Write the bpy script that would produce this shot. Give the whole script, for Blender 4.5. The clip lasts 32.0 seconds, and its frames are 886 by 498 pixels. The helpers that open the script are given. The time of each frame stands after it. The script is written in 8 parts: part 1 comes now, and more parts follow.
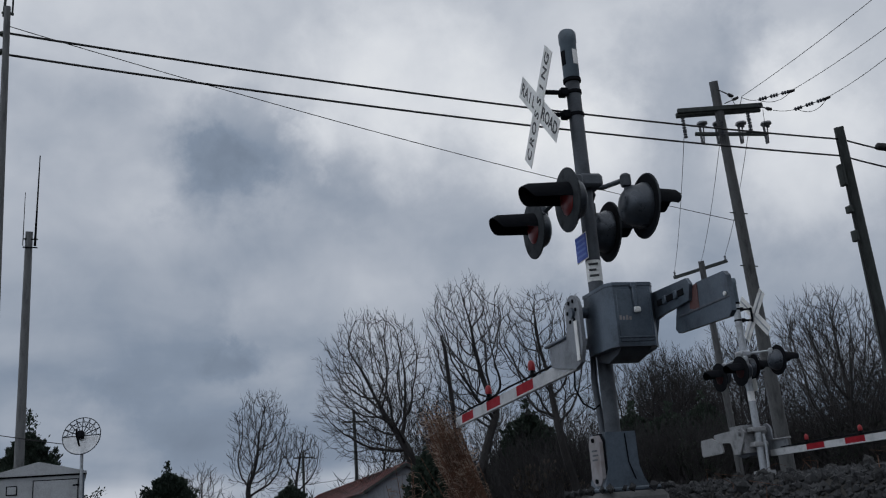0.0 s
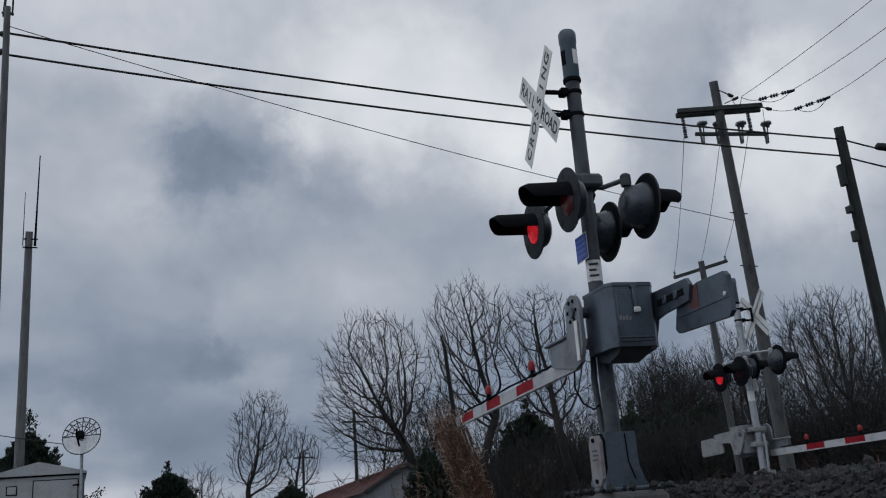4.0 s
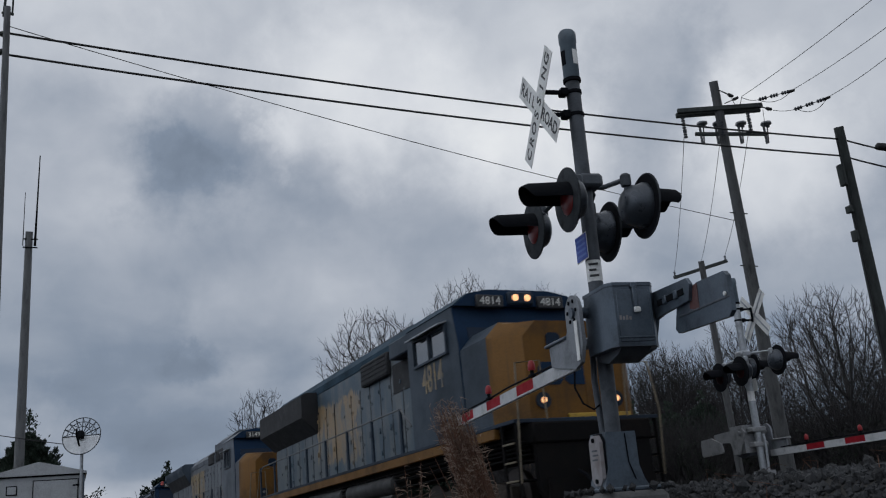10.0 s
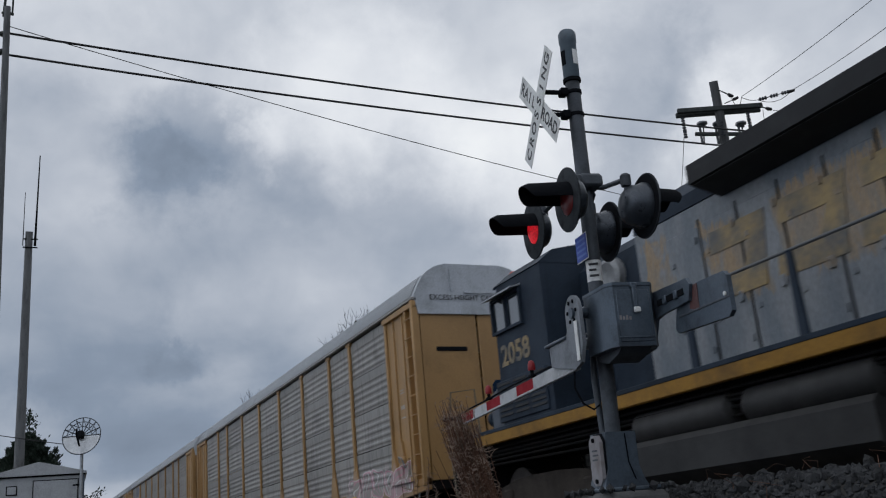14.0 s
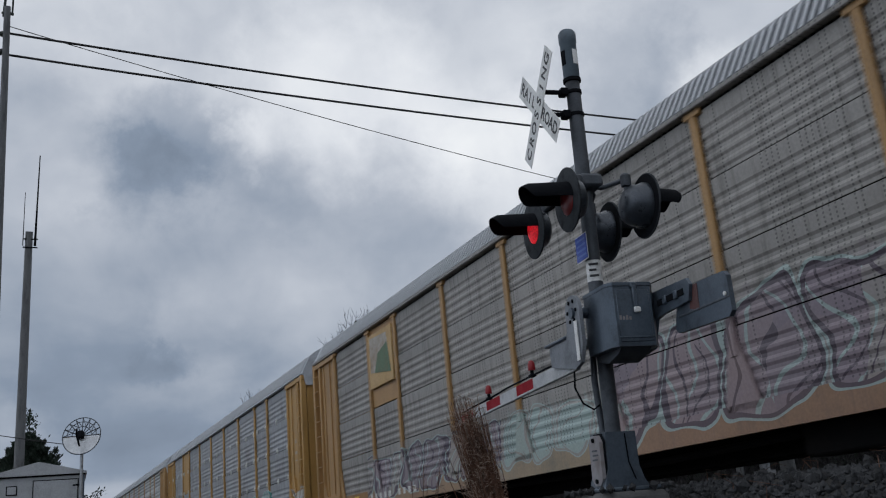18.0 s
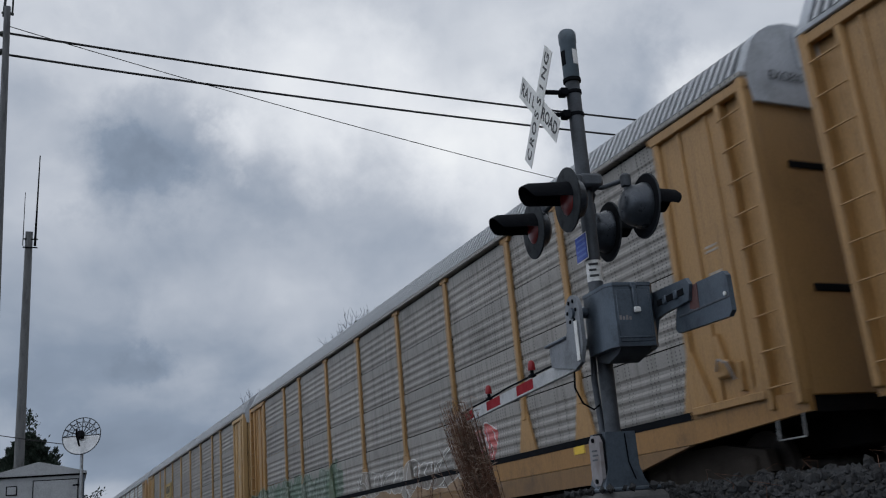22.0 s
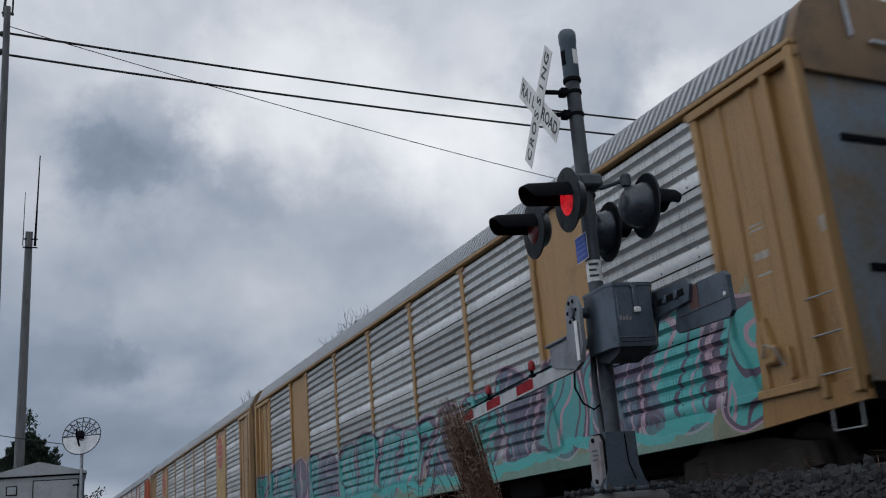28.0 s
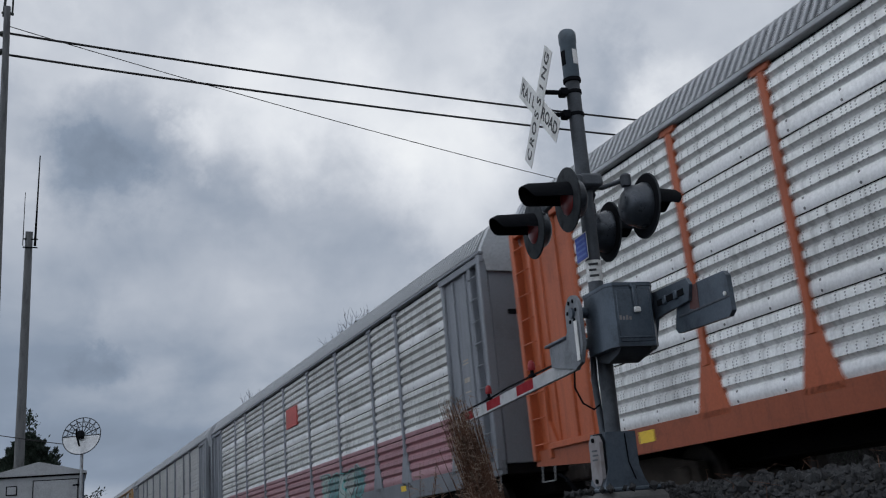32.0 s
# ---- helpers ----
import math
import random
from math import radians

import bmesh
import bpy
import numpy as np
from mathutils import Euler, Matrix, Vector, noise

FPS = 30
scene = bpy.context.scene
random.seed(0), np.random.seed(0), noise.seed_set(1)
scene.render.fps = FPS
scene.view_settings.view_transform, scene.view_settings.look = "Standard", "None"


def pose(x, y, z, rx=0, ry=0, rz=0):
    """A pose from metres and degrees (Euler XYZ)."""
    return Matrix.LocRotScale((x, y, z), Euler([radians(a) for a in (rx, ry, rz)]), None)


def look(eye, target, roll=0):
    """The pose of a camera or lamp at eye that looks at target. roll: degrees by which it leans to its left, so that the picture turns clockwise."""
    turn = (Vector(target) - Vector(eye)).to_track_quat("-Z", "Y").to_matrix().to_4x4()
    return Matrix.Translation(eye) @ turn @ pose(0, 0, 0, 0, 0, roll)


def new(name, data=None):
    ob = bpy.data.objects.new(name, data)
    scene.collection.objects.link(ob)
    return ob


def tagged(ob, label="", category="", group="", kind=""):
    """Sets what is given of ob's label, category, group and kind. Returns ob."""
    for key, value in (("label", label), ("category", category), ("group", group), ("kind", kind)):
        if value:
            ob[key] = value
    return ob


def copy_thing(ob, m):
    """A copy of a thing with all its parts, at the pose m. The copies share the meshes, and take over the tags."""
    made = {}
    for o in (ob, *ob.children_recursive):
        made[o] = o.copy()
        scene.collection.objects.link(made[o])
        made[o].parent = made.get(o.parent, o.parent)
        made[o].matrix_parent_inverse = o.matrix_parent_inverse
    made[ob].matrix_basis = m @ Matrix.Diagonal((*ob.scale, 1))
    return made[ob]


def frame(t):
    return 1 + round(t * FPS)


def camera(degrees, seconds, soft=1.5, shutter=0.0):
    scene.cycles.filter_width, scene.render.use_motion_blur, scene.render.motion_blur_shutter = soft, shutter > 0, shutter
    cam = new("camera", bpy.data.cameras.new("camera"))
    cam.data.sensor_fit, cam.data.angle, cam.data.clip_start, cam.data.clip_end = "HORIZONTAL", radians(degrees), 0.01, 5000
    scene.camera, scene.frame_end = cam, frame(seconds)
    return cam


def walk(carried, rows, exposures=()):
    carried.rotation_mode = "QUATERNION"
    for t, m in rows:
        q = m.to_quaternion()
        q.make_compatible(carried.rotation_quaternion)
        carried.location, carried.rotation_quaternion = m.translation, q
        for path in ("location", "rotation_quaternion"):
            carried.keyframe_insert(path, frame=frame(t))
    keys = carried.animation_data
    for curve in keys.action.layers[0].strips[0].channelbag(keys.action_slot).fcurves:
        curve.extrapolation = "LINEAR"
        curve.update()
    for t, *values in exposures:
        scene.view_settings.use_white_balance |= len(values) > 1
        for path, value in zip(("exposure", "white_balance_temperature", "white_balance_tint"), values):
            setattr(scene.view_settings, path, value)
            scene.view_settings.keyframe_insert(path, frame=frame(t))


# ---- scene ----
# The track runs along y, its rail tops at z = 0; the camera stands beside it, low, and looks up along the train.
EYE = (0.0, 0.0, -0.05)
cam = camera(50.55, 32.0, soft=1.15, shutter=0.12)
HELD = look(EYE, (41.190, 86.303, 29.193), -5.22)
walk(cam, [(0.0, HELD), (32.0, HELD)], exposures=[(0.0, -0.05), (10.0, -0.05), (11.0, 0.08), (14.0, 0.1), (32.0, 0.1)])

# ---- light: an overcast afternoon ----
world = bpy.data.worlds.new("overcast_world")
scene.world = world
world.use_nodes = True
wn = world.node_tree.nodes
sky_tex = wn.new("ShaderNodeTexSky")
sky_tex.sky_type, sky_tex.sun_disc = "NISHITA", False
sky_tex.sun_elevation, sky_tex.sun_rotation = radians(27), radians(285)
world.node_tree.links.new(sky_tex.outputs["Color"], wn["Background"].inputs["Color"])
wn["Background"].inputs["Strength"].default_value = 0.08

sun_data = bpy.data.lights.new("sun", "SUN")
sun_data.energy, sun_data.angle, sun_data.color = 2.5, radians(40), (1.0, 0.975, 0.95)
sun = new("sun", sun_data)
sun.matrix_world = look((-90, 38, 52), (8, 14, 0))
SKY_GLOW = 1.0
TRACK_MID = 9.5

# ---- mesh tools ----
class Build:
    """Collects the faces of one mesh."""

    def __init__(self):
        self.v, self.f, self.m = [], [], Matrix.Identity(4)

    def at(self, m):
        self.m = m
        return self

    def add(self, verts, faces):
        n = len(self.v)
        self.v += [tuple(self.m @ Vector(p)) for p in verts]
        self.f += [tuple(n + i for i in q) for q in faces]
        return self

    def box(self, x0, x1, y0, y1, z0, z1, b=0.0):
        x0, x1, y0, y1, z0, z1 = min(x0, x1), max(x0, x1), min(y0, y1), max(y0, y1), min(z0, z1), max(z0, z1)
        if b <= 0:
            p = [(x, y, z) for x in (x0, x1) for y in (y0, y1) for z in (z0, z1)]
            return self.add(p, [(0, 1, 3, 2), (4, 6, 7, 5), (0, 4, 5, 1), (2, 3, 7, 6), (0, 2, 6, 4), (1, 5, 7, 3)])
        b = min(b, (x1 - x0) * 0.45, (y1 - y0) * 0.45, (z1 - z0) * 0.45)
        p = []
        for sx in (0, 1):
            for sy in (0, 1):
                for sz in (0, 1):
                    X, Y, Z = (x0, x1)[sx], (y0, y1)[sy], (z0, z1)[sz]
                    ix, iy, iz = X + b * (1 - 2 * sx), Y + b * (1 - 2 * sy), Z + b * (1 - 2 * sz)
                    p += [(X, iy, iz), (ix, Y, iz), (ix, iy, Z)]
        def c(sx, sy, sz, k):
            return (sx * 4 + sy * 2 + sz) * 3 + k
        f = []
        for s in (0, 1):
            f.append([c(s, 0, 0, 0), c(s, 1, 0, 0), c(s, 1, 1, 0), c(s, 0, 1, 0)])
            f.append([c(0, s, 0, 1), c(1, s, 0, 1), c(1, s, 1, 1), c(0, s, 1, 1)])
            f.append([c(0, 0, s, 2), c(1, 0, s, 2), c(1, 1, s, 2), c(0, 1, s, 2)])
            for r in (0, 1):
                f.append([c(s, r, 0, 0), c(s, r, 1, 0), c(s, r, 1, 1), c(s, r, 0, 1)])
                f.append([c(s, 0, r, 0), c(s, 1, r, 0), c(s, 1, r, 2), c(s, 0, r, 2)])
                f.append([c(0, s, r, 1), c(1, s, r, 1), c(1, s, r, 2), c(0, s, r, 2)])
                for q in (0, 1):
                    f.append([c(s, r, q, 0), c(s, r, q, 1), c(s, r, q, 2)])
        return self.add(p, f)

    def tube(self, pts, radii, n=8, cap=True):
        pts = [Vector(p) for p in pts]
        if isinstance(radii, (int, float)):
            radii = [radii] * len(pts)
        rings, side = [], None
        for i, p in enumerate(pts):
            d = (pts[min(i + 1, len(pts) - 1)] - pts[max(i - 1, 0)]).normalized()
            if side is None:
                side = d.orthogonal().normalized()
            side = (side - d * side.dot(d)).normalized()
            up = d.cross(side)
            rings.append([p + radii[i] * (math.cos(2 * math.pi * k / n) * side + math.sin(2 * math.pi * k / n) * up) for k in range(n)])
        faces = [(i * n + k, i * n + (k + 1) % n, (i + 1) * n + (k + 1) % n, (i + 1) * n + k) for i in range(len(pts) - 1) for k in range(n)]
        if cap:
            faces += [tuple(range(n))[::-1], tuple((len(pts) - 1) * n + k for k in range(n))]
        return self.add([v for r in rings for v in r], faces)

    def lathe(self, profile, n=24):
        """A profile of (radius, z) turned round z."""
        v, f = [], []
        for r, z in profile:
            v += [(r * math.cos(2 * math.pi * k / n), r * math.sin(2 * math.pi * k / n), z) for k in range(n)]
        for i in range(len(profile) - 1):
            f += [(i * n + k, i * n + (k + 1) % n, (i + 1) * n + (k + 1) % n, (i + 1) * n + k) for k in range(n)]
        f += [tuple(range(n))[::-1], tuple((len(profile) - 1) * n + k for k in range(n))]
        return self.add(v, f)

    def prism(self, poly, a, b, axis="x"):
        """A polygon pulled from a to b along an axis; its points are the two other coordinates, in order."""
        def put(p, w):
            return {"x": (w, p[0], p[1]), "y": (p[0], w, p[1]), "z": (p[0], p[1], w)}[axis]
        n = len(poly)
        f = [tuple(range(n)), tuple(range(n, 2 * n))[::-1]] + [(k, (k + 1) % n, n + (k + 1) % n, n + k) for k in range(n)]
        return self.add([put(p, a) for p in poly] + [put(p, b) for p in poly], f)

    def sheet(self, profile, a, b, thick, axis="y"):
        """A folded sheet: the open profile (x, z) pulled along y, with a thickness in x."""
        n = len(profile)
        v = []
        for w in (a, b):
            v += [(p[0], w, p[1]) for p in profile] + [(p[0] + thick, w, p[1]) for p in profile]
        f = []
        for k in range(n - 1):
            f += [(k, k + 1, 2 * n + k + 1, 2 * n + k), (n + k, 3 * n + k, 3 * n + k + 1, n + k + 1)]
        f += [(0, 2 * n, 3 * n, n), (n - 1, 2 * n - 1, 4 * n - 1, 3 * n - 1)]
        return self.add(v, f)

    def mesh(self, name, smooth=40, fix=True):
        me = bpy.data.meshes.new(name)
        me.from_pydata(self.v, [], self.f)
        if fix:
            bm = bmesh.new()
            bm.from_mesh(me)
            bmesh.ops.recalc_face_normals(bm, faces=bm.faces)
            bm.to_mesh(me)
            bm.free()
        if smooth:
            me.polygons.foreach_set("use_smooth", [True] * len(me.polygons))
            me.set_sharp_from_angle(angle=radians(smooth))
        return me


def part(name, build, material, parent=None, label="", kind="", smooth=40, m=None, fix=True):
    """One mesh object, under a thing or under a part."""
    me = build if isinstance(build, bpy.types.Mesh) else build.mesh(name, smooth, fix)
    ob = new(name, me)
    if not me.materials:
        me.materials.append(material)
    if me.materials[0] != material:
        ob.material_slots[0].link = "OBJECT"
        ob.material_slots[0].material = material
    ob.parent = parent
    if m is not None:
        ob.matrix_basis = m
    return tagged(ob, label=label, kind=kind)


def thing(name, label, category, m=None, group="", kind=""):
    """An empty at a thing's base, which carries its parts."""
    ob = new(name)
    ob.empty_display_size = 0.2
    if m is not None:
        ob.matrix_basis = m
    return tagged(ob, label, category, group, kind)


# ---- materials ----
def nodes_of(name):
    m = bpy.data.materials.new(name)
    m.use_nodes = True
    return m, m.node_tree.nodes, m.node_tree.links, m.node_tree.nodes["Principled BSDF"]


def node(nodes, links, kind, inputs=None, operation=""):
    n = nodes.new(kind)
    if operation:
        n.operation = operation
    for k, v in (inputs or {}).items():
        if isinstance(v, bpy.types.NodeSocket):
            links.new(v, n.inputs[k])
        else:
            n.inputs[k].default_value = v
    return n


def rgba(c):
    return (*c, 1.0)


def mixed(nodes, links, fac, a, b, blend="MIX"):
    n = nodes.new("ShaderNodeMix")
    n.data_type, n.blend_type = "RGBA", blend
    for k, v in ((0, fac), (6, a), (7, b)):
        if isinstance(v, bpy.types.NodeSocket):
            links.new(v, n.inputs[k])
        else:
            n.inputs[k].default_value = v if k == 0 else rgba(v)
    return n.outputs[2]


def ramp(nodes, links, src, lo, hi):
    n = node(nodes, links, "ShaderNodeMapRange", {0: src, 1: lo, 2: hi, 3: 0.0, 4: 1.0})
    n.interpolation_type = "SMOOTHSTEP"
    return n.outputs[0]


def surface(name, colour, worn=None, rough=0.6, metal=0.0, grain=30.0, big=1.5, amount=0.5, bump=0.2, stretch=(1, 1, 1), streak=0.0, vary=0.0, spec=0.5):
    """A surface with fine grain and large stains or wear towards a second colour."""
    m, ns, ls, bsdf = nodes_of(name)
    worn = worn or tuple(c * 0.6 for c in colour)
    co = node(ns, ls, "ShaderNodeTexCoord").outputs["Object"]
    st = node(ns, ls, "ShaderNodeMapping", {"Vector": co, "Scale": stretch}).outputs[0]
    n1 = node(ns, ls, "ShaderNodeTexNoise", {"Vector": st, "Scale": big, "Detail": 6.0, "Roughness": 0.65}).outputs[0]
    n2 = node(ns, ls, "ShaderNodeTexNoise", {"Vector": st, "Scale": grain, "Detail": 4.0, "Roughness": 0.7}).outputs[0]
    c = mixed(ns, ls, ramp(ns, ls, n1, 0.62 - amount * 0.35, 0.75), colour, worn)
    g = node(ns, ls, "ShaderNodeMapRange", {0: n2, 1: 0.25, 2: 0.75, 3: 0.78, 4: 1.2}).outputs[0]
    c = mixed(ns, ls, 1.0, c, g, "MULTIPLY")
    if streak:
        sm = node(ns, ls, "ShaderNodeMapping", {"Vector": co, "Scale": (9, 9, 0.5)}).outputs[0]
        n3 = node(ns, ls, "ShaderNodeTexNoise", {"Vector": sm, "Scale": 1.0, "Detail": 5.0, "Roughness": 0.6}).outputs[0]
        k = node(ns, ls, "ShaderNodeMath", {0: ramp(ns, ls, n3, 0.5, 0.78), 1: streak}, operation="MULTIPLY").outputs[0]
        c = mixed(ns, ls, k, c, worn)
    if vary:
        r = node(ns, ls, "ShaderNodeObjectInfo").outputs["Random"]
        g = node(ns, ls, "ShaderNodeMapRange", {0: r, 3: 1 - vary, 4: 1 + vary}).outputs[0]
        c = mixed(ns, ls, 1.0, c, g, "MULTIPLY")
    ls.new(c, bsdf.inputs["Base Color"])
    rr = node(ns, ls, "ShaderNodeMapRange", {0: n1, 1: 0.3, 2: 0.7, 3: max(0.05, rough - 0.12), 4: min(1.0, rough + 0.12)}).outputs[0]
    ls.new(rr, bsdf.inputs["Roughness"])
    bsdf.inputs["Metallic"].default_value = metal
    bsdf.inputs["Specular IOR Level"].default_value = spec
    if bump:
        b = node(ns, ls, "ShaderNodeBump", {"Strength": bump, "Distance": 0.01, "Height": n2}).outputs[0]
        ls.new(b, bsdf.inputs["Normal"])
    return m


def glowing(name, colour, strength):
    m, ns, ls, bsdf = nodes_of(name)
    bsdf.inputs["Base Color"].default_value = rgba(colour)
    bsdf.inputs["Emission Color"].default_value = rgba(colour)
    bsdf.inputs["Emission Strength"].default_value = strength
    return m


SIDE = Matrix(((0, 0, -1, 0), (-1, 0, 0, 0), (0, 1, 0, 0), (0, 0, 0, 1)))

GALV = surface("galvanised_steel", (0.36, 0.38, 0.40), (0.2, 0.21, 0.22), rough=0.45, metal=0.55, grain=45, big=3, bump=0.08)
CAP_PAINT = surface("blue_grey_cap", (0.10, 0.135, 0.165), (0.06, 0.08, 0.1), rough=0.5, grain=60, big=4, bump=0.1, streak=0.4)
PLATE_PAINT = surface("pale_bracket_paint", (0.2, 0.215, 0.235), (0.11, 0.12, 0.135), rough=0.55, metal=0.2, grain=50, big=3.5, bump=0.1, streak=0.5)
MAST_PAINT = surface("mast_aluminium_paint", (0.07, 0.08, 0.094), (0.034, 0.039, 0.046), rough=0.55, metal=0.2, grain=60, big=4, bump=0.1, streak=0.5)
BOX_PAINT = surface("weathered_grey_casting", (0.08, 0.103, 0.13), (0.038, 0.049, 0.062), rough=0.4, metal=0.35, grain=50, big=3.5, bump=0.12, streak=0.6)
BLACK = surface("black_enamel", (0.007, 0.008, 0.010), (0.012, 0.013, 0.016), rough=0.85, spec=0.06, grain=40, big=4, bump=0.08)
BACKGROUND = surface("faded_black_disc", (0.04, 0.045, 0.05), (0.02, 0.022, 0.025), rough=0.8, spec=0.12, grain=60, big=6, bump=0.1)
HOUSING = surface("lamp_housing", (0.052, 0.061, 0.074), (0.028, 0.034, 0.042), rough=0.32, metal=0.4, grain=60, big=6, bump=0.08)
WHITE = surface("white_reflective_sheet", (0.74, 0.74, 0.72), (0.5, 0.5, 0.48), rough=0.45, grain=80, big=4, bump=0.03, streak=0.3)
ARM_WHITE = surface("worn_white_arm_sheet", (0.46, 0.47, 0.48), (0.28, 0.29, 0.3), rough=0.6, spec=0.2, grain=80, big=4, bump=0.03, streak=0.3)
CAST_PALE = surface("pale_aluminium_casting", (0.26, 0.265, 0.27), (0.13, 0.135, 0.14), rough=0.5, metal=0.2, grain=50, big=3.5, bump=0.1, streak=0.5)
RED = surface("red_reflective_sheet", (0.27, 0.010, 0.018), (0.19, 0.012, 0.018), rough=0.7, spec=0.12, grain=80, big=5, bump=0.03)
INK = surface("black_ink", (0.02, 0.02, 0.022), (0.04, 0.04, 0.04), rough=0.6, grain=50, big=5, bump=0)
BLUE = surface("blue_sign_sheet", (0.015, 0.06, 0.38), (0.018, 0.055, 0.28), rough=0.4, grain=60, big=8, bump=0.02)
BLUE_PRINT = surface("pale_blue_print", (0.10, 0.18, 0.5), (0.08, 0.15, 0.4), rough=0.5, grain=60, big=8, bump=0)
COVER = surface("worn_pale_cover", (0.27, 0.26, 0.27), (0.16, 0.13, 0.12), rough=0.6, grain=40, big=5, amount=0.8, bump=0.1)
CONCRETE = surface("concrete", (0.10, 0.10, 0.10), (0.05, 0.05, 0.05), rough=0.9, grain=40, big=3, bump=0.5)
POLE_WOOD = surface("weathered_pole_wood", (0.17, 0.175, 0.178), (0.095, 0.098, 0.1), rough=0.85, grain=14, big=1.2, bump=0.6, stretch=(6, 6, 0.35))
POLE_MID = surface("brown_grey_pole_wood", (0.105, 0.107, 0.108), (0.05, 0.051, 0.052), rough=0.85, grain=14, big=1.2, bump=0.6, stretch=(6, 6, 0.35))
POLE_DARK = surface("creosoted_pole_wood", (0.038, 0.044, 0.042), (0.02, 0.024, 0.023), rough=0.85, grain=14, big=1.2, bump=0.6, stretch=(6, 6, 0.35))
CABLE = surface("black_cable", (0.012, 0.012, 0.013), (0.02, 0.02, 0.02), rough=0.7, grain=20, big=2, bump=0)
DISH_WHITE = surface("pale_dish_paint", (0.72, 0.74, 0.76), (0.5, 0.52, 0.54), rough=0.6, grain=20, big=3, bump=0)
SHIELD = surface("pale_rain_shield", (0.3, 0.31, 0.33), (0.2, 0.2, 0.21), rough=0.5, grain=30, big=6, bump=0)
PORCELAIN = surface("dark_glazed_porcelain", (0.035, 0.038, 0.045), (0.02, 0.022, 0.026), rough=0.3, grain=30, big=6, bump=0)
SHED_WHITE = surface("white_painted_steel", (0.38, 0.395, 0.41), (0.27, 0.28, 0.285), rough=0.5, grain=30, big=1.2, bump=0.05, streak=0.5)
RUST_ROOF = surface("rusted_roof_steel", (0.15, 0.048, 0.042), (0.08, 0.06, 0.06), rough=0.75, metal=0.2, grain=30, big=0.9, amount=0.9, bump=0.2, streak=0.7)
BARN = surface("pale_barn_boards", (0.26, 0.27, 0.3), (0.17, 0.175, 0.19), rough=0.85, grain=25, big=1.5, bump=0.2, streak=0.6)
STONE = surface("ballast_stone", (0.019, 0.02, 0.022), (0.004, 0.0045, 0.005), rough=0.8, grain=30, big=2.5, amount=0.9, bump=0.5, vary=0.5)
SOIL = surface("winter_ground", (0.03, 0.027, 0.023), (0.015, 0.015, 0.013), rough=0.95, grain=9, big=0.35, amount=1.0, bump=0.7)
ASPHALT = surface("asphalt", (0.05, 0.05, 0.052), (0.035, 0.035, 0.036), rough=0.9, grain=60, big=0.8, bump=0.4)
RAIL_STEEL = surface("rail_steel", (0.12, 0.075, 0.05), (0.07, 0.045, 0.03), rough=0.6, metal=0.5, grain=40, big=2, bump=0.2)
TIE_WOOD = surface("tie_wood", (0.06, 0.05, 0.042), (0.03, 0.026, 0.022), rough=0.9, grain=20, big=2, bump=0.5, stretch=(0.5, 5, 5))
BARK = surface("grey_bark", (0.024, 0.022, 0.022), (0.012, 0.011, 0.011), rough=0.95, grain=20, big=2, amount=0.8, bump=0.8, stretch=(1, 1, 0.4))
TWIG = surface("dark_twigs", (0.021, 0.0195, 0.020), (0.014, 0.013, 0.0135), rough=0.9, grain=10, big=1, bump=0)
NEEDLES = surface("evergreen_needles", (0.02, 0.036, 0.022), (0.011, 0.02, 0.014), rough=0.8, grain=6, big=0.7, amount=0.8, bump=0)
IVY = surface("dark_ivy_leaves", (0.03, 0.044, 0.027), (0.017, 0.024, 0.017), rough=0.6, grain=6, big=0.6, amount=0.9, bump=0)
BRUSH = surface("dry_brush", (0.085, 0.064, 0.05), (0.046, 0.036, 0.03), rough=0.9, grain=8, big=0.7, amount=0.8, bump=0)
STRAW = surface("dry_reed", (0.11, 0.05, 0.028), (0.055, 0.026, 0.016), rough=0.9, grain=20, big=4, amount=0.9, bump=0.1)
PLUME = surface("grass_plume", (0.27, 0.2, 0.155), (0.15, 0.10, 0.078), rough=0.95, grain=20, big=4, amount=0.8, bump=0)

# train paint
UNDER = surface("grimy_underframe", (0.007, 0.007, 0.0075), (0.013, 0.011, 0.01), rough=0.9, spec=0.08, grain=30, big=2, amount=0.7, bump=0.3)
TANK = surface("grimy_tank_paint", (0.034, 0.033, 0.032), (0.018, 0.018, 0.018), rough=0.55, spec=0.3, grain=30, big=1.2, amount=0.8, bump=0.1)
TRUCK = surface("dusty_truck_castings", (0.045, 0.037, 0.031), (0.022, 0.019, 0.016), rough=0.9, spec=0.2, grain=30, big=2, amount=0.7, bump=0.3)
WHEEL = surface("wheel_steel", (0.06, 0.05, 0.045), (0.03, 0.027, 0.025), rough=0.6, metal=0.5, grain=30, big=3, bump=0.2)
LOCO_GREY = surface("dark_grey_engine_paint", (0.065, 0.08, 0.1), (0.038, 0.047, 0.06), rough=0.5, grain=30, big=0.8, amount=0.7, bump=0.05, streak=0.6)
CAB_GREY = surface("light_grey_engine_paint", (0.04, 0.056, 0.075), (0.024, 0.034, 0.046), rough=0.6, spec=0.25, grain=30, big=0.8, amount=0.7, bump=0.05, streak=0.6)
LOCO_BLUE = surface("dark_blue_engine_paint", (0.009, 0.028, 0.064), (0.010, 0.022, 0.042), rough=0.65, spec=0.12, grain=30, big=0.8, amount=0.7, bump=0.05, streak=0.4)
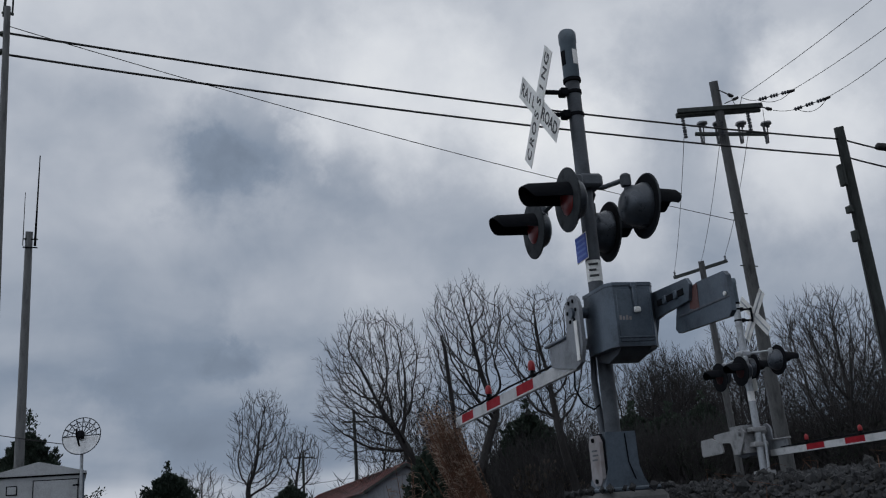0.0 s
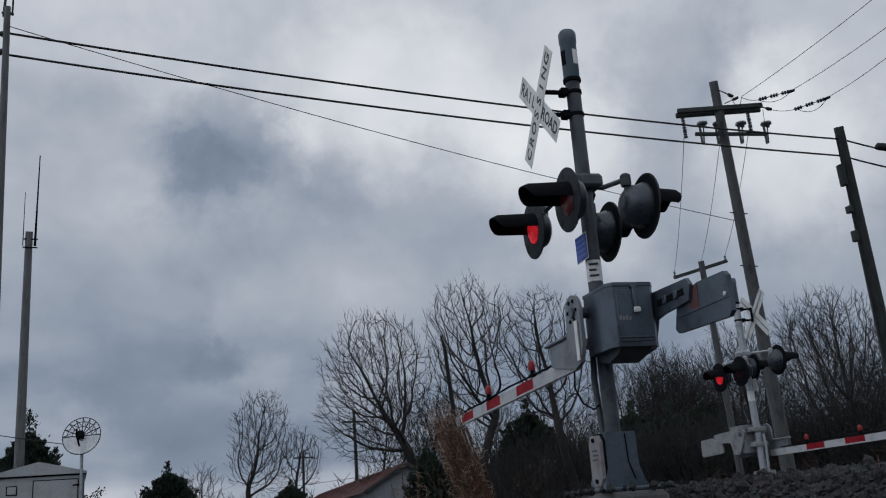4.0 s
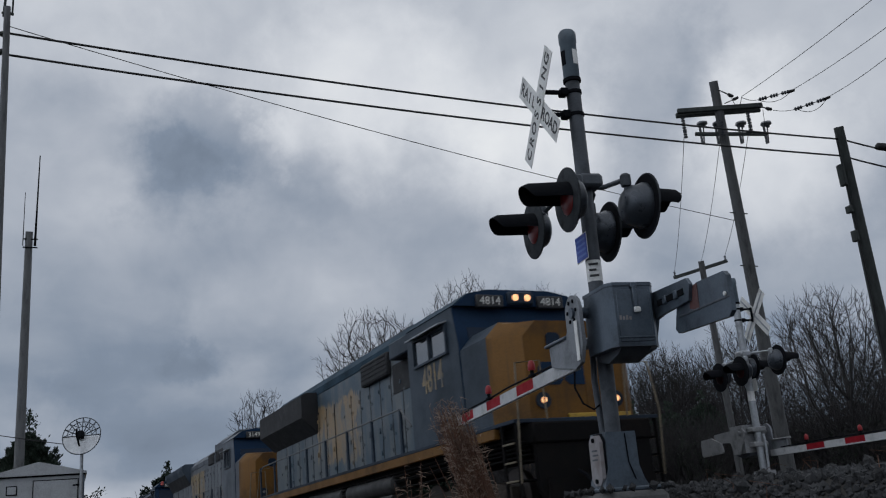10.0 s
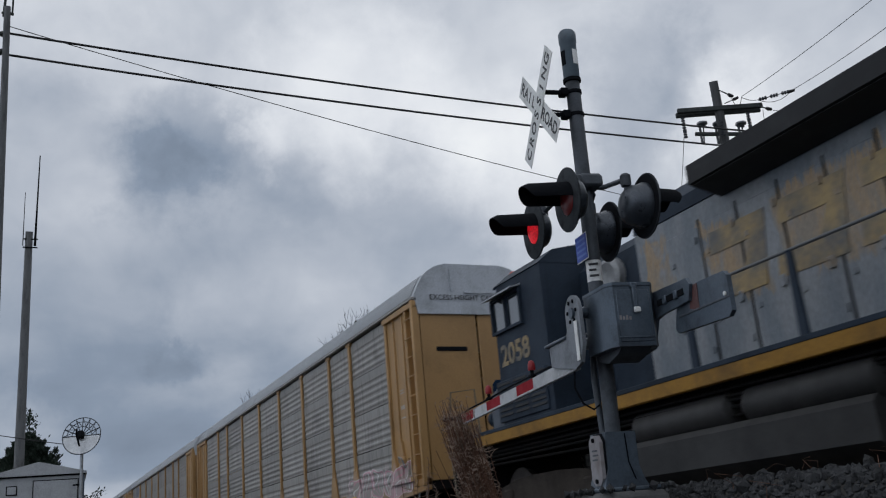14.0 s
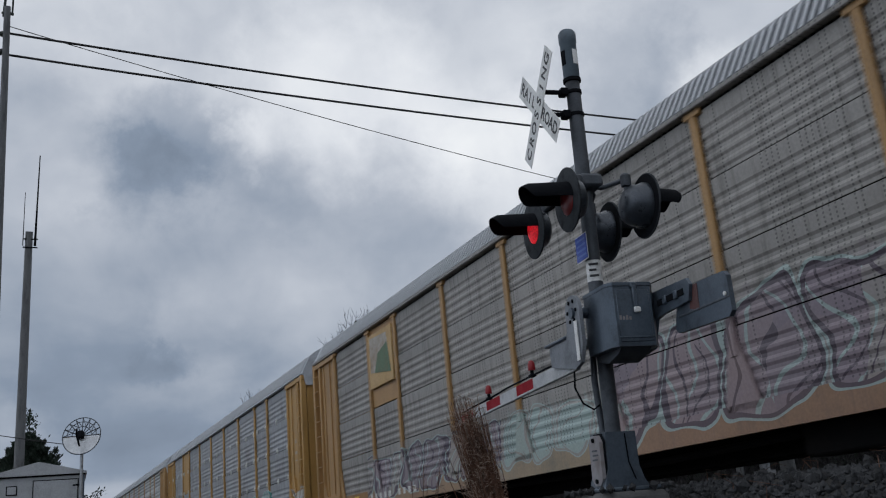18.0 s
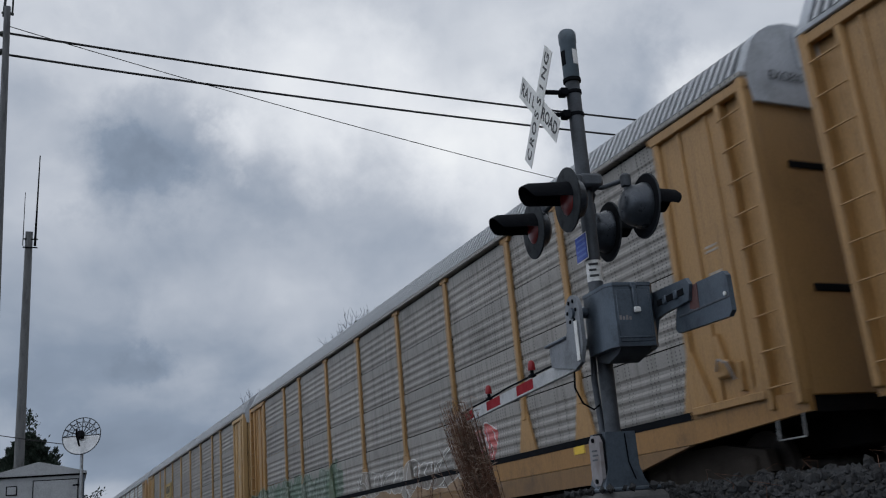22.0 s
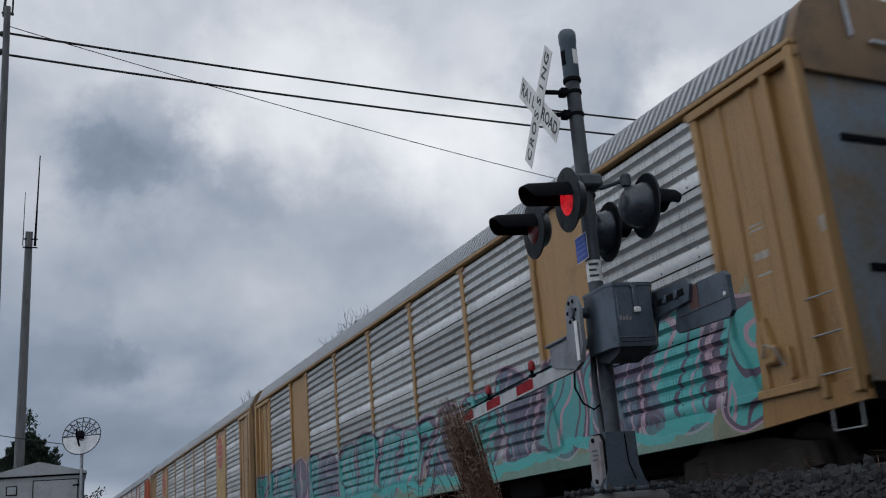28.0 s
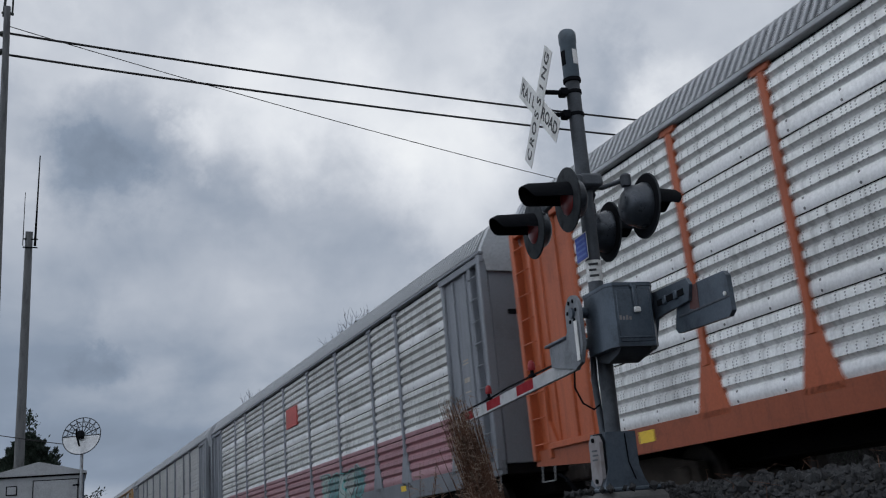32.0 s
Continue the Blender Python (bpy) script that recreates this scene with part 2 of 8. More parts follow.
LOCO_TEAL = surface("faded_teal_engine_roof", (0.022, 0.052, 0.08), (0.016, 0.032, 0.046), rough=0.7, spec=0.12, grain=30, big=0.8, amount=0.8, bump=0.05, streak=0.6)
LOCO_SLATE = surface("slate_blue_engine_paint", (0.062, 0.083, 0.108), (0.036, 0.048, 0.064), rough=0.6, spec=0.2, grain=30, big=0.8, amount=0.8, bump=0.05, streak=0.6)
LOCO_DARK = surface("sooty_dark_paint", (0.022, 0.034, 0.052), (0.013, 0.019, 0.028), rough=0.65, spec=0.2, grain=30, big=0.8, amount=0.7, bump=0.05, streak=0.4)
LOCO_GOLD = surface("gold_engine_paint", (0.15, 0.07, 0.013), (0.07, 0.04, 0.018), rough=0.6, spec=0.2, grain=30, big=1.2, amount=0.6, bump=0.05, streak=0.5)
SILL_GOLD = surface("gold_sill_stripe", (0.29, 0.15, 0.024), (0.15, 0.085, 0.03), rough=0.6, spec=0.2, grain=30, big=1.2, amount=0.6, bump=0.05, streak=0.5)
LOCO_PALE = surface("pale_grey_engine_paint", (0.30, 0.32, 0.34), (0.18, 0.19, 0.2), rough=0.5, grain=30, big=1, amount=0.6, bump=0.05, streak=0.6)
GRILLE = surface("black_grille", (0.012, 0.013, 0.015), (0.022, 0.022, 0.024), rough=0.8, grain=60, big=3, bump=0.3)
HAND_RAIL = surface("rail_pipe_paint", (0.10, 0.105, 0.11), (0.06, 0.06, 0.06), rough=0.5, grain=30, big=3, bump=0)
YELLOW_PIPE = surface("yellow_pipe_paint", (0.14, 0.115, 0.075), (0.08, 0.065, 0.045), rough=0.55, grain=30, big=3, bump=0)
TREAD_YELLOW = surface("yellow_tread_paint", (0.42, 0.26, 0.03), (0.25, 0.15, 0.03), rough=0.6, grain=30, big=3, bump=0)
FADED_GOLD = surface("faded_gold_mark", (0.34, 0.23, 0.08), (0.08, 0.09, 0.10), rough=0.55, grain=12, big=2.2, amount=1.1, bump=0)
DECAL_WHITE = surface("white_lettering", (0.62, 0.62, 0.58), (0.4, 0.4, 0.38), rough=0.6, grain=30, big=4, bump=0)
DECAL_RED = surface("faded_red_mark", (0.45, 0.07, 0.06), (0.35, 0.12, 0.1), rough=0.6, grain=20, big=3, bump=0)
HEADLIGHT = glowing("lit_headlamp", (1.0, 0.52, 0.24), 1.15)
LAMP_GLASS = surface("unlit_lamp_glass", (0.4, 0.4, 0.42), (0.3, 0.3, 0.3), rough=0.15, metal=0.6, grain=20, big=5, bump=0)

def glass(name, tint, rough=0.08, gloss=0.35):
    m, ns, ls, bsdf = nodes_of(name)
    bsdf.inputs["Base Color"].default_value = rgba(tint)
    bsdf.inputs["Roughness"].default_value = rough
    bsdf.inputs["Specular IOR Level"].default_value = gloss
    return m

WINDSCREEN = glass("dark_windscreen", (0.012, 0.022, 0.04), 0.3, 0.12)
WINDOW = glass("dark_cab_glass", (0.03, 0.04, 0.05), 0.06, 1.0)
WINDOW.node_tree.nodes["Principled BSDF"].inputs["IOR"].default_value = 1.9
LENS_OFF = glass("red_lens", (0.16, 0.012, 0.012), 0.3)
LENS_DARK = glass("dirty_red_lens", (0.03, 0.006, 0.007), 0.5, 0.2)
LENS_ON = glowing("lit_red_lens", (0.7, 0.012, 0.022), 0.62)
_n, _l = LENS_ON.node_tree.nodes, LENS_ON.node_tree.links
_dots = node(_n, _l, "ShaderNodeTexVoronoi", {"Vector": node(_n, _l, "ShaderNodeTexCoord").outputs["Object"], "Scale": 42.0})
_l.new(node(_n, _l, "ShaderNodeMapRange", {0: _dots.outputs[0], 1: 0.2, 2: 0.55, 3: 1.25, 4: 0.16}).outputs[0], _n["Principled BSDF"].inputs["Emission Strength"])
ARM_LAMP = glowing("red_arm_lamp", (0.22, 0.003, 0.007), 0.03)


def panel_paint(name, colour, dirt, car, spray=(), holes=0.55, vary=0.1, stripe=None, band=None):
    """Ribbed rack panels: dirt, punched holes, and sprayed shapes given as (y0, y1, top, colours) along the car."""
    m, ns, ls, bsdf = nodes_of(name)
    tc = ns.new("ShaderNodeTexCoord")
    tc.object = car
    p = tc.outputs["Object"]
    sep = node(ns, ls, "ShaderNodeSeparateXYZ", {0: p}).outputs
    y, z = sep[1], sep[2]

    def calc(op, a, b=0.0, c=0.0):
        return node(ns, ls, "ShaderNodeMath", {0: a, 1: b, 2: c}, operation=op).outputs[0]

    n1 = node(ns, ls, "ShaderNodeTexNoise", {"Vector": p, "Scale": 0.9, "Detail": 7.0, "Roughness": 0.7}).outputs[0]
    n2 = node(ns, ls, "ShaderNodeTexNoise", {"Vector": p, "Scale": 26.0, "Detail": 3.0}).outputs[0]
    run = node(ns, ls, "ShaderNodeMapping", {"Vector": p, "Scale": (1, 5, 0.5)}).outputs[0]
    n3 = node(ns, ls, "ShaderNodeTexNoise", {"Vector": run, "Scale": 1.3, "Detail": 6.0, "Roughness": 0.65}).outputs[0]
    c = mixed(ns, ls, ramp(ns, ls, n1, 0.48, 0.8), colour, dirt)
    c = mixed(ns, ls, calc("MULTIPLY", ramp(ns, ls, n3, 0.46, 0.75), 0.6 if holes else 0.35), c, tuple(v * 0.6 for v in dirt))
    row = calc("MULTIPLY", calc("FRACT", calc("DIVIDE", calc("SUBTRACT", z, 1.16), 0.953)), 0.953)
    if band:
        k = calc("LESS_THAN", row, 0.185)
        c = mixed(ns, ls, calc("MULTIPLY", k, calc("MULTIPLY_ADD", ramp(ns, ls, n1, 0.35, 0.6), -0.55, 0.95)), c, band)
    if stripe:
        z0, z1, sc = stripe
        k = calc("MULTIPLY", calc("GREATER_THAN", z, z0), calc("LESS_THAN", z, z1))
        c = mixed(ns, ls, calc("MULTIPLY", k, 0.75), c, sc)
    for i, (y0, y1, top, cols, *bold) in enumerate(spray):
        # a row of swollen block shapes: halo, outline, fills, inner strokes
        halo, line, fills = cols[0], cols[1], cols[2:] or cols[:1]
        wob = node(ns, ls, "ShaderNodeTexNoise", {"Vector": p, "Scale": (bold[1] if len(bold) > 1 else 0.75) + 0.1 * i, "Detail": 1.5}).outputs["Color"]
        ws = node(ns, ls, "ShaderNodeSeparateColor", {0: wob}).outputs
        tall = top - 1.0
        pitch = min(1.9, 0.75 * tall + 0.35)
        v = calc("DIVIDE", calc("ADD", calc("SUBTRACT", z, 0.95), calc("MULTIPLY_ADD", ws[1], 0.8, -0.4)), tall)
        u = calc("DIVIDE", calc("ADD", calc("ADD", y, calc("MULTIPLY_ADD", ws[0], 1.8, -0.9)), calc("MULTIPLY", z, 0.22)), pitch)
        fu = calc("SUBTRACT", calc("FRACT", u), 0.5)
        fv = calc("SUBTRACT", v, 0.5)
        far = calc("ADD", calc("POWER", calc("MULTIPLY", calc("ABSOLUTE", fu), 1.95), 3.0), calc("POWER", calc("MULTIPLY", calc("ABSOLUTE", fv), 1.95), 5.0))
        far = calc("ADD", far, calc("MULTIPLY_ADD", ws[2], 0.9, -0.45))
        letter = ns.new("ShaderNodeTexWhiteNoise")
        letter.noise_dimensions = "1D"
        ls.new(calc("FLOOR", calc("ADD", u, 17.0 * i + y0)), letter.inputs["W"])
        pick = letter.outputs["Value"]
        cr = ns.new("ShaderNodeValToRGB")
        cr.color_ramp.interpolation = "CONSTANT"
        while len(cr.color_ramp.elements) < len(fills):
            cr.color_ramp.elements.new(0.5)
        for k, col in enumerate(fills):
            cr.color_ramp.elements[k].position = k / len(fills)
            cr.color_ramp.elements[k].color = rgba(col)
        ls.new(pick, cr.inputs[0])
        shade = calc("FRACT", calc("ADD", pick, ramp(ns, ls, fv, -0.35, 0.5)))
        s = mixed(ns, ls, calc("MULTIPLY", shade, 0.4), cr.outputs[0], fills[-1])
        turn = calc("MULTIPLY_ADD", pick, 6.3, calc("MULTIPLY", fu, 7.0))
        stroke = calc("ABSOLUTE", calc("SINE", calc("ADD", turn, calc("MULTIPLY", calc("SINE", calc("MULTIPLY_ADD", fv, 6.0, calc("MULTIPLY", pick, 20.0))), 1.1))))
        s = mixed(ns, ls, calc("LESS_THAN", stroke, bold[0] if bold else 0.13), s, line)
        s = mixed(ns, ls, calc("GREATER_THAN", stroke, 0.985), s, halo)
        s = mixed(ns, ls, calc("GREATER_THAN", far, 0.52), s, line)
        s = mixed(ns, ls, calc("GREATER_THAN", far, 0.8), s, halo)
        span = calc("MULTIPLY", calc("GREATER_THAN", calc("ADD", y, ws[1]), y0 + 0.5), calc("LESS_THAN", calc("ADD", y, ws[1]), y1 + 0.5))
        inside = calc("MULTIPLY", calc("LESS_THAN", far, 1.0), span)
        wash = calc("MULTIPLY", span, calc("LESS_THAN", calc("ADD", z, calc("MULTIPLY_ADD", n3, 1.4, -0.7)), top - 0.12))
        fade = node(ns, ls, "ShaderNodeMapRange", {0: n1, 1: 0.4, 2: 0.75, 3: 0.95, 4: 0.72}).outputs[0]
        pool = mixed(ns, ls, ramp(ns, ls, ws[0], 0.44, 0.5), fills[0], fills[min(1, len(fills) - 1)])
        c = mixed(ns, ls, calc("MULTIPLY", calc("MULTIPLY", wash, 0.36), fade), c, pool)
        c = mixed(ns, ls, calc("MULTIPLY", inside, fade), c, s)
    g = node(ns, ls, "ShaderNodeMapRange", {0: n2, 1: 0.25, 2: 0.75, 3: 0.88, 4: 1.1}).outputs[0]
    c = mixed(ns, ls, 1.0, c, g, "MULTIPLY")
    if holes:
        if band:
            # columns of punched dots on the boards, none on the smooth band, which carries pairs of bolts
            board = calc("FRACT", calc("DIVIDE", calc("SUBTRACT", row, 0.19), 0.19))
            col = calc("MULTIPLY", y, 15.0)
            fy = calc("SUBTRACT", calc("FRACT", col), 0.5)
            fz = calc("SUBTRACT", calc("FRACT", calc("MULTIPLY", board, 5.0)), 0.5)
            d = calc("ADD", calc("MULTIPLY", fy, calc("MULTIPLY", fy, 2.6)), calc("MULTIPLY", fz, fz))
            lot = ns.new("ShaderNodeTexWhiteNoise")
            lot.noise_dimensions = "1D"
            ls.new(calc("FLOOR", col), lot.inputs["W"])
            k = calc("MULTIPLY", calc("LESS_THAN", d, 0.085), calc("GREATER_THAN", lot.outputs["Value"], 0.4))
            k = calc("MULTIPLY", k, calc("MULTIPLY", calc("GREATER_THAN", row, 0.2), calc("MULTIPLY", calc("GREATER_THAN", board, 0.3), calc("LESS_THAN", board, 0.92))))
            by = calc("SUBTRACT", calc("FRACT", calc("MULTIPLY", y, 1.25)), 0.5)
            bz = calc("SUBTRACT", calc("ABSOLUTE", calc("SUBTRACT", row, 0.1)), 0.062)
            bolt = calc("LESS_THAN", calc("ADD", calc("MULTIPLY", by, calc("MULTIPLY", by, 0.64)), calc("MULTIPLY", bz, bz)), 0.0003)
            k = calc("MAXIMUM", calc("MULTIPLY", k, holes), calc("MULTIPLY", bolt, 0.8))
        else:
            # sparse columns of punched dots
            col = calc("MULTIPLY", y, 11.0)
            fy = calc("SUBTRACT", calc("FRACT", col), 0.5)
            fz = calc("SUBTRACT", calc("FRACT", calc("MULTIPLY", z, 19.0)), 0.5)
            d = calc("ADD", calc("MULTIPLY", fy, calc("MULTIPLY", fy, 2.4)), calc("MULTIPLY", fz, fz))
            lot = ns.new("ShaderNodeTexWhiteNoise")
            lot.noise_dimensions = "1D"
            ls.new(calc("FLOOR", col), lot.inputs["W"])
            k = calc("MULTIPLY", calc("MULTIPLY", calc("LESS_THAN", d, 0.07), holes), calc("GREATER_THAN", lot.outputs["Value"], 0.45))
        c = mixed(ns, ls, k, c, (0.02, 0.02, 0.02))
    r = node(ns, ls, "ShaderNodeObjectInfo").outputs["Random"]
    g = node(ns, ls, "ShaderNodeMapRange", {0: r, 3: 1 - vary, 4: 1 + vary}).outputs[0]
    c = mixed(ns, ls, 1.0, c, g, "MULTIPLY")
    ls.new(c, bsdf.inputs["Base Color"])
    bsdf.inputs["Roughness"].default_value = 0.42 if band else 0.5
    bsdf.inputs["Metallic"].default_value = 0.4 if band else 0.0
    return m


def lettering(name, text, size, material, parent, m, depth=0.004, label="", align="CENTER", bold=0.0):
    """Raised or painted lettering in the built-in font, as a mesh."""
    cu = bpy.data.curves.new(name, "FONT")
    cu.body, cu.size, cu.extrude, cu.align_x, cu.align_y = text, size, depth, align, "CENTER"
    cu.resolution_u = 3
    cu.offset = bold
    tmp = bpy.data.objects.new(name, cu)
    me = bpy.data.meshes.new_from_object(tmp)
    bpy.data.objects.remove(tmp)
    bpy.data.curves.remove(cu)
    me.materials.clear()
    return part(name, me, material, parent, label, m=m)

# ---- sky: a closed deck of cloud ----
def cloud_paint():
    m, ns, ls, bsdf = nodes_of("overcast_cloud")
    ns.remove(bsdf)

    def calc(op, a, b=0.0, c=0.0):
        return node(ns, ls, "ShaderNodeMath", {0: a, 1: b, 2: c}, operation=op).outputs[0]

    co = node(ns, ls, "ShaderNodeTexCoord").outputs["Object"]
    d = node(ns, ls, "ShaderNodeVectorMath", {0: co}, operation="NORMALIZE").outputs[0]
    sep = node(ns, ls, "ShaderNodeSeparateXYZ", {0: d}).outputs
    up = calc("MAXIMUM", sep[2], 0.0)
    k = calc("DIVIDE", 1.0, calc("ADD", up, 0.22))
    flat = node(ns, ls, "ShaderNodeCombineXYZ", {0: calc("MULTIPLY", sep[0], k), 1: calc("MULTIPLY", sep[1], k), 2: 0.0}).outputs[0]
    n1 = node(ns, ls, "ShaderNodeTexNoise", {"Vector": flat, "Scale": 1.7, "Detail": 5.0, "Roughness": 0.45, "Distortion": 0.2}).outputs[0]
    n2 = node(ns, ls, "ShaderNodeTexNoise", {"Vector": d, "Scale": 6.5, "Detail": 6.0, "Roughness": 0.5, "Distortion": 0.3}).outputs[0]
    warp = node(ns, ls, "ShaderNodeTexNoise", {"Vector": d, "Scale": 9.0, "Detail": 6.0, "Roughness": 0.62}).outputs["Color"]
    w = node(ns, ls, "ShaderNodeVectorMath", {0: warp, 1: (0.5, 0.5, 0.5)}, operation="SUBTRACT").outputs[0]
    w = node(ns, ls, "ShaderNodeVectorMath", {0: w, 1: (0.16, 0.16, 0.16)}, operation="MULTIPLY").outputs[0]
    dw = node(ns, ls, "ShaderNodeVectorMath", {0: d, 1: w}, operation="ADD").outputs[0]
    n3 = node(ns, ls, "ShaderNodeTexNoise", {"Vector": d, "Scale": 17.0, "Detail": 5.0, "Roughness": 0.55, "Distortion": 0.6}).outputs[0]
    # brighter aloft, greyer low down, pale at the very rim
    tone = calc("MULTIPLY_ADD", ramp(ns, ls, up, 0.02, 0.55), 0.37, 0.29)
    tone = calc("ADD", tone, calc("MULTIPLY_ADD", n1, 0.55, -0.275))
    tone = calc("ADD", tone, calc("MULTIPLY_ADD", n2, 0.3, -0.15))
    tone = calc("ADD", tone, calc("MULTIPLY_ADD", n3, 0.13, -0.065))
    for (x, y, z), r, amount in CLOUDS:
        v = Vector((x, y, z)).normalized()
        dist = node(ns, ls, "ShaderNodeVectorMath", {0: dw, 1: tuple(v)}, operation="DISTANCE").outputs["Value"]
        f = ramp(ns, ls, dist, r, r * 0.25)
        tone = calc("MULTIPLY_ADD", f, amount, tone)
    rim = ramp(ns, ls, up, 0.086, 0.06)
    tone = calc("MULTIPLY_ADD", rim, 0.24, tone)
    cr = ns.new("ShaderNodeValToRGB")
    stops = [(0.0, (0.125, 0.16, 0.215)), (0.3, (0.225, 0.277, 0.36)), (0.55, (0.43, 0.47, 0.54)), (0.8, (0.68, 0.71, 0.76)), (1.0, (0.9, 0.92, 0.93))]
    while len(cr.color_ramp.elements) < len(stops):
        cr.color_ramp.elements.new(0.5)
    for e, (pos, col) in zip(cr.color_ramp.elements, stops):
        e.position, e.color = pos, rgba(col)
    ls.new(tone, cr.inputs[0])
    # the veiled sun stands behind the cloud over the -x side: the deck brightens evenly towards it
    sunward = calc("MULTIPLY_ADD", sep[0], -0.93, calc("MULTIPLY_ADD", sep[1], -0.1, calc("MULTIPLY", sep[2], 0.35)))
    glow = calc("MULTIPLY_ADD", calc("POWER", ramp(ns, ls, sunward, -0.05, 1.0), 1.2), 0.7 * SKY_GLOW, SKY_GLOW)
    em = node(ns, ls, "ShaderNodeEmission", {"Color": cr.outputs[0], "Strength": glow})
    ls.new(em.outputs[0], ns["Material Output"].inputs["Surface"])
    return m


# banks of cloud: direction, spread, darker (-) or brighter (+)
CLOUDS = [((0.207, 0.889, 0.409), 0.085, -0.18), ((0.185, 0.915, 0.358), 0.07, -0.14), ((0.159, 0.911, 0.382), 0.06, -0.08), ((0.604, 0.675, 0.423), 0.11, -0.18), ((0.648, 0.632, 0.426), 0.06, -0.08), ((0.316, 0.874, 0.368), 0.09, -0.10), ((0.436, 0.848, 0.302), 0.12, -0.07), ((0.197, 0.962, 0.189), 0.035, -0.10), ((0.222, 0.956, 0.191), 0.03, -0.07), ((0.116, 0.964, 0.239), 0.12, -0.04), ((0.146, 0.98, 0.138), 0.13, -0.03), ((0.022, 0.892, 0.451), 0.1, -0.05), ((0.363, 0.813, 0.455), 0.14, 0.2), ((0.034, 0.863, 0.505), 0.1, 0.1), ((0.279, 0.866, 0.415), 0.05, 0.16), ((0.147, 0.868, 0.474), 0.1, 0.12), ((0.71, 0.62, 0.335), 0.13, 0.22), ((0.565, 0.778, 0.273), 0.09, 0.14), ((0.518, 0.764, 0.385), 0.12, 0.14), ((0.093, 0.99, 0.108), 0.08, 0.1), ((0.244, 0.946, 0.213), 0.08, 0.06), ((0.057, 0.93, 0.363), 0.12, -0.03), ((0.508, 0.732, 0.453), 0.2, 0.1), ((0.067, 0.88, 0.47), 0.18, -0.06)]
dome = Build()
dome.lathe([(2400 * math.cos(a), 2400 * math.sin(a)) for a in [radians(q) for q in (-4, 0, 3, 6, 10, 15, 20, 26, 32, 40, 48, 56, 64, 72, 80, 88)]], 96)
SKY = part("backdrop", dome, cloud_paint(), None, "overcast grey sky of layered drifting cloud", "structure", smooth=180)
SKY["category"] = "sky"


# ---- ground, road and track ----
def smooth(x, a, b):
    t = min(1.0, max(0.0, (x - a) / (b - a)))
    return t * t * (3 - 2 * t)


def ground_z(x, y):
    z = -0.62
    bank = smooth(x, 4.3, 6.1) * (1 - smooth(x, 6.9, 7.9)) * (1 - smooth(y, 9.0, 10.2)) * smooth(y, -40, -5)
    z += bank * 0.80
    bed = smooth(x, 5.4, 7.3) * (1 - smooth(x, 11.7, 14.0))
    z = max(z, -0.62 + bed * 0.42)
    far = smooth(x, 11.6, 12.6) * (1 - smooth(x, 14.5, 19)) * (1 - smooth(abs(y - 10), 8, 14))
    z = max(z, -0.62 + far * 0.85)
    z += smooth(x, 16, 90) * 1.6 + 0.05 * noise.noise((x * 0.35, y * 0.35, 0)) * (0 if 7.3 < x < 11.7 else 1)
    road = smooth(y, 8.2, 8.9) * (1 - smooth(y, 14.6, 15.3))
    if road > 0:
        rz = -0.66 + 0.55 * smooth(x, 3.0, 7.6) - 0.35 * smooth(x, 11.4, 17)
        z = z * (1 - road) + min(z, rz) * road
    return z


def spread(lo, mid0, mid1, hi, step):
    a = [mid0]
    while a[-1] < mid1:
        a.append(a[-1] + step)
    s, k = step, a[-1]
    while k < hi:
        s *= 1.35
        k += s
        a.append(k)
    s, k = step, mid0
    while k > lo:
        s *= 1.35
        k -= s
        a.insert(0, k)
    return a


gx, gy = spread(-2600, -3, 20, 2600, 0.3), spread(-2600, -2, 24, 2600, 0.4)
gr = Build()
gr.v = [(x, y, ground_z(x, y)) for y in gy for x in gx]
gr.f = [(j * len(gx) + i, j * len(gx) + i + 1, (j + 1) * len(gx) + i + 1, (j + 1) * len(gx) + i) for j in range(len(gy) - 1) for i in range(len(gx) - 1)]
GROUND = part("ground", gr, SOIL, None, "brown winter ground with gravel banks along the track", "structure", fix=False, smooth=180)
GROUND["category"] = "ground"

rd = Build()
xs = [-60, -20, 0, 3, 4, 5, 6, 7, 7.6, 7.9]
for a, b in zip(xs[:-1], xs[1:]):
    za, zb = [-0.6 + 0.58 * smooth(q, 3.0, 7.6) for q in (a, b)]
    rd.add([(a, 8.8, za), (b, 8.8, zb), (b, 14.7, zb), (a, 14.7, za), (a, 8.8, za - 0.3), (b, 8.8, zb - 0.3), (b, 14.7, zb - 0.3), (a, 14.7, za - 0.3)], [(0, 1, 2, 3), (0, 4, 5, 1), (3, 2, 6, 7)])
xs = [11.1, 11.4, 12, 13, 14, 15, 16, 17, 30, 70]
for a, b in zip(xs[:-1], xs[1:]):
    za, zb = [-0.02 - 0.3 * smooth(q, 11.4, 17) for q in (a, b)]
    rd.add([(a, 8.8, za), (b, 8.8, zb), (b, 14.7, zb), (a, 14.7, za), (a, 8.8, za - 0.3), (b, 8.8, zb - 0.3), (b, 14.7, zb - 0.3), (a, 14.7, za - 0.3)], [(0, 1, 2, 3), (0, 4, 5, 1), (3, 2, 6, 7)])
ROAD = part("road", rd, ASPHALT, None, "narrow asphalt road over the level crossing", "structure", fix=False)
ROAD["category"] = "road"

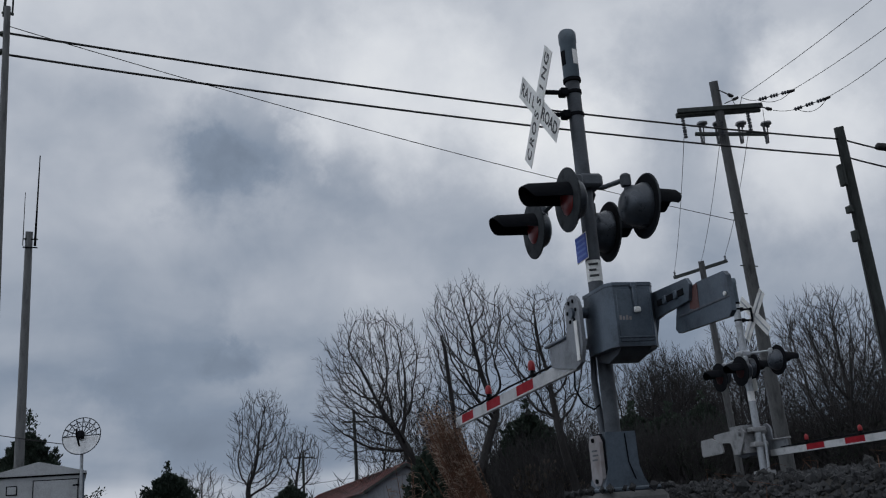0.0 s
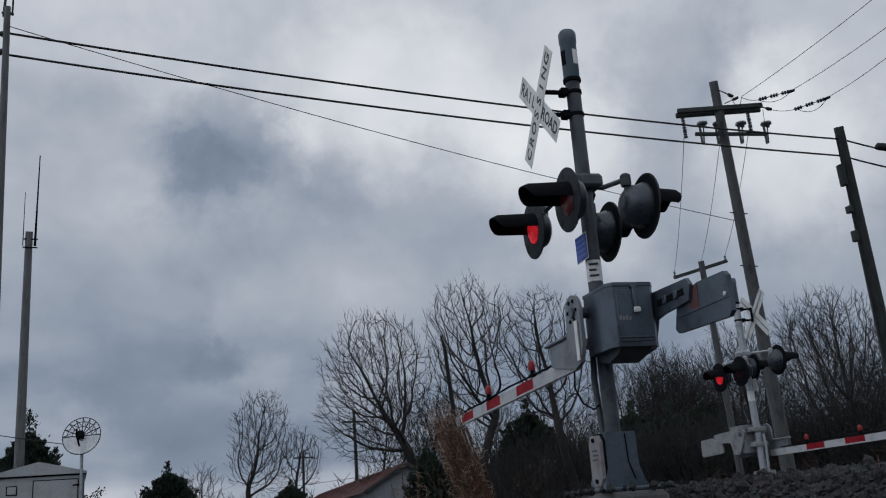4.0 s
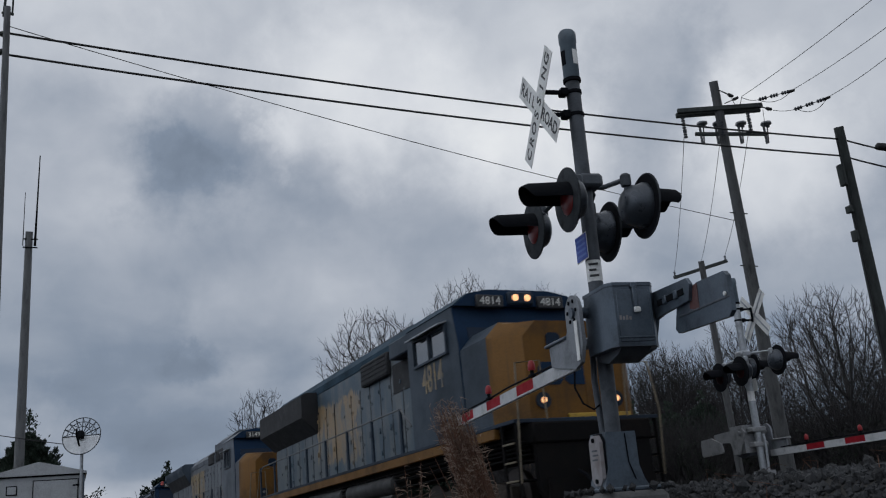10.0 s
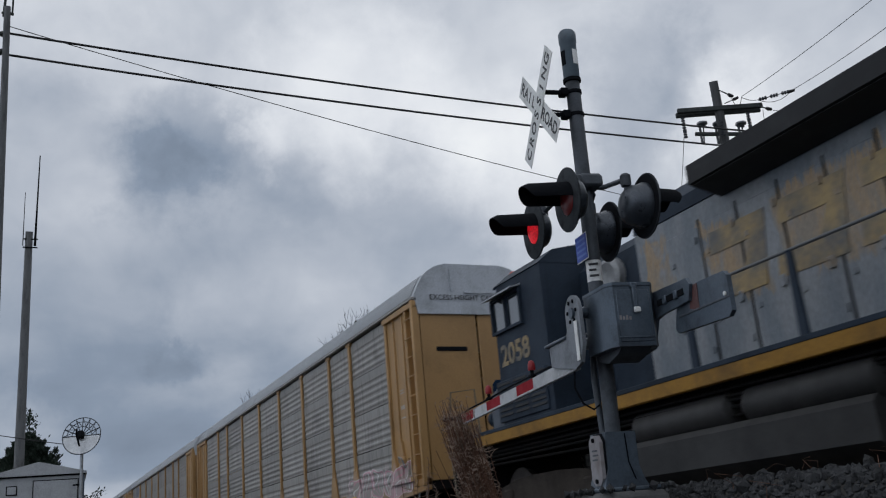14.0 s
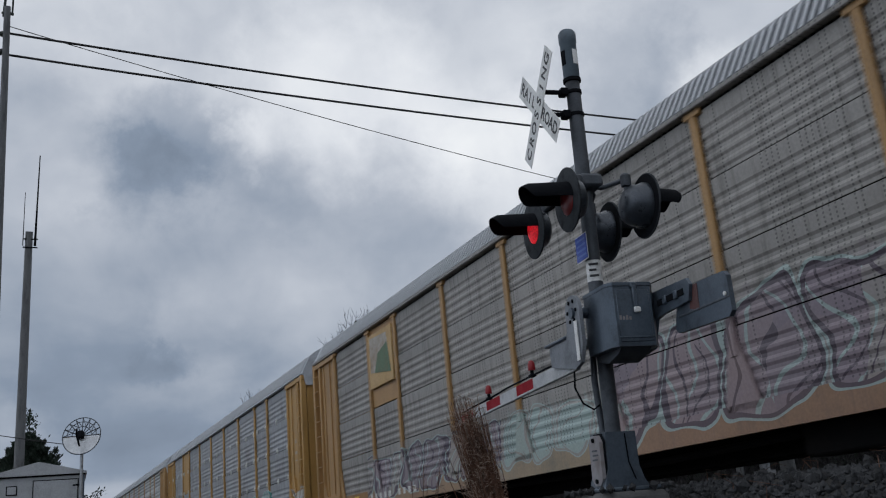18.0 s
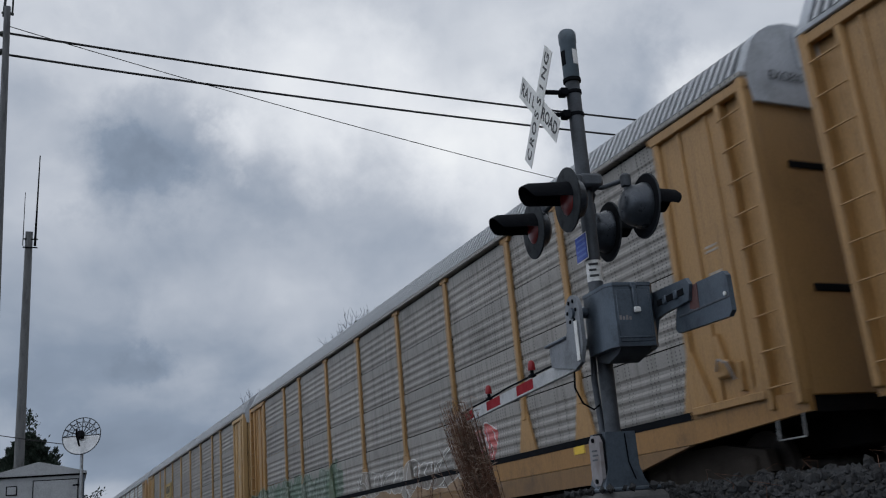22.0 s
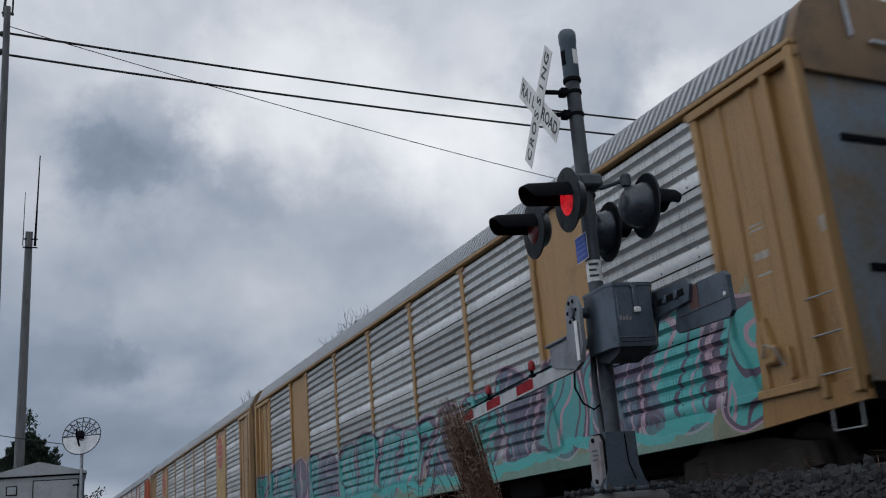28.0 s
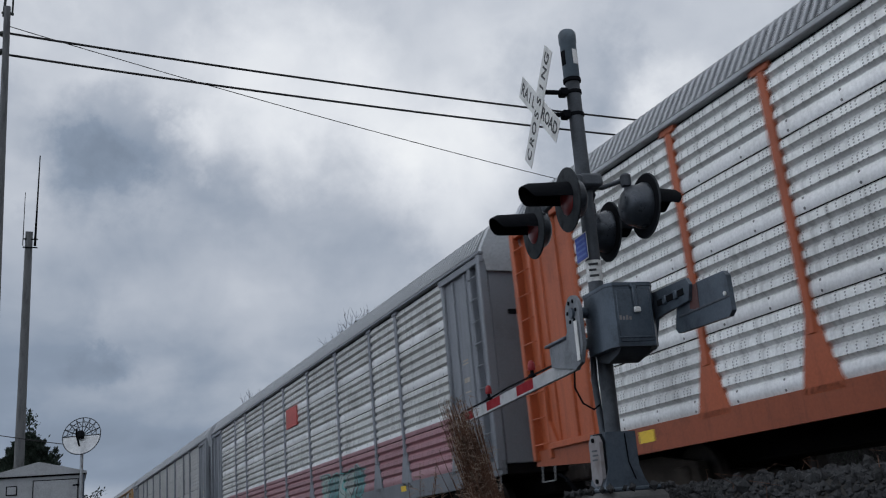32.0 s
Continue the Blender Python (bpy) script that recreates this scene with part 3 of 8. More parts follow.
RAIL_POLY = [(-0.07, -0.17), (-0.07, -0.15), (-0.01, -0.12), (-0.01, -0.05), (-0.036, -0.035), (-0.036, 0.0), (0.036, 0.0), (0.036, -0.035), (0.01, -0.05), (0.01, -0.12), (0.07, -0.15), (0.07, -0.17)]
TRACK = thing("railway_track", "single railway track on wooden ties and grey ballast", "railway track", pose(TRACK_MID, 0, 0))
for sx in (-0.755, 0.755):
    part("rail", Build().prism([(x + sx, z) for x, z in RAIL_POLY], -460, 860, "y"), RAIL_STEEL, TRACK)
TIE = Build().box(-1.3, 1.3, -0.115, 0.115, -0.33, -0.172, 0.015).mesh("tie")
for k in range(70):
    part("tie", TIE, TIE_WOOD, TRACK, m=pose(0, -8 + 0.56 * k, 0, 0, 0, 0))

# ---- crossing signal with gate ----
ARM_STEP = 0.62


def arc(cx, cz, r, a0, a1, n):
    return [(cx + r * math.cos(radians(a0 + (a1 - a0) * k / n)), cz + r * math.sin(radians(a0 + (a1 - a0) * k / n))) for k in range(n + 1)]


def lamp(parent, x, y, z, face, tip, length, deep, disc_paint):
    """One round lamp that looks along face * x; returns the lens that turns its lit side out or in."""
    m = pose(x, y, z, 0, 0, 0 if face > 0 else 180)
    m = m @ pose(0, 0, 0, 0, tip, 0)
    disc = Build().at(m @ pose(0, 0, 0, 0, 90, 0)).lathe([(0.16, -0.004), (0.3, -0.004), (0.305, 0.0), (0.305, 0.012), (0.297, 0.016), (0.16, 0.01)], 40)
    d = part("background_disc", disc, disc_paint, parent)
    # a black ring darkens the disc's back, which lies in shade
    part("disc_back", Build().at(m @ pose(0, 0, 0, 0, 90, 0)).lathe([(0.16, -0.008), (0.296, -0.008), (0.296, -0.0045), (0.16, -0.0045)], 40), BLACK, d)
    part("housing", Build().at(m @ pose(0, 0, 0, 0, -90, 0)).lathe([(r, q * deep) for r, q in ((0.215, 0.003), (0.215, 0.05), (0.195, 0.09), (0.19, 0.15), (0.165, 0.21), (0.12, 0.25), (0.05, 0.265))], 32), HOUSING, d)
    v = Build().at(m)
    pts, n = [], 26
    for k in range(n + 1):
        a = radians(-2 + 184 * k / n)
        reach = length * (0.8 + 0.2 * max(0.0, math.sin(a)) ** 0.6)
        cy, cz = math.cos(a), math.sin(a)
        pts += [(0.012, 0.172 * cy, 0.172 * cz), (reach * 0.86, 0.16 * cy, 0.163 * cz), (reach, 0.145 * cy, 0.135 * cz), (0.012, 0.166 * cy, 0.166 * cz), (reach * 0.86, 0.154 * cy, 0.157 * cz), (reach, 0.139 * cy, 0.129 * cz)]
    f = []
    for k in range(n):
        i, j = 6 * k, 6 * k + 6
        f += [(i, j, j + 1, i + 1), (i + 1, j + 1, j + 2, i + 2), (i + 3, i + 4, j + 4, j + 3), (i + 4, i + 5, j + 5, j + 4), (i + 2, j + 2, j + 5, i + 5), (i, i + 3, j + 3, j)]
    v.add(pts, f)
    part("visor", v, BLACK, d)
    part("lens_well", Build().at(m @ pose(0, 0, 0, 0, 90, 0)).lathe([(0.165, -0.003), (0.165, -0.1), (0.02, -0.105)], 28), BLACK, d)
    lens = part("lens", Build().at(pose(0, 0, 0, 0, 90, 0)).lathe([(0.15, 0.0), (0.146, 0.012), (0.11, 0.032), (0.06, 0.044), (0.01, 0.048)], 28), LENS_OFF if disc_paint is BACKGROUND else LENS_DARK, parent, "round red lens", m=m @ pose(0.002, 0, 0))
    part("lit_face", Build().at(pose(0, 0, 0, 0, -90, 0)).lathe([(0.15, 0.001), (0.146, 0.012), (0.11, 0.032), (0.06, 0.044), (0.01, 0.048)], 28), LENS_ON, lens, "lit red side")
    return lens


def crossing_signal(mast_paint, cast, disc_paint, drop=0.0, arm_end=5.62, sag=0.0):
    s = thing("crossing_signal", "grey level crossing signal mast with red lamps and lowered gate", "crossing signal")
    part("mast", Build().tube([(0, 0, 0.3), (0, 0, 4.1)], 0.072, 24), mast_paint, s)
    cap = part("mast_cap", Build().lathe([(0.075, 4.02), (0.082, 4.03), (0.083, 4.42), (0.09, 4.43), (0.09, 4.53), (0.07, 4.56), (0.02, 4.57)], 24), CAP_PAINT, s)
    for a in (200, 290, 20):
        part("cap_slot", Build().at(pose(0, 0, 4.24, 0, 0, a)).box(0.08, 0.086, -0.03, 0.03, -0.07, 0.09, 0.003), BLACK if a != 290 else WHITE, cap)
    part("cap_band", Build().lathe([(0.078, 3.99), (0.09, 3.995), (0.09, 4.03), (0.078, 4.035)], 24), BLACK, s)
    # crossbuck
    cb = part("crossbuck_bracket", Build().box(-0.34, 0.0, -0.02, 0.02, 3.86, 3.9, 0.006).box(-0.34, 0.0, -0.02, 0.02, 3.62, 3.66, 0.006).box(-0.36, -0.325, -0.02, 0.02, 3.6, 3.92, 0.006), BLACK, s)
    for z in (3.88, 3.64):
        part("pipe_clamp", Build().at(pose(0, 0, z)).lathe([(0.073, -0.02), (0.083, -0.016), (0.083, 0.016), (0.073, 0.02)], 20).box(-0.15, -0.07, -0.05, 0.05, -0.04, 0.04, 0.01), BLACK, cb)
    for tilt, word, xo in ((45, "CROSSING", -0.372), (-45, "RAILROAD", -0.366)):
        m = Matrix.Translation((xo, 0.055, 3.73)) @ SIDE @ pose(0, 0, 0, 0, 0, tilt)
        bl = part("blade", Build().at(m).box(-0.61, 0.61, -0.115, 0.115, -0.0025, 0.0025, 0.001), WHITE, s, "white reflective blade lettered in black")
        for i, ch in enumerate(word):
            off = (i - 3.5) * 0.145
            if word == "RAILROAD":
                off = (i - 3.5) * 0.12 + (-0.1 if i < 4 else 0.1)
            lettering("letter", ch, 0.17, INK, bl, m @ pose(off, -0.004, 0.0032), 0.0006, bold=0.004)
        part("blade_back", Build().at(m).box(-0.6, 0.6, -0.02, 0.02, -0.01, -0.003, 0.002), GALV, bl)
    # lamps on their crossarm
    ca = part("crossarm_box", Build().box(-0.1, 0.14, -0.16, 0.12, 2.84, 2.98, 0.03), mast_paint, s)
    lenses = []
    for x, y, z, face, tip in ((-0.30, -0.27, 2.66, -1, 2), (-0.30, 0.70, 2.66, -1, 2), (0.34, -0.53, 2.52, 1, 2), (0.34, 0.31, 2.52, 1, 2)):
        zt = 2.86 if face < 0 else 2.78
        part("lamp_hanger", Build().tube([(face * 0.05, 0, 2.9), (face * 0.12, y * 0.25, zt + 0.05), (face * 0.16, y * 0.9, zt), (face * 0.18, y, zt - 0.02), (face * 0.18, y, z + 0.1)], 0.024, 10).at(pose(face * 0.18, y, zt)).lathe([(0.045, -0.07), (0.05, -0.05), (0.05, 0.03), (0.03, 0.05)], 14), mast_paint, s)
        lenses.append(lamp(s, x, y, z, face, tip, 0.46 if face < 0 else 0.34, 0.6 if face < 0 else 0.85, disc_paint))
    # small plates on the mast
    sg = part("sign_plate", Build().box(-0.115, -0.11, -0.15, 0.11, 2.14, 2.38, 0.002), BLUE, s, "small blue notice plate")
    bars = Build()
    for k in range(4):
        bars.box(-0.1175, -0.1155, -0.12, 0.08, 2.175 + 0.05 * k, 2.195 + 0.05 * k)
    part("print_bars", bars, BLUE_PRINT, sg)
    part("plate_rim", Build().box(-0.11, -0.107, -0.16, 0.12, 2.13, 2.39, 0.002), WHITE, sg)
    wrap = part("mast_sticker", Build().lathe([(0.0735, 1.93), (0.0738, 1.935), (0.0738, 2.13), (0.0735, 2.135)], 24), WHITE, s)
    pb = Build()
    for k in range(3):
        pb.at(pose(0, 0, 1.97 + 0.055 * k, 0, 0, -115)).box(0.0738, 0.076, -0.045, 0.045 - 0.02 * (k % 2), 0, 0.022)
    part("print_bars", pb, INK, wrap)
    # gate mechanism
    gm = part("gate_mechanism", Build().at(Matrix.Translation((0, 0, 0))).prism([(-0.2, -0.13), (-0.2, -0.62), (-0.15, -0.68), (0.2, -0.68), (0.25, -0.62), (0.25, -0.13)], 1.2, 1.74, "z"), cast, s, "weathered grey cast gate motor box")
    part("lid", Build().prism([(-0.205, -0.125), (-0.205, -0.62), (-0.155, -0.69), (0.205, -0.69), (0.255, -0.62), (0.255, -0.125)], 1.735, 1.765, "z"), cast, gm)
    part("door_seam", Build().box(-0.13, 0.18, -0.687, -0.678, 1.24, 1.7, 0.004), cast, gm)
    part("door_lip", Build().box(-0.14, 0.19, -0.695, -0.682, 1.27, 1.285, 0.003), cast, gm)
    part("hasp", Build().box(0.02, 0.06, -0.71, -0.683, 1.5, 1.73, 0.006).box(0.01, 0.07, -0.705, -0.68, 1.71, 1.76, 0.006), cast, gm)
    part("padlock", Build().box(0.015, 0.075, -0.725, -0.7, 1.49, 1.54, 0.008), WHITE, gm)
    mk = Build()
    for k in range(4):
        mk.box(-0.12 + 0.03 * k, -0.1 + 0.03 * k, -0.69, -0.6875, 1.43, 1.47 - 0.01 * (k % 2))
    part("print_bars", mk, COVER, gm)
    part("drip_tray", Build().prism([(-0.64, 1.2), (-0.58, 1.15), (-0.35, 1.1), (-0.16, 1.14), (-0.14, 1.2)], -0.12, 0.17), MAST_PAINT, gm)
    for z in (1.3, 1.6):
        part("saddle", Build().box(-0.16, 0.16, -0.15, 0.09, z, z + 0.1, 0.015), cast, gm)
    part("shaft", Build().at(pose(0, -0.17, 1.6, 0, 90, 0)).lathe([(0.05, -0.36), (0.05, 0.36)], 16), cast, gm)
    # arm side
    plate = [(0.5, 1.2), (0.52, 1.38), (0.44, 1.42), (0.12, 1.4), (0.02, 1.46)] + arc(-0.15, 1.6, 0.17, -5, 185, 12)[1:] + [(-0.33, 1.3), (-0.25, 1.14), (-0.1, 1.1)]
    ap = part("arm_bracket", Build().prism(plate, -0.335, -0.30).box(-0.345, -0.335, -0.27, -0.22, 1.2, 1.5, 0.003), PLATE_PAINT, s, "curved cast arm bracket")
    for k in range(6):
        a = 2 * math.pi * k / 6
        part("bolt", Build().at(pose(-0.335, -0.15 + 0.1 * math.cos(a), 1.62 + 0.1 * math.sin(a), 0, -90, 0)).lathe([(0.018, 0), (0.018, 0.01), (0.01, 0.012)], 8), BLACK, ap)
    part("bolt", Build().at(pose(-0.335, -0.15, 1.62, 0, -90, 0)).lathe([(0.026, 0), (0.026, 0.014), (0.01, 0.016)], 8), BLACK, ap)
    part("bracket_stripe", Build().box(-0.351, -0.3455, -0.265, -0.2, 1.16, 1.52), WHITE, ap)
    part("arm_shelf", Build().box(-0.36, -0.26, 0.05, 0.6, 1.4, 1.43, 0.008), cast, ap)
    arm = part("gate_arm", Build().box(-0.315, -0.275, -0.08, arm_end, 1.095, 1.118, 0.004).box(-0.312, -0.278, -0.08, 0.54, 1.118, 1.225, 0.004), ARM_WHITE, s, "red and white striped gate arm")
    y, red = 0.54, False
    while y < arm_end - 0.05:
        y1 = min(y + ARM_STEP * (0.9 if red else 1.0), arm_end)
        part("stripe", Build().box(-0.31, -0.28, y, y1, 1.118, 1.226, 0.002), RED if red else ARM_WHITE, arm)
        y, red = y1, not red
    part("arm_cable", Build().tube([(-0.29, 0.3, 1.25), (-0.29, 1.2, 1.26), (-0.28, 2.1, 1.275), (-0.29, 2.8, 1.255), (-0.29, (2.8 + arm_end) / 2, 1.26), (-0.29, arm_end - 0.2, 1.25)], 0.011, 6), BLACK, arm)
    for y in [q for q in (1.18, 2.79, 5.4) if q < arm_end]:
        al = part("arm_lamp", Build().at(pose(-0.3, y, 1.27)).box(-0.03, 0.03, -0.05, 0.05, -0.03, 0.0, 0.006).tube([(0, 0, 0), (0, 0, 0.05)], 0.02, 8), BLACK, arm)
        part("red_cap", Build().at(pose(-0.3, y, 1.31)).lathe([(0.036, 0), (0.04, 0.014), (0.038, 0.065), (0.026, 0.095), (0.01, 0.104)], 16), ARM_LAMP, al)
    # counterweight side
    part("counterweight_arm", Build().prism([(-0.05, 1.5), (0.0, 1.62), (-0.1, 1.7), (-0.5, 1.69), (-1.2, 1.67), (-1.25, 1.61), (-1.2, 1.48), (-0.75, 1.46), (-0.6, 1.44), (-0.48, 1.2), (-0.3, 1.18)], 0.27, 0.3), cast, s)
    part("slot", Build().box(0.262, 0.272, -1.14, -0.66, 1.545, 1.6, 0.003), BLACK, s)
    part("slot_bolt", Build().box(0.25, 0.275, -0.84, -0.78, 1.535, 1.61, 0.008).box(0.25, 0.275, -1.04, -0.98, 1.535, 1.61, 0.008), cast, s)
    cw = part("counterweight", Build().prism([(-0.86, 1.3), (-0.9, 1.26), (-1.72, 1.24), (-1.77, 1.28), (-1.76, 1.56), (-1.72, 1.6), (-1.3, 1.61), (-0.92, 1.47)], 0.305, 0.345), cast, s, "rectangular steel counterweight plate")
    part("rust_patch", Build().prism([(-1.15, 1.42), (-1.3, 1.38), (-1.31, 1.6), (-1.2, 1.6)], 0.3, 0.306), RUST_ROOF, cw)
    part("plate_fold", Build().box(0.298, 0.306, -1.77, -0.95, 1.385, 1.4, 0.002), MAST_PAINT, cw)
    part("plate_bolt", Build().at(pose(0.3, -1.72, 1.42, 0, -90, 0)).lathe([(0.018, 0), (0.018, 0.012)], 8), WHITE, cw)
    # foot
    part("junction_base", Build().prism([(-0.2, 0.02), (-0.18, 0.1), (-0.15, 0.2), (-0.145, 0.52), (0.145, 0.52), (0.15, 0.22), (0.19, 0.1), (0.24, 0.02)], -0.15, 0.2, "y").box(-0.3, 0.3, -0.24, 0.28, 0.0, 0.04, 0.012), cast, s, "flared cast junction base")
    cov = part("side_cover", Build().prism([(-0.12, 0.12), (-0.06, 0.06), (0.06, 0.06), (0.12, 0.12), (0.12, 0.44), (0.06, 0.5), (-0.06, 0.5), (-0.12, 0.44)], -0.2, -0.16), COVER, s, "worn pale cover plate with illegible marks")
    part("cover_gap", Build().prism([(-0.135, 0.11), (-0.07, 0.045), (0.07, 0.045), (0.135, 0.11), (0.135, 0.45), (0.07, 0.515), (-0.07, 0.515), (-0.135, 0.45)], -0.165, -0.145), BLACK, cov)
    part("print_bars", Build().box(-0.2025, -0.2, -0.06, 0.06, 0.36, 0.375).box(-0.2025, -0.2, -0.07, 0.05, 0.32, 0.335).box(-0.2025, -0.2, -0.05, 0.06, 0.28, 0.295), MAST_PAINT, cov)
    for z in (0.1, 0.46):
        part("bolt", Build().at(pose(-0.2, 0, z, 0, -90, 0)).lathe([(0.02, 0), (0.02, 0.018)], 6), BLACK, cov)
    part("junction_seam", Build().tube([(0.04, -0.153, 0.5), (0.05, -0.156, 0.25), (0.1, -0.16, 0.1)], 0.006, 6), BLACK, s)
    part("conduit", Build().tube([(-0.07, 0.09, 1.25), (-0.08, 0.1, 1.0), (-0.06, 0.1, 0.6), (-0.06, 0.09, 0.5)], 0.03, 12), mast_paint, s)
    part("arm_lead", Build().tube([(-0.3, 0.02, 1.12), (-0.29, 0.08, 0.95), (-0.25, 0.02, 0.8), (-0.15, 0.02, 0.74), (-0.08, 0.05, 0.78)], 0.009, 6), BLACK, s)
    part("foundation", Build().box(-0.34, 0.34, -0.32, 0.36, -0.85, 0.0, 0.05), CONCRETE, s, "gravel-strewn concrete foundation")
    for ob in s.children:
        if ob.name.split(".")[0] in ("gate_mechanism", "arm_bracket", "gate_arm", "counterweight_arm", "slot", "slot_bolt", "counterweight", "arm_lead"):
            ob.matrix_basis = pose(0, 0, -drop)
        if ob == arm:
            ob.matrix_basis = pose(0, 0, -drop) @ pose(0, 0, 1.15) @ pose(0, 0, 0, -sag, 0, 0) @ pose(0, 0, -1.15)
    return s, lenses


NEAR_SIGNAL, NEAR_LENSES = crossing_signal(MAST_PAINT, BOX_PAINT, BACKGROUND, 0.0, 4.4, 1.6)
NEAR_SIGNAL.matrix_basis = Matrix.Translation((5, 7.27, 0.2)) @ pose(0, 0, 0, 2.2, 0, 0) @ pose(0, 0, 0, 0, 0, -10.5)
FAR_SIGNAL, FAR_LENSES = crossing_signal(GALV, CAST_PALE, BLACK, 0.3)
FAR_SIGNAL.matrix_basis = Matrix.Translation((14, 15.2, 0.15)) @ pose(0, 0, 0, 1.0, 0, 0) @ pose(0, 0, 0, 0, 0, 169.5)

# ---- poles and overhead lines ----
def pole(label, foot, top, r0, r1, wood, name="utility_pole"):
    ob = thing(name, label, "utility pole", Matrix.Translation(foot))
    d = Vector(top) - Vector(foot)
    n = 7
    part("pole", Build().tube([d * (k / n) for k in range(n + 1)], [r0 + (r1 - r0) * k / n for k in range(n + 1)], 16), wood, ob)
    return ob


def line(label, a, b, sag, r, n=14, name="overhead_cable"):
    """A hanging cable between two points."""
    a, b = Vector(a), Vector(b)
    pts = [a.lerp(b, k / n) - Vector((0, 0, sag * 4 * (k / n) * (1 - k / n))) for k in range(n + 1)]
    ob = part(name, Build().tube([p - a for p in pts], r, 6), CABLE, None, label, m=Matrix.Translation(a))
    ob["category"] = "cable"
    return ob


INSULATOR = Build().lathe([(0.012, 0.0), (0.05, 0.01), (0.055, 0.04), (0.02, 0.05), (0.02, 0.075), (0.05, 0.085), (0.055, 0.115), (0.02, 0.125), (0.02, 0.15), (0.05, 0.16), (0.055, 0.19), (0.012, 0.2)], 12).mesh("insulator")


def along(a, b):
    """The pose at a whose z looks at b."""
    return Matrix.Translation(a) @ (Vector(b) - Vector(a)).to_track_quat("Z", "Y").to_matrix().to_4x4()


A_TOP = Vector((16.99, 17.66, 11.1))
A_FOOT = Vector((19.5, 20.2, -0.5))
PA = pole("weathered grey wooden pole with a double crossarm and insulators", A_FOOT, A_TOP, 0.21, 0.115, POLE_MID)
q = Vector((2.02, -0.95, -0.05)).normalized()


def on_a(p):
    return Vector(p) - A_FOOT


c0, c1 = Vector((16.12, 18.32, 10.36)), Vector((18.2, 17.34, 10.32))
side = Vector((q.y, -q.x, 0))
for off, dz in ((0.1, 0.015), (-0.1, -0.02)):
    m = along(on_a(c0 + side * off + Vector((0, 0, dz))), on_a(c1 + side * off + Vector((0, 0, dz))))
    part("crossarm", Build().at(m).box(-0.05, 0.05, -0.065, 0.065, 0, (c1 - c0).length, 0.01), POLE_DARK, PA)
l0, l1 = Vector((16.6, 18.28, 9.78)), Vector((18.4, 17.5, 9.62))
part("lower_crossarm", Build().at(along(on_a(l0), on_a(l1))).box(-0.045, 0.045, -0.045, 0.045, 0, (l1 - l0).length, 0.01), POLE_DARK, PA)
for k in (0.06, 0.5, 0.83):
    p = c0.lerp(c1, k)
    for j in range(3):
        part("insulator", INSULATOR, PORCELAIN, PA, m=Matrix.Translation(on_a(p - Vector((0, 0, 0.34 + 0.2 * j)))))
for k in (0.08, 0.3, 0.62, 0.97):
    p = l0.lerp(l1, k)
    cut = part("fuse_cutout", Build().at(Matrix.Translation(on_a(p))).tube([(0, 0, -0.28), (0, 0, 0.25)], 0.035, 10).tube([(0.08, 0.02, -0.25), (0.16, 0.03, 0.28)], 0.02, 8).box(-0.05, 0.2, -0.03, 0.03, 0.22, 0.28, 0.01), PORCELAIN, PA)
    part("rain_shield", Build().at(Matrix.Translation(on_a(p + Vector((0.1, 0, 0.3))))).lathe([(0.02, -0.02), (0.15, 0), (0.14, 0.05), (0.04, 0.08)], 14), SHIELD, cut)
# dead-end strings and their slack jumpers
STRINGS = [((16.96, 17.54, 10.80), (17.28, 17.45, 10.63), 5), ((17.16, 17.58, 10.42), (17.41, 17.43, 10.52), 5), ((17.95, 17.25, 10.29), (18.24, 17.14, 10.19), 4), ((17.97, 17.19, 10.44), (18.78, 16.75, 10.59), 3), ((18.85, 16.88, 10.10), (19.66, 16.42, 10.32), 3)]
for a, b, n in STRINGS:
    v = Vector(b) - Vector(a)
    part("string_rod", Build().tube([on_a(a), on_a(b)], 0.012, 6), CABLE, PA)
    for j in range(n):
        part("insulator", INSULATOR, PORCELAIN, PA, m=along(on_a(Vector(a) + v * ((j + 0.15) / n)), on_a(b)) @ Matrix.Scale(min(1.0, v.length / n / 0.2), 4))
    part("clevis", Build().at(along(on_a(b), on_a(Vector(b) + v))).box(-0.04, 0.04, -0.03, 0.03, -0.06, 0.1, 0.01).box(-0.03, 0.09, -0.02, 0.02, 0.0, 0.05, 0.01), CABLE, PA)
for a, b, drop in [((17.57, 17.34, 10.54), (17.97, 17.19, 10.44), 0.04), ((18.36, 17.10, 10.14), (18.85, 16.88, 10.10), 0.03), ((17.99, 17.18, 10.43), (18.78, 16.75, 10.58), 0.16), ((18.95, 16.83, 10.11), (19.66, 16.43, 10.30), 0.2), ((18.11, 17.21, 10.18), (18.12, 17.32, 9.82), 0.3), ((17.28, 17.45, 10.63), (17.57, 17.34, 10.54), 0.3)]:
    a, b = on_a(a), on_a(b)
    part("jumper", Build().tube([a.lerp(b, k / 8) - Vector((0, 0, drop * 4 * (k / 8) * (1 - k / 8))) for k in range(9)], 0.008, 6), CABLE, PA)
for j in range(4):
    part("bolt", Build().at(Matrix.Translation(on_a(A_TOP.lerp(A_FOOT, 0.3 + 0.12 * j)))).box(-0.3, 0.3, -0.012, 0.012, -0.012, 0.012), POLE_DARK, PA)

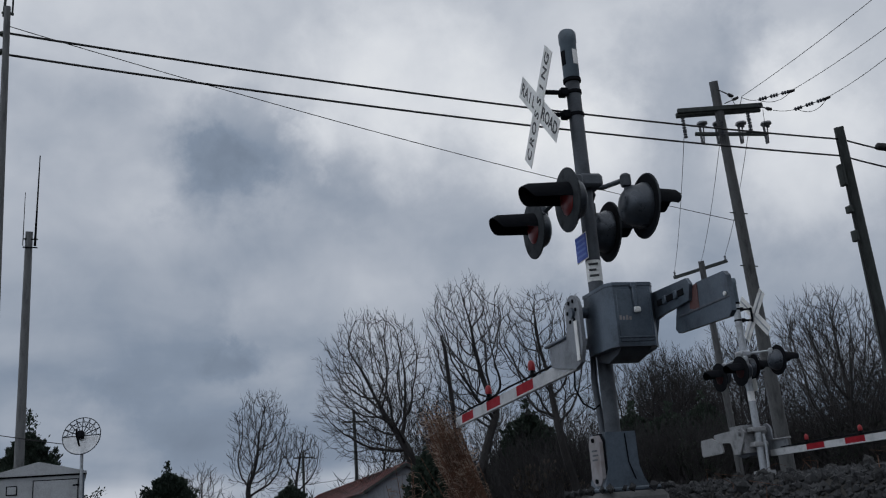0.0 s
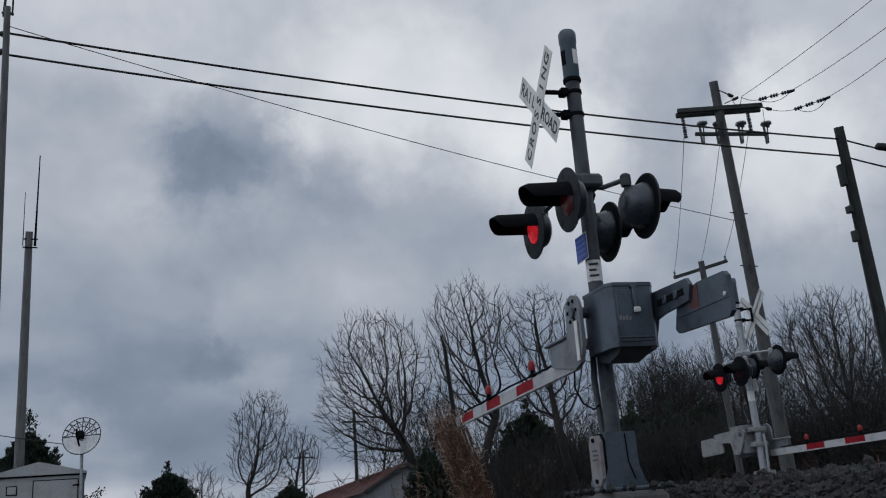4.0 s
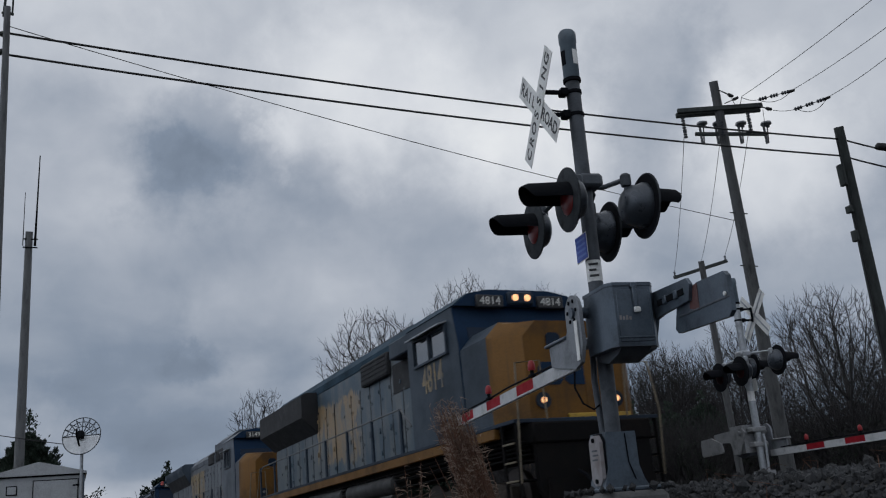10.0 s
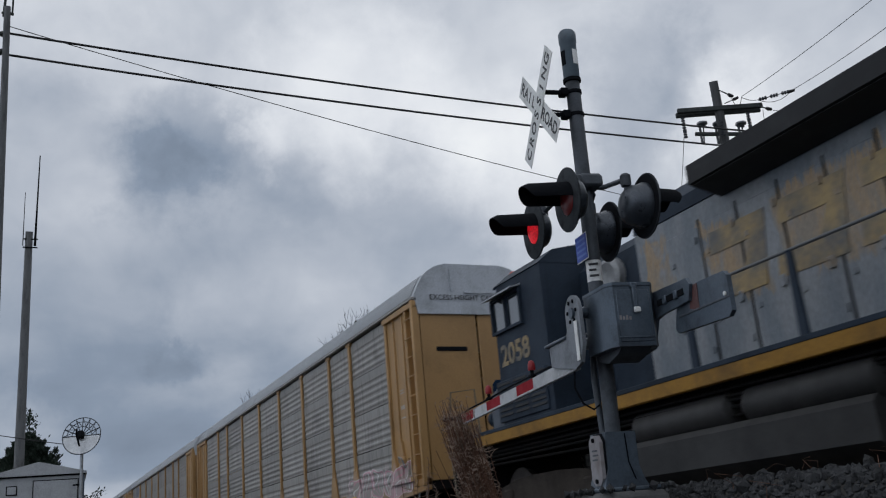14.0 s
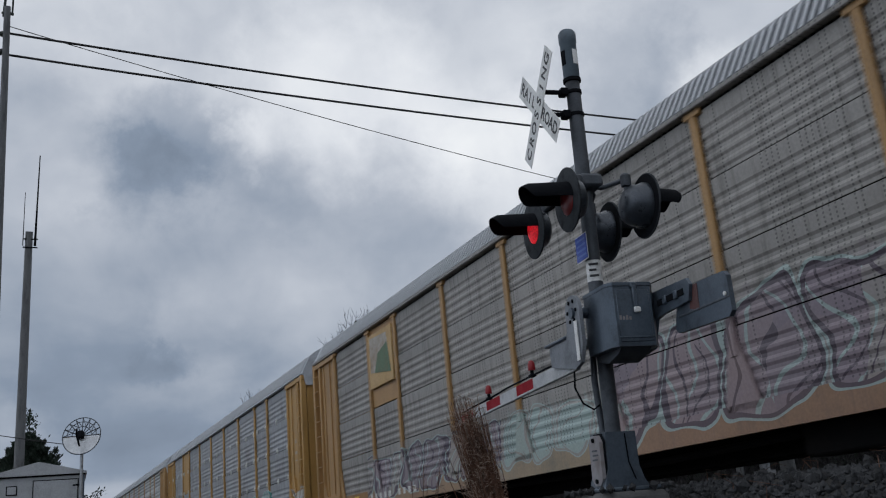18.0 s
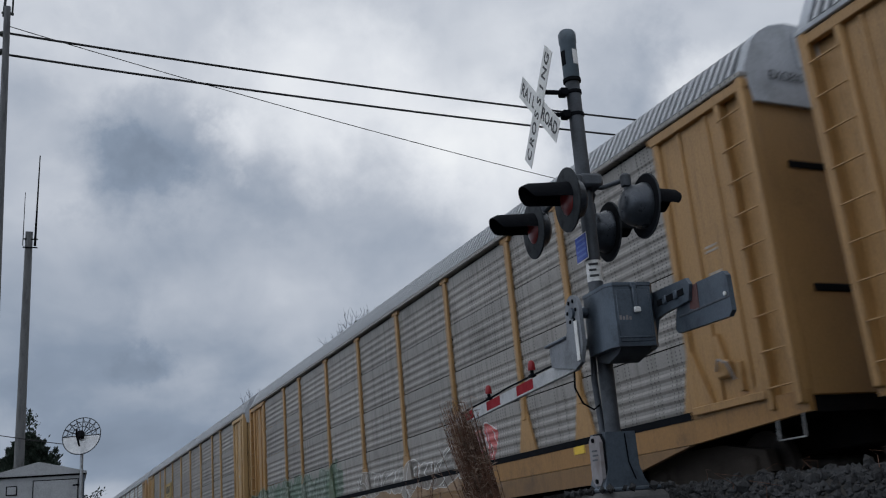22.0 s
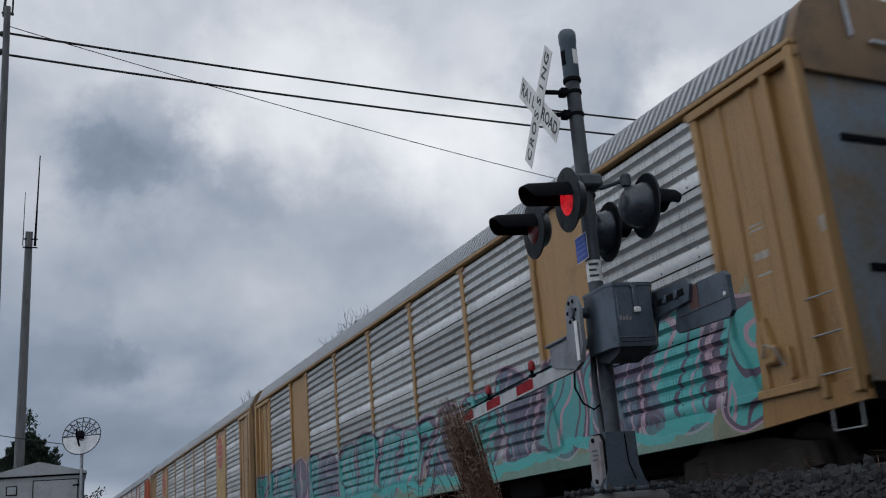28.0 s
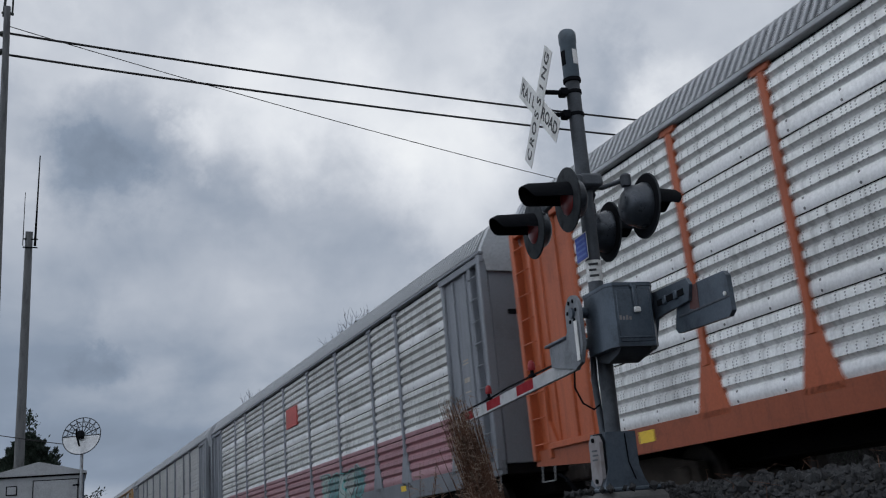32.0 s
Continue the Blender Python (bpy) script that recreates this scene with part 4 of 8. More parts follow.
B_TOP, B_FOOT = Vector((19.75, 16.33, 9.44)), Vector((22.0, 18.3, -0.4))
PB = pole("dark creosoted pole with cable boxes", B_FOOT, B_TOP, 0.22, 0.125, POLE_DARK)
for f, h in ((0.13, 0.6), (0.22, 0.2), (0.29, 0.3)):
    p = B_TOP.lerp(B_FOOT, f) - B_FOOT
    part("cable_box", Build().at(Matrix.Translation(p)).box(-0.32, -0.2, -0.1, 0.1, -h / 2, h / 2, 0.02), POLE_DARK, PB)
part("riser", Build().tube([B_TOP.lerp(B_FOOT, f) - B_FOOT + Vector((-0.22, -0.05, 0)) for f in (0.05, 0.3, 0.6, 0.98)], 0.02, 8), CABLE, PB)

C_TOP = Vector((27.8, 31.7, 10.7))
PC = pole("wooden pole with one crossarm behind the crossing", (29.9, 33.9, 0.0), C_TOP, 0.17, 0.13, POLE_MID)
cf = Vector((29.9, 33.9, 0.0))
e0, e1 = Vector((26.75, 32.45, 10.1)), Vector((28.9, 31.25, 10.62))
part("crossarm", Build().at(along(e0 - cf, e1 - cf)).box(-0.06, 0.06, -0.07, 0.07, 0, (e1 - e0).length, 0.01), POLE_DARK, PC)
for k in (0.03, 0.5, 0.97):
    part("insulator", INSULATOR, PORCELAIN, PC, m=Matrix.Translation(e0.lerp(e1, k) - cf + Vector((0, 0, 0.06))))
for k, f in ((0.06, 0.03), (0.5, 0.52), (0.83, 0.97)):
    line("slack bare wire between two poles", c0.lerp(c1, k) - Vector((0, 0, 0.45)), e0.lerp(e1, f) + Vector((0, 0, 0.25)), 0.25, 0.008)

PE = pole("slim grey pole that carries two heavy cables", (-0.30, 20.6, -0.6), (-0.40, 17.9, 10.6), 0.10, 0.06, POLE_WOOD)
part("bracket", Build().at(Matrix.Translation((-0.1, -2.65, 11.15))).box(-0.1, 0.12, -0.02, 0.02, -0.1, -0.05, 0.01).tube([(-0.06, 0, -0.15), (-0.03, 0, 0.55)], 0.025, 8).tube([(0.09, 0, -0.1), (0.1, 0, 0.5)], 0.018, 8), POLE_DARK, PE)
for z in (10.15, 9.76):
    part("clamp", Build().at(Matrix.Translation((-0.13, -2.4, z + 0.6))).lathe([(0.085, -0.03), (0.09, 0), (0.085, 0.03)], 12), POLE_DARK, PE)
PD = pole("tall grey pole with whip aerials", (0.40, 42.8, -0.6), (0.37, 39.4, 13.2), 0.22, 0.14, POLE_WOOD, "aerial_pole")
part("whip_aerial", Build().tube([(0.2, -3.4, 13.2), (0.22, -3.5, 14.6), (0.24, -4.5, 16.7)], [0.05, 0.035, 0.02], 8), BLACK, PD)
part("whip_aerial", Build().tube([(-0.25, -3.4, 13.2), (-0.24, -3.9, 15.3)], [0.02, 0.012], 6), BLACK, PD)
part("aerial_mount", Build().at(Matrix.Translation((0.05, -3.42, 13.5))).box(-0.3, 0.25, -0.02, 0.02, -0.4, -0.35, 0.01).box(-0.3, 0.25, -0.02, 0.02, -0.05, 0, 0.01), BLACK, PD)

for label, a, b, sag in (("thick black telephone cable over the track", (-0.43, 18.17, 10.17), (19.85, 16.39, 9.12), 0.22), ("thick black telephone cable over the track", (-0.44, 18.31, 9.77), (19.87, 16.52, 8.70), 0.2)):
    line(label, a, b, sag, 0.024, 24)
    line("thick black telephone cable leaving a pole", b, Vector(b) + Vector((6.0, -2.6, -1.3)), 0.35, 0.024)
    line("thick black telephone cable leaving a pole", a, Vector(a) + Vector((-22, 2.2, 0.6)), 0.6, 0.024)
part("splice_case", Build().at(along((19.95, 16.35, 9.0), (21.3, 15.75, 8.7))).lathe([(0.03, 0.75), (0.1, 0.8), (0.11, 1.2), (0.03, 1.28)], 14), CABLE, None, "black splice case on a hanging cable")["category"] = "cable case"
line("thin bare wire from pole to pole", (-0.44, 18.1, 10.3), (17.9, 18.55, 7.42), 0.2, 0.009, 24)
for a, b in (((17.57, 17.34, 10.56), (15.65, 8.59, 10.00)), ((18.79, 16.74, 10.60), (15.53, 8.95, 9.12)), ((19.66, 16.41, 10.33), (14.96, 9.52, 8.24))):
    line("thin power wire rising from the crossarm", a, b, 0.12, 0.008)
line("thin black wire behind the crossing", (29.3, 33.3, 5.2), (15.0, 60.0, 3.8), 0.6, 0.012)
line("thin black wire behind the crossing", (29.3, 33.3, 5.2), (60, 20, 6.5), 0.6, 0.012)
line("thin black wire beside the cabin", (-6.0, 33.0, 5.6), (2.0, 31.4, 3.6), 0.12, 0.012)
P2 = pole("small far pole with a crossarm", (25.0, 72.0, 0.2), (24.6, 70.5, 10.0), 0.16, 0.12, POLE_DARK)
part("crossarm", Build().box(-1.5, 0.7, -1.55, -1.45, 8.9, 9.05, 0.01), POLE_DARK, P2)
P3 = pole("small far pole with a crossarm", (27.5, 96.0, 0.2), (27.3, 94.5, 9.5), 0.16, 0.12, POLE_DARK)
part("crossarm", Build().box(-1.2, 1.0, -1.55, -1.45, 8.6, 8.75, 0.01), POLE_DARK, P3)
line("thin far wire along the lane", (24.4, 70.6, 9.0), (27.2, 94.5, 8.7), 0.5, 0.012)

# ---- signal cabin and its round reflector ----
CAB = thing("signal_cabin", "small white steel signal cabin with a low gable roof", "equipment cabin", pose(0.85, 31.7, -0.62, 0, 0, -3))
part("wall", Build().box(-1.3, 1.3, 0, 2.8, 0, 3.4, 0.03), SHED_WHITE, CAB)
part("gable_roof", Build().prism([(-1.38, 3.42), (-1.38, 3.48), (0.0, 3.82), (1.38, 3.48), (1.38, 3.42)], -0.12, 2.95, "y"), SHED_WHITE, CAB)
part("door_gap", Build().box(-0.15, 1.15, -0.012, 0.0, 0.18, 3.28), BLACK, CAB)
cd = part("door", Build().box(-0.12, 1.12, -0.05, -0.012, 0.2, 3.25, 0.015), SHED_WHITE, CAB)
part("hinge", Build().box(0.98, 1.2, -0.06, -0.04, 3.05, 3.1, 0.005), BLACK, cd)
part("door_latch", Build().box(-0.28, -0.16, -0.06, 0.0, 2.62, 2.66, 0.005), BLACK, CAB)
vt = part("vent", Build().box(-0.88, -0.57, -0.03, 0.0, 2.87, 3.15, 0.01), BLACK, CAB)
part("vent_plate", Build().box(-0.85, -0.6, -0.05, -0.03, 2.9, 3.12, 0.01), SHED_WHITE, vt)
part("corner_trim", Build().box(1.27, 1.32, -0.03, 0.03, 0.0, 3.4, 0.01), BOX_PAINT, CAB)
part("cornice", Build().box(-1.34, 1.34, -0.05, 0.0, 3.38, 3.44, 0.01), BLACK, CAB)
part("goose_neck", Build().tube([(-1.25, -0.2, 2.9), (-1.25, -0.22, 3.8), (-1.25, -0.22, 3.95)], [0.03, 0.03, 0.02], 8).at(pose(-1.25, -0.22, 3.95)).lathe([(0.09, -0.08), (0.1, 0.0), (0.06, 0.06), (0.01, 0.08)], 12), SHED_WHITE, CAB)
DISH = thing("dish_aerial", "round grey mesh dish aerial on a thin post", "aerial", pose(2.05, 31.3, -0.6))
part("post", Build().tube([(0, 0.05, 0), (0, 0.05, 4.6)], 0.05, 12), GALV, DISH)
dm = pose(-0.02, 0, 4.5, 78, 0, -24)
bowl = [(0.02, 0.0), (0.2, 0.012), (0.4, 0.05), (0.56, 0.1), (0.585, 0.115), (0.575, 0.12), (0.4, 0.06), (0.02, 0.01)]
dish = part("bowl", Build().at(dm).prism([(0.57 * math.cos(radians(a)), 0.57 * math.sin(radians(a))) for a in range(178, 363, 8)], 0.0, 0.012, "z"), DISH_WHITE, DISH, "solid pale lower half")
part("rim", Build().at(dm).tube([(0.585 * math.cos(radians(a)), 0.585 * math.sin(radians(a)), 0.01) for a in range(0, 361, 10)], 0.016, 6, cap=False), HOUSING, dish)
mesh = Build().at(dm)
for k in range(9):
    a = radians(22.5 * k)
    mesh.tube([(0.06 * math.cos(a), 0.06 * math.sin(a), 0.0), (0.58 * math.cos(a), 0.58 * math.sin(a), 0.02)], 0.017, 5)
for rr, half in ((0.3, 12), (0.45, 8)):
    mesh.tube([(rr * math.cos(radians(a)), rr * math.sin(radians(a)), 0.01) for a in range(0, 181, half)], 0.013, 5)
for k in range(8):
    a, e = radians(22.5 * k), radians(22.5 * k + 22.5)
    mesh.tube([(0.3 * math.cos(a), 0.3 * math.sin(a), 0.01), (0.57 * math.cos(e), 0.57 * math.sin(e), 0.02)], 0.012, 5)
part("upper_lattice", mesh, HOUSING, dish, "open wire lattice upper half")
part("feed", Build().at(dm).tube([(0, -0.35, 0.1), (0, -0.1, 0.42), (0.02, 0.05, 0.5)], 0.03, 8).box(-0.1, 0.1, -0.12, 0.12, 0.02, 0.2, 0.03), BLACK, DISH)

# ---- barn ----
BARN_OB = thing("barn", "low pale barn with a rusted dark red metal roof", "barn", pose(19.28, 47.38, -0.5, 0, 0, -6.3))
part("wall", Build().prism([(-2.1, 0), (-2.1, 3.15), (0, 4.33), (2.1, 3.15), (2.1, 0)], 0.3, 24.6, "y"), BARN, BARN_OB)
for sx in (-1, 1):
    rf = part("roof", Build().prism([(sx * 2.4, 3.0), (sx * 2.4, 3.07), (0, 4.43), (0, 4.36)], 0, 24.9, "y"), RUST_ROOF, BARN_OB)
    for k in range(27):
        y = 0.1 + k * 0.95
        part("seam", Build().tube([(sx * 2.39, y, 3.09), (0.02 * sx, y, 4.45)], 0.025, 5), RUST_ROOF, rf)
part("barge_board", Build().prism([(-2.42, 2.9), (-2.42, 3.06), (0, 4.42), (2.42, 3.06), (2.42, 2.9), (0, 4.26)], -0.03, 0.0, "y"), POLE_DARK, BARN_OB)
part("barn_door", Build().box(-1.0, 1.0, 0.24, 0.3, 0, 2.6, 0.02), BARN, BARN_OB)

# ---- plants ----
def grown(seed, crowns, points, step, trunk_r, twig, lean=(0.0, 0.0), start=0.0):
    """Trunk and crown of a leafless tree that grows towards light spots spread through its crowns, (x, y, z, rx, rz) over the foot."""
    r = np.random.RandomState(seed)
    spots = []
    for cx, cy, cz, rx, rz in crowns:
        n = points // len(crowns)
        d = r.normal(size=(n, 3))
        d /= np.linalg.norm(d, axis=1)[:, None]
        d *= r.uniform(0.02, 1.0, size=(n, 1)) ** 0.42
        spots.append(np.array((cx, cy, cz)) + d * np.array((rx, rx, rz)))
    spots = np.concatenate(spots)
    spots = spots[spots[:, 2] > start]
    low = min(c[2] - c[4] for c in crowns)
    nodes, up = [np.array((0.0, 0.0, -0.3))], [-1]
    way = np.array((lean[0], lean[1], 1.0))
    way /= np.linalg.norm(way)
    while nodes[-1][2] < max(low, start) + 0.25 * step:
        way = way + r.normal(size=3) * 0.03
        way /= np.linalg.norm(way)
        nodes.append(nodes[-1] + way * step)
        up.append(len(nodes) - 2)
    best = np.full(len(spots), 1e9)
    near = np.zeros(len(spots), int)
    alive = np.ones(len(spots), bool)
    done, sent = 0, {}
    for turn in range(170):
        for k in range(done, len(nodes)):
            d = np.linalg.norm(spots - nodes[k], axis=1)
            closer = d < best
            best[closer], near[closer] = d[closer], k
        done = len(nodes)
        alive &= best > step * 1.2
        if not alive.any():
            break
        for k in np.unique(near[alive]):
            pull = spots[alive & (near == k)] - nodes[k]
            pull /= np.linalg.norm(pull, axis=1)[:, None]
            d = pull.sum(axis=0) / len(pull) + r.normal(size=3) * 0.1
            if up[k] >= 0:
                d = d * 0.75 + (nodes[k] - nodes[up[k]]) / step * 0.45
            d /= max(1e-6, np.linalg.norm(d))
            if any(np.dot(d, w) > 0.85 for w in sent.get(k, ())):
                alive &= near != k
                continue
            sent.setdefault(k, []).append(d)
            nodes.append(nodes[k] + d * step)
            up.append(int(k))
    n = len(nodes)
    kids = [[] for _ in range(n)]
    for k in range(1, n):
        kids[up[k]].append(k)
    load = np.zeros(n)
    for k in range(n - 1, -1, -1):
        load[k] = sum(load[c] for c in kids[k]) if kids[k] else 1.0
    rad = [float(q) for q in np.maximum(twig, trunk_r * (load / load[0]) ** 0.5)]
    trunk, crown = Build(), Build()
    stack = [(0, None)]
    while stack:
        k, base = stack.pop()
        path = [base] if base is not None else []
        while True:
            path.append(k)
            if not kids[k]:
                break
            order = sorted(kids[k], key=lambda c: -load[c])
            stack += [(c, k) for c in order[1:]]
            k = order[0]
        if len(path) > 1:
            thick = rad[path[1]] > trunk_r * 0.35
            radii = [rad[q] for q in path]
            if base is not None:
                radii[0] = radii[1]
            (trunk if thick else crown).tube([nodes[q] for q in path], radii, 8 if thick else 4 if radii[0] > 3 * twig else 3, cap=False)
    # last year's twigs at every tip and along the thin shoots, all reaching outwards
    heart = np.array((crowns[0][0] * 0.6, crowns[0][1] * 0.6, max(low, start)))
    for k in range(1, n):
        if rad[k] < twig * 2.0:
            out = nodes[k] - heart
            out /= np.linalg.norm(out)
            d0 = (nodes[k] - nodes[up[k]]) / step * 0.55 + out * 0.55
            for q in range(3 if not kids[k] else 1):
                d = d0 + r.normal(size=3) * 0.34
                d /= np.linalg.norm(d)
                length = step * r.uniform(1.0, 2.6 if not kids[k] else 1.8)
                mid = nodes[k] + d * length * 0.5
                tip = nodes[k] + d * length + np.array((0, 0, 0.06 * length))
                crown.tube([nodes[k], mid, tip], [twig * 0.9, twig * 0.75, twig * 0.45], 3, cap=False)
                e = d + r.normal(size=3) * 0.45
                crown.tube([mid, mid + e / np.linalg.norm(e) * length * 0.4], [twig * 0.7, twig * 0.4], 3, cap=False)
    return trunk, crown


def plant_tree(label, seed, x, y, crowns, points, step, trunk_r, twig, turn=0, **kw):
    t = thing("bare_tree", label, "tree", pose(x, y, ground_z(x, y), 0, 0, turn), group="bare trees")
    trunk, crown = grown(seed, crowns, points, step, trunk_r, twig, **kw)
    part("trunk", trunk, BARK, t, fix=False)
    part("crown", crown, TWIG, t, fix=False)
    return t


plant_tree("wide leafless tree with a leaning trunk and fine twigs", 11, 21.3, 49.5, [(-2.5, 0, 9.6, 3.2, 3.5), (-3.1, 0.3, 7.4, 2.7, 2.8)], 3200, 0.34, 0.27, 0.0115, lean=(-0.16, 0), start=4.2)
plant_tree("tall leafless forked tree above the thicket", 23, 21.0, 44.6, [(1.4, 0, 11.1, 2.5, 2.7), (1.0, 0, 8.4, 2.1, 2.2)], 2000, 0.32, 0.23, 0.0105, lean=(0.1, 0), start=5.2)
plant_tree("leafless tree leaning over the thicket", 31, 24.9, 39.0, [(-1.6, 0, 9.1, 2.4, 2.5), (-0.6, 0.5, 7.2, 2.1, 2.4)], 1700, 0.31, 0.2, 0.0098, lean=(-0.2, 0.0), start=4.2)
plant_tree("leafless round-crowned tree beyond the track", 47, 19.8, 83.5, [(0.6, 0, 10.6, 2.7, 3.7), (0.4, 0, 8.2, 2.7, 3.0)], 2200, 0.4, 0.25, 0.016, start=5.0)
plant_tree("smaller leafless tree beyond the track", 53, 23.3, 80.5, [(-0.2, 0, 7.8, 1.8, 2.5)], 800, 0.4, 0.16, 0.016, start=4.6)
plant_tree("low leafless tree beyond the track", 59, 16.6, 93.0, [(0.1, 0, 6.5, 2.0, 2.2)], 700, 0.42, 0.14, 0.017, start=3.8)
BIG = plant_tree("broad leafless tree at the edge of the wood", 61, 37.4, 34.5, [(0.5, 0, 7.3, 3.1, 3.2), (0.6, 0, 4.8, 2.8, 2.4)], 2200, 0.33, 0.23, 0.0105, start=2.4)
W1 = plant_tree("slender leafless tree of the wood", 71, 46.0, 62.0, [(0, 0, 7.6, 2.2, 3.6)], 700, 0.38, 0.12, 0.013, start=3.4)
W2 = plant_tree("slender leafless tree of the wood", 73, 43.0, 41.0, [(0.4, 0, 8.2, 2.5, 3.9)], 750, 0.38, 0.13, 0.013, start=3.6)
W3 = plant_tree("crooked leafless tree of the wood", 79, 44.0, 36.0, [(-0.3, 0, 5.8, 2.3, 3.2)], 700, 0.35, 0.1, 0.012, lean=(0.12, 0), start=2.2)
rw = random.Random(5)
for k in range(64):
    along_w = rw.random()
    x = 27 + 52 * along_w + rw.uniform(-3, 6)
    y = 66 - 42 * along_w + rw.uniform(-5, 16)
    if 0.64 < x / y < 0.9:
        x, y = x * 1.3, y * 1.3
    copy_thing((W1, W2, W3)[k % 3], pose(x, y, ground_z(x, y), 0, 0, rw.uniform(0, 360)) @ Matrix.Scale(1, 4))
for k in range(16):
    d, b = rw.uniform(62, 80), rw.uniform(0.7, 0.92)
    y = d / math.hypot(b, 1)
    copy_thing((W1, W2)[k % 2], pose(b * y, y, ground_z(b * y, y), 0, 0, rw.uniform(0, 360)))
for x, y, turn in ((46, 30, 80), (41.5, 27.0, 200), (52, 33, 300), (60, 40, 140)):
    copy_thing(BIG, pose(x, y, ground_z(x, y), 0, 0, turn))
SNAG = thing("dead_tree", "bare broken dead trunk without branches", "tree", pose(17.6, 37.4, -0.3))
part("trunk", Build().tube([(0, 0, 0), (-0.1, -0.4, 3.0), (-0.4, -0.9, 5.6), (-0.75, -1.35, 8.0), (-0.95, -1.5, 8.5)], [0.14, 0.12, 0.1, 0.08, 0.04], 10), BARK, SNAG)


def sprays(seed, n, shape, size, droop=0.2):
    """A mass of short leafy or needled sprays, each a thin two-sided blade, inside a shape."""
    r = random.Random(seed)
    b = Build()
    v, f = [], []
    for k in range(n):
        p, out = shape(r)
        d = (out + Vector((r.uniform(-0.6, 0.6), r.uniform(-0.6, 0.6), r.uniform(-0.5, 0.5) - droop))).normalized()
        s = d.cross(Vector((r.uniform(-1, 1), r.uniform(-1, 1), r.uniform(-1, 1)))).normalized()
        L, w = size * r.uniform(0.5, 1.2), size * r.uniform(0.16, 0.34)
        i = len(v)
        v += [tuple(p), tuple(p + d * L * 0.5 + s * w), tuple(p + d * L), tuple(p + d * L * 0.5 - s * w)]
        f.append((i, i + 1, i + 2, i + 3))
    b.v, b.f = v, f
    return b


def boughs(seed, h, r0, count, n, size, blunt):
    """A ragged conifer crown: boughs that climb outwards, each set with sprays and ending in a point."""
    r = random.Random(seed)
    tips = []
    for k in range(count):
        t = (k + r.random()) / count
        t = t ** 0.85
        a = 2.4 * k + r.uniform(-0.4, 0.4)
        rad = r0 * (1 - t) ** blunt * r.uniform(0.78, 1.04) + 0.15
        foot = Vector((0, 0, 0.2 + t * h * 0.8))
        tips.append((foot, foot + Vector((rad * math.cos(a), rad * math.sin(a), rad * r.uniform(0.5, 1.1) + 0.2))))
    tips.append((Vector((0, 0, h * 0.75)), Vector((0, 0, h))))

    def pick(q):
        foot, tip = tips[q.randrange(len(tips))]
        f = q.random() ** 0.7
        way = (tip - foot).normalized()
        wide = 0.16 * (tip - foot).length * (1.05 - f) + 0.05
        off = Vector((q.gauss(0, 1), q.gauss(0, 1), q.gauss(0, 1))) * wide
        return foot.lerp(tip, f) + off, (way * 1.3 + Vector((0, 0, 0.5)) + off * 0.6).normalized()
    return sprays(seed, n, pick, size, 0.0)


def mound_shape(w, h):
    def pick(r):
        a = r.uniform(0, 2 * math.pi)
        e = math.asin(r.uniform(0, 1))
        q = r.uniform(0.25, 1.0) ** 0.6 * (0.8 + 0.2 * math.sin(3 * a + 4 * e))
        d = Vector((math.cos(a) * math.cos(e), math.sin(a) * math.cos(e), math.sin(e)))
        return Vector((d.x * w * q, d.y * w * q, d.z * h * q)), d
    return pick


def evergreen(label, seed, x, y, h, r0, n=5200, size=0.45, blunt=0.85):
    t = thing("evergreen_tree", label, "tree", pose(x, y, ground_z(x, y)), group="evergreens")
    part("trunk", Build().tube([(0, 0, -0.2), (0, 0, h * 0.5), (0, 0, h)], [0.16, 0.1, 0.02], 8), BARK, t)
    part("crown", boughs(seed, h, r0, int(60 + h * 15), n, size, blunt), NEEDLES, t, fix=False, smooth=0)
    return t


evergreen("dense dark evergreen behind the cabin", 101, 1.2, 70.0, 11.2, 4.5, 62000, 0.24, 0.9)
evergreen("dense dark evergreen beyond the track", 103, 12.4, 84.1, 8.3, 3.6, 46000, 0.25, 0.8)
evergreen("small dark evergreen beyond the track", 105, 20.6, 75.2, 5.8, 2.5, 14000, 0.32, 0.8)
EV = evergreen("dark evergreen inside the thicket", 107, 27.6, 48.5, 7.6, 3.2, 16000, 0.34, 0.85)
evergreen("dark evergreen beside the barn", 109, 18.6, 43.0, 4.8, 1.5, 9000, 0.25, 0.8)
evergreen("dark evergreen in the wood", 111, 35.5, 45.5, 6.6, 3.4, 16000, 0.34, 0.85)
for x, y, s in ((41, 49, 20), (37.5, 52, 130)):
    copy_thing(EV, pose(x, y, ground_z(x, y), 0, 0, s))


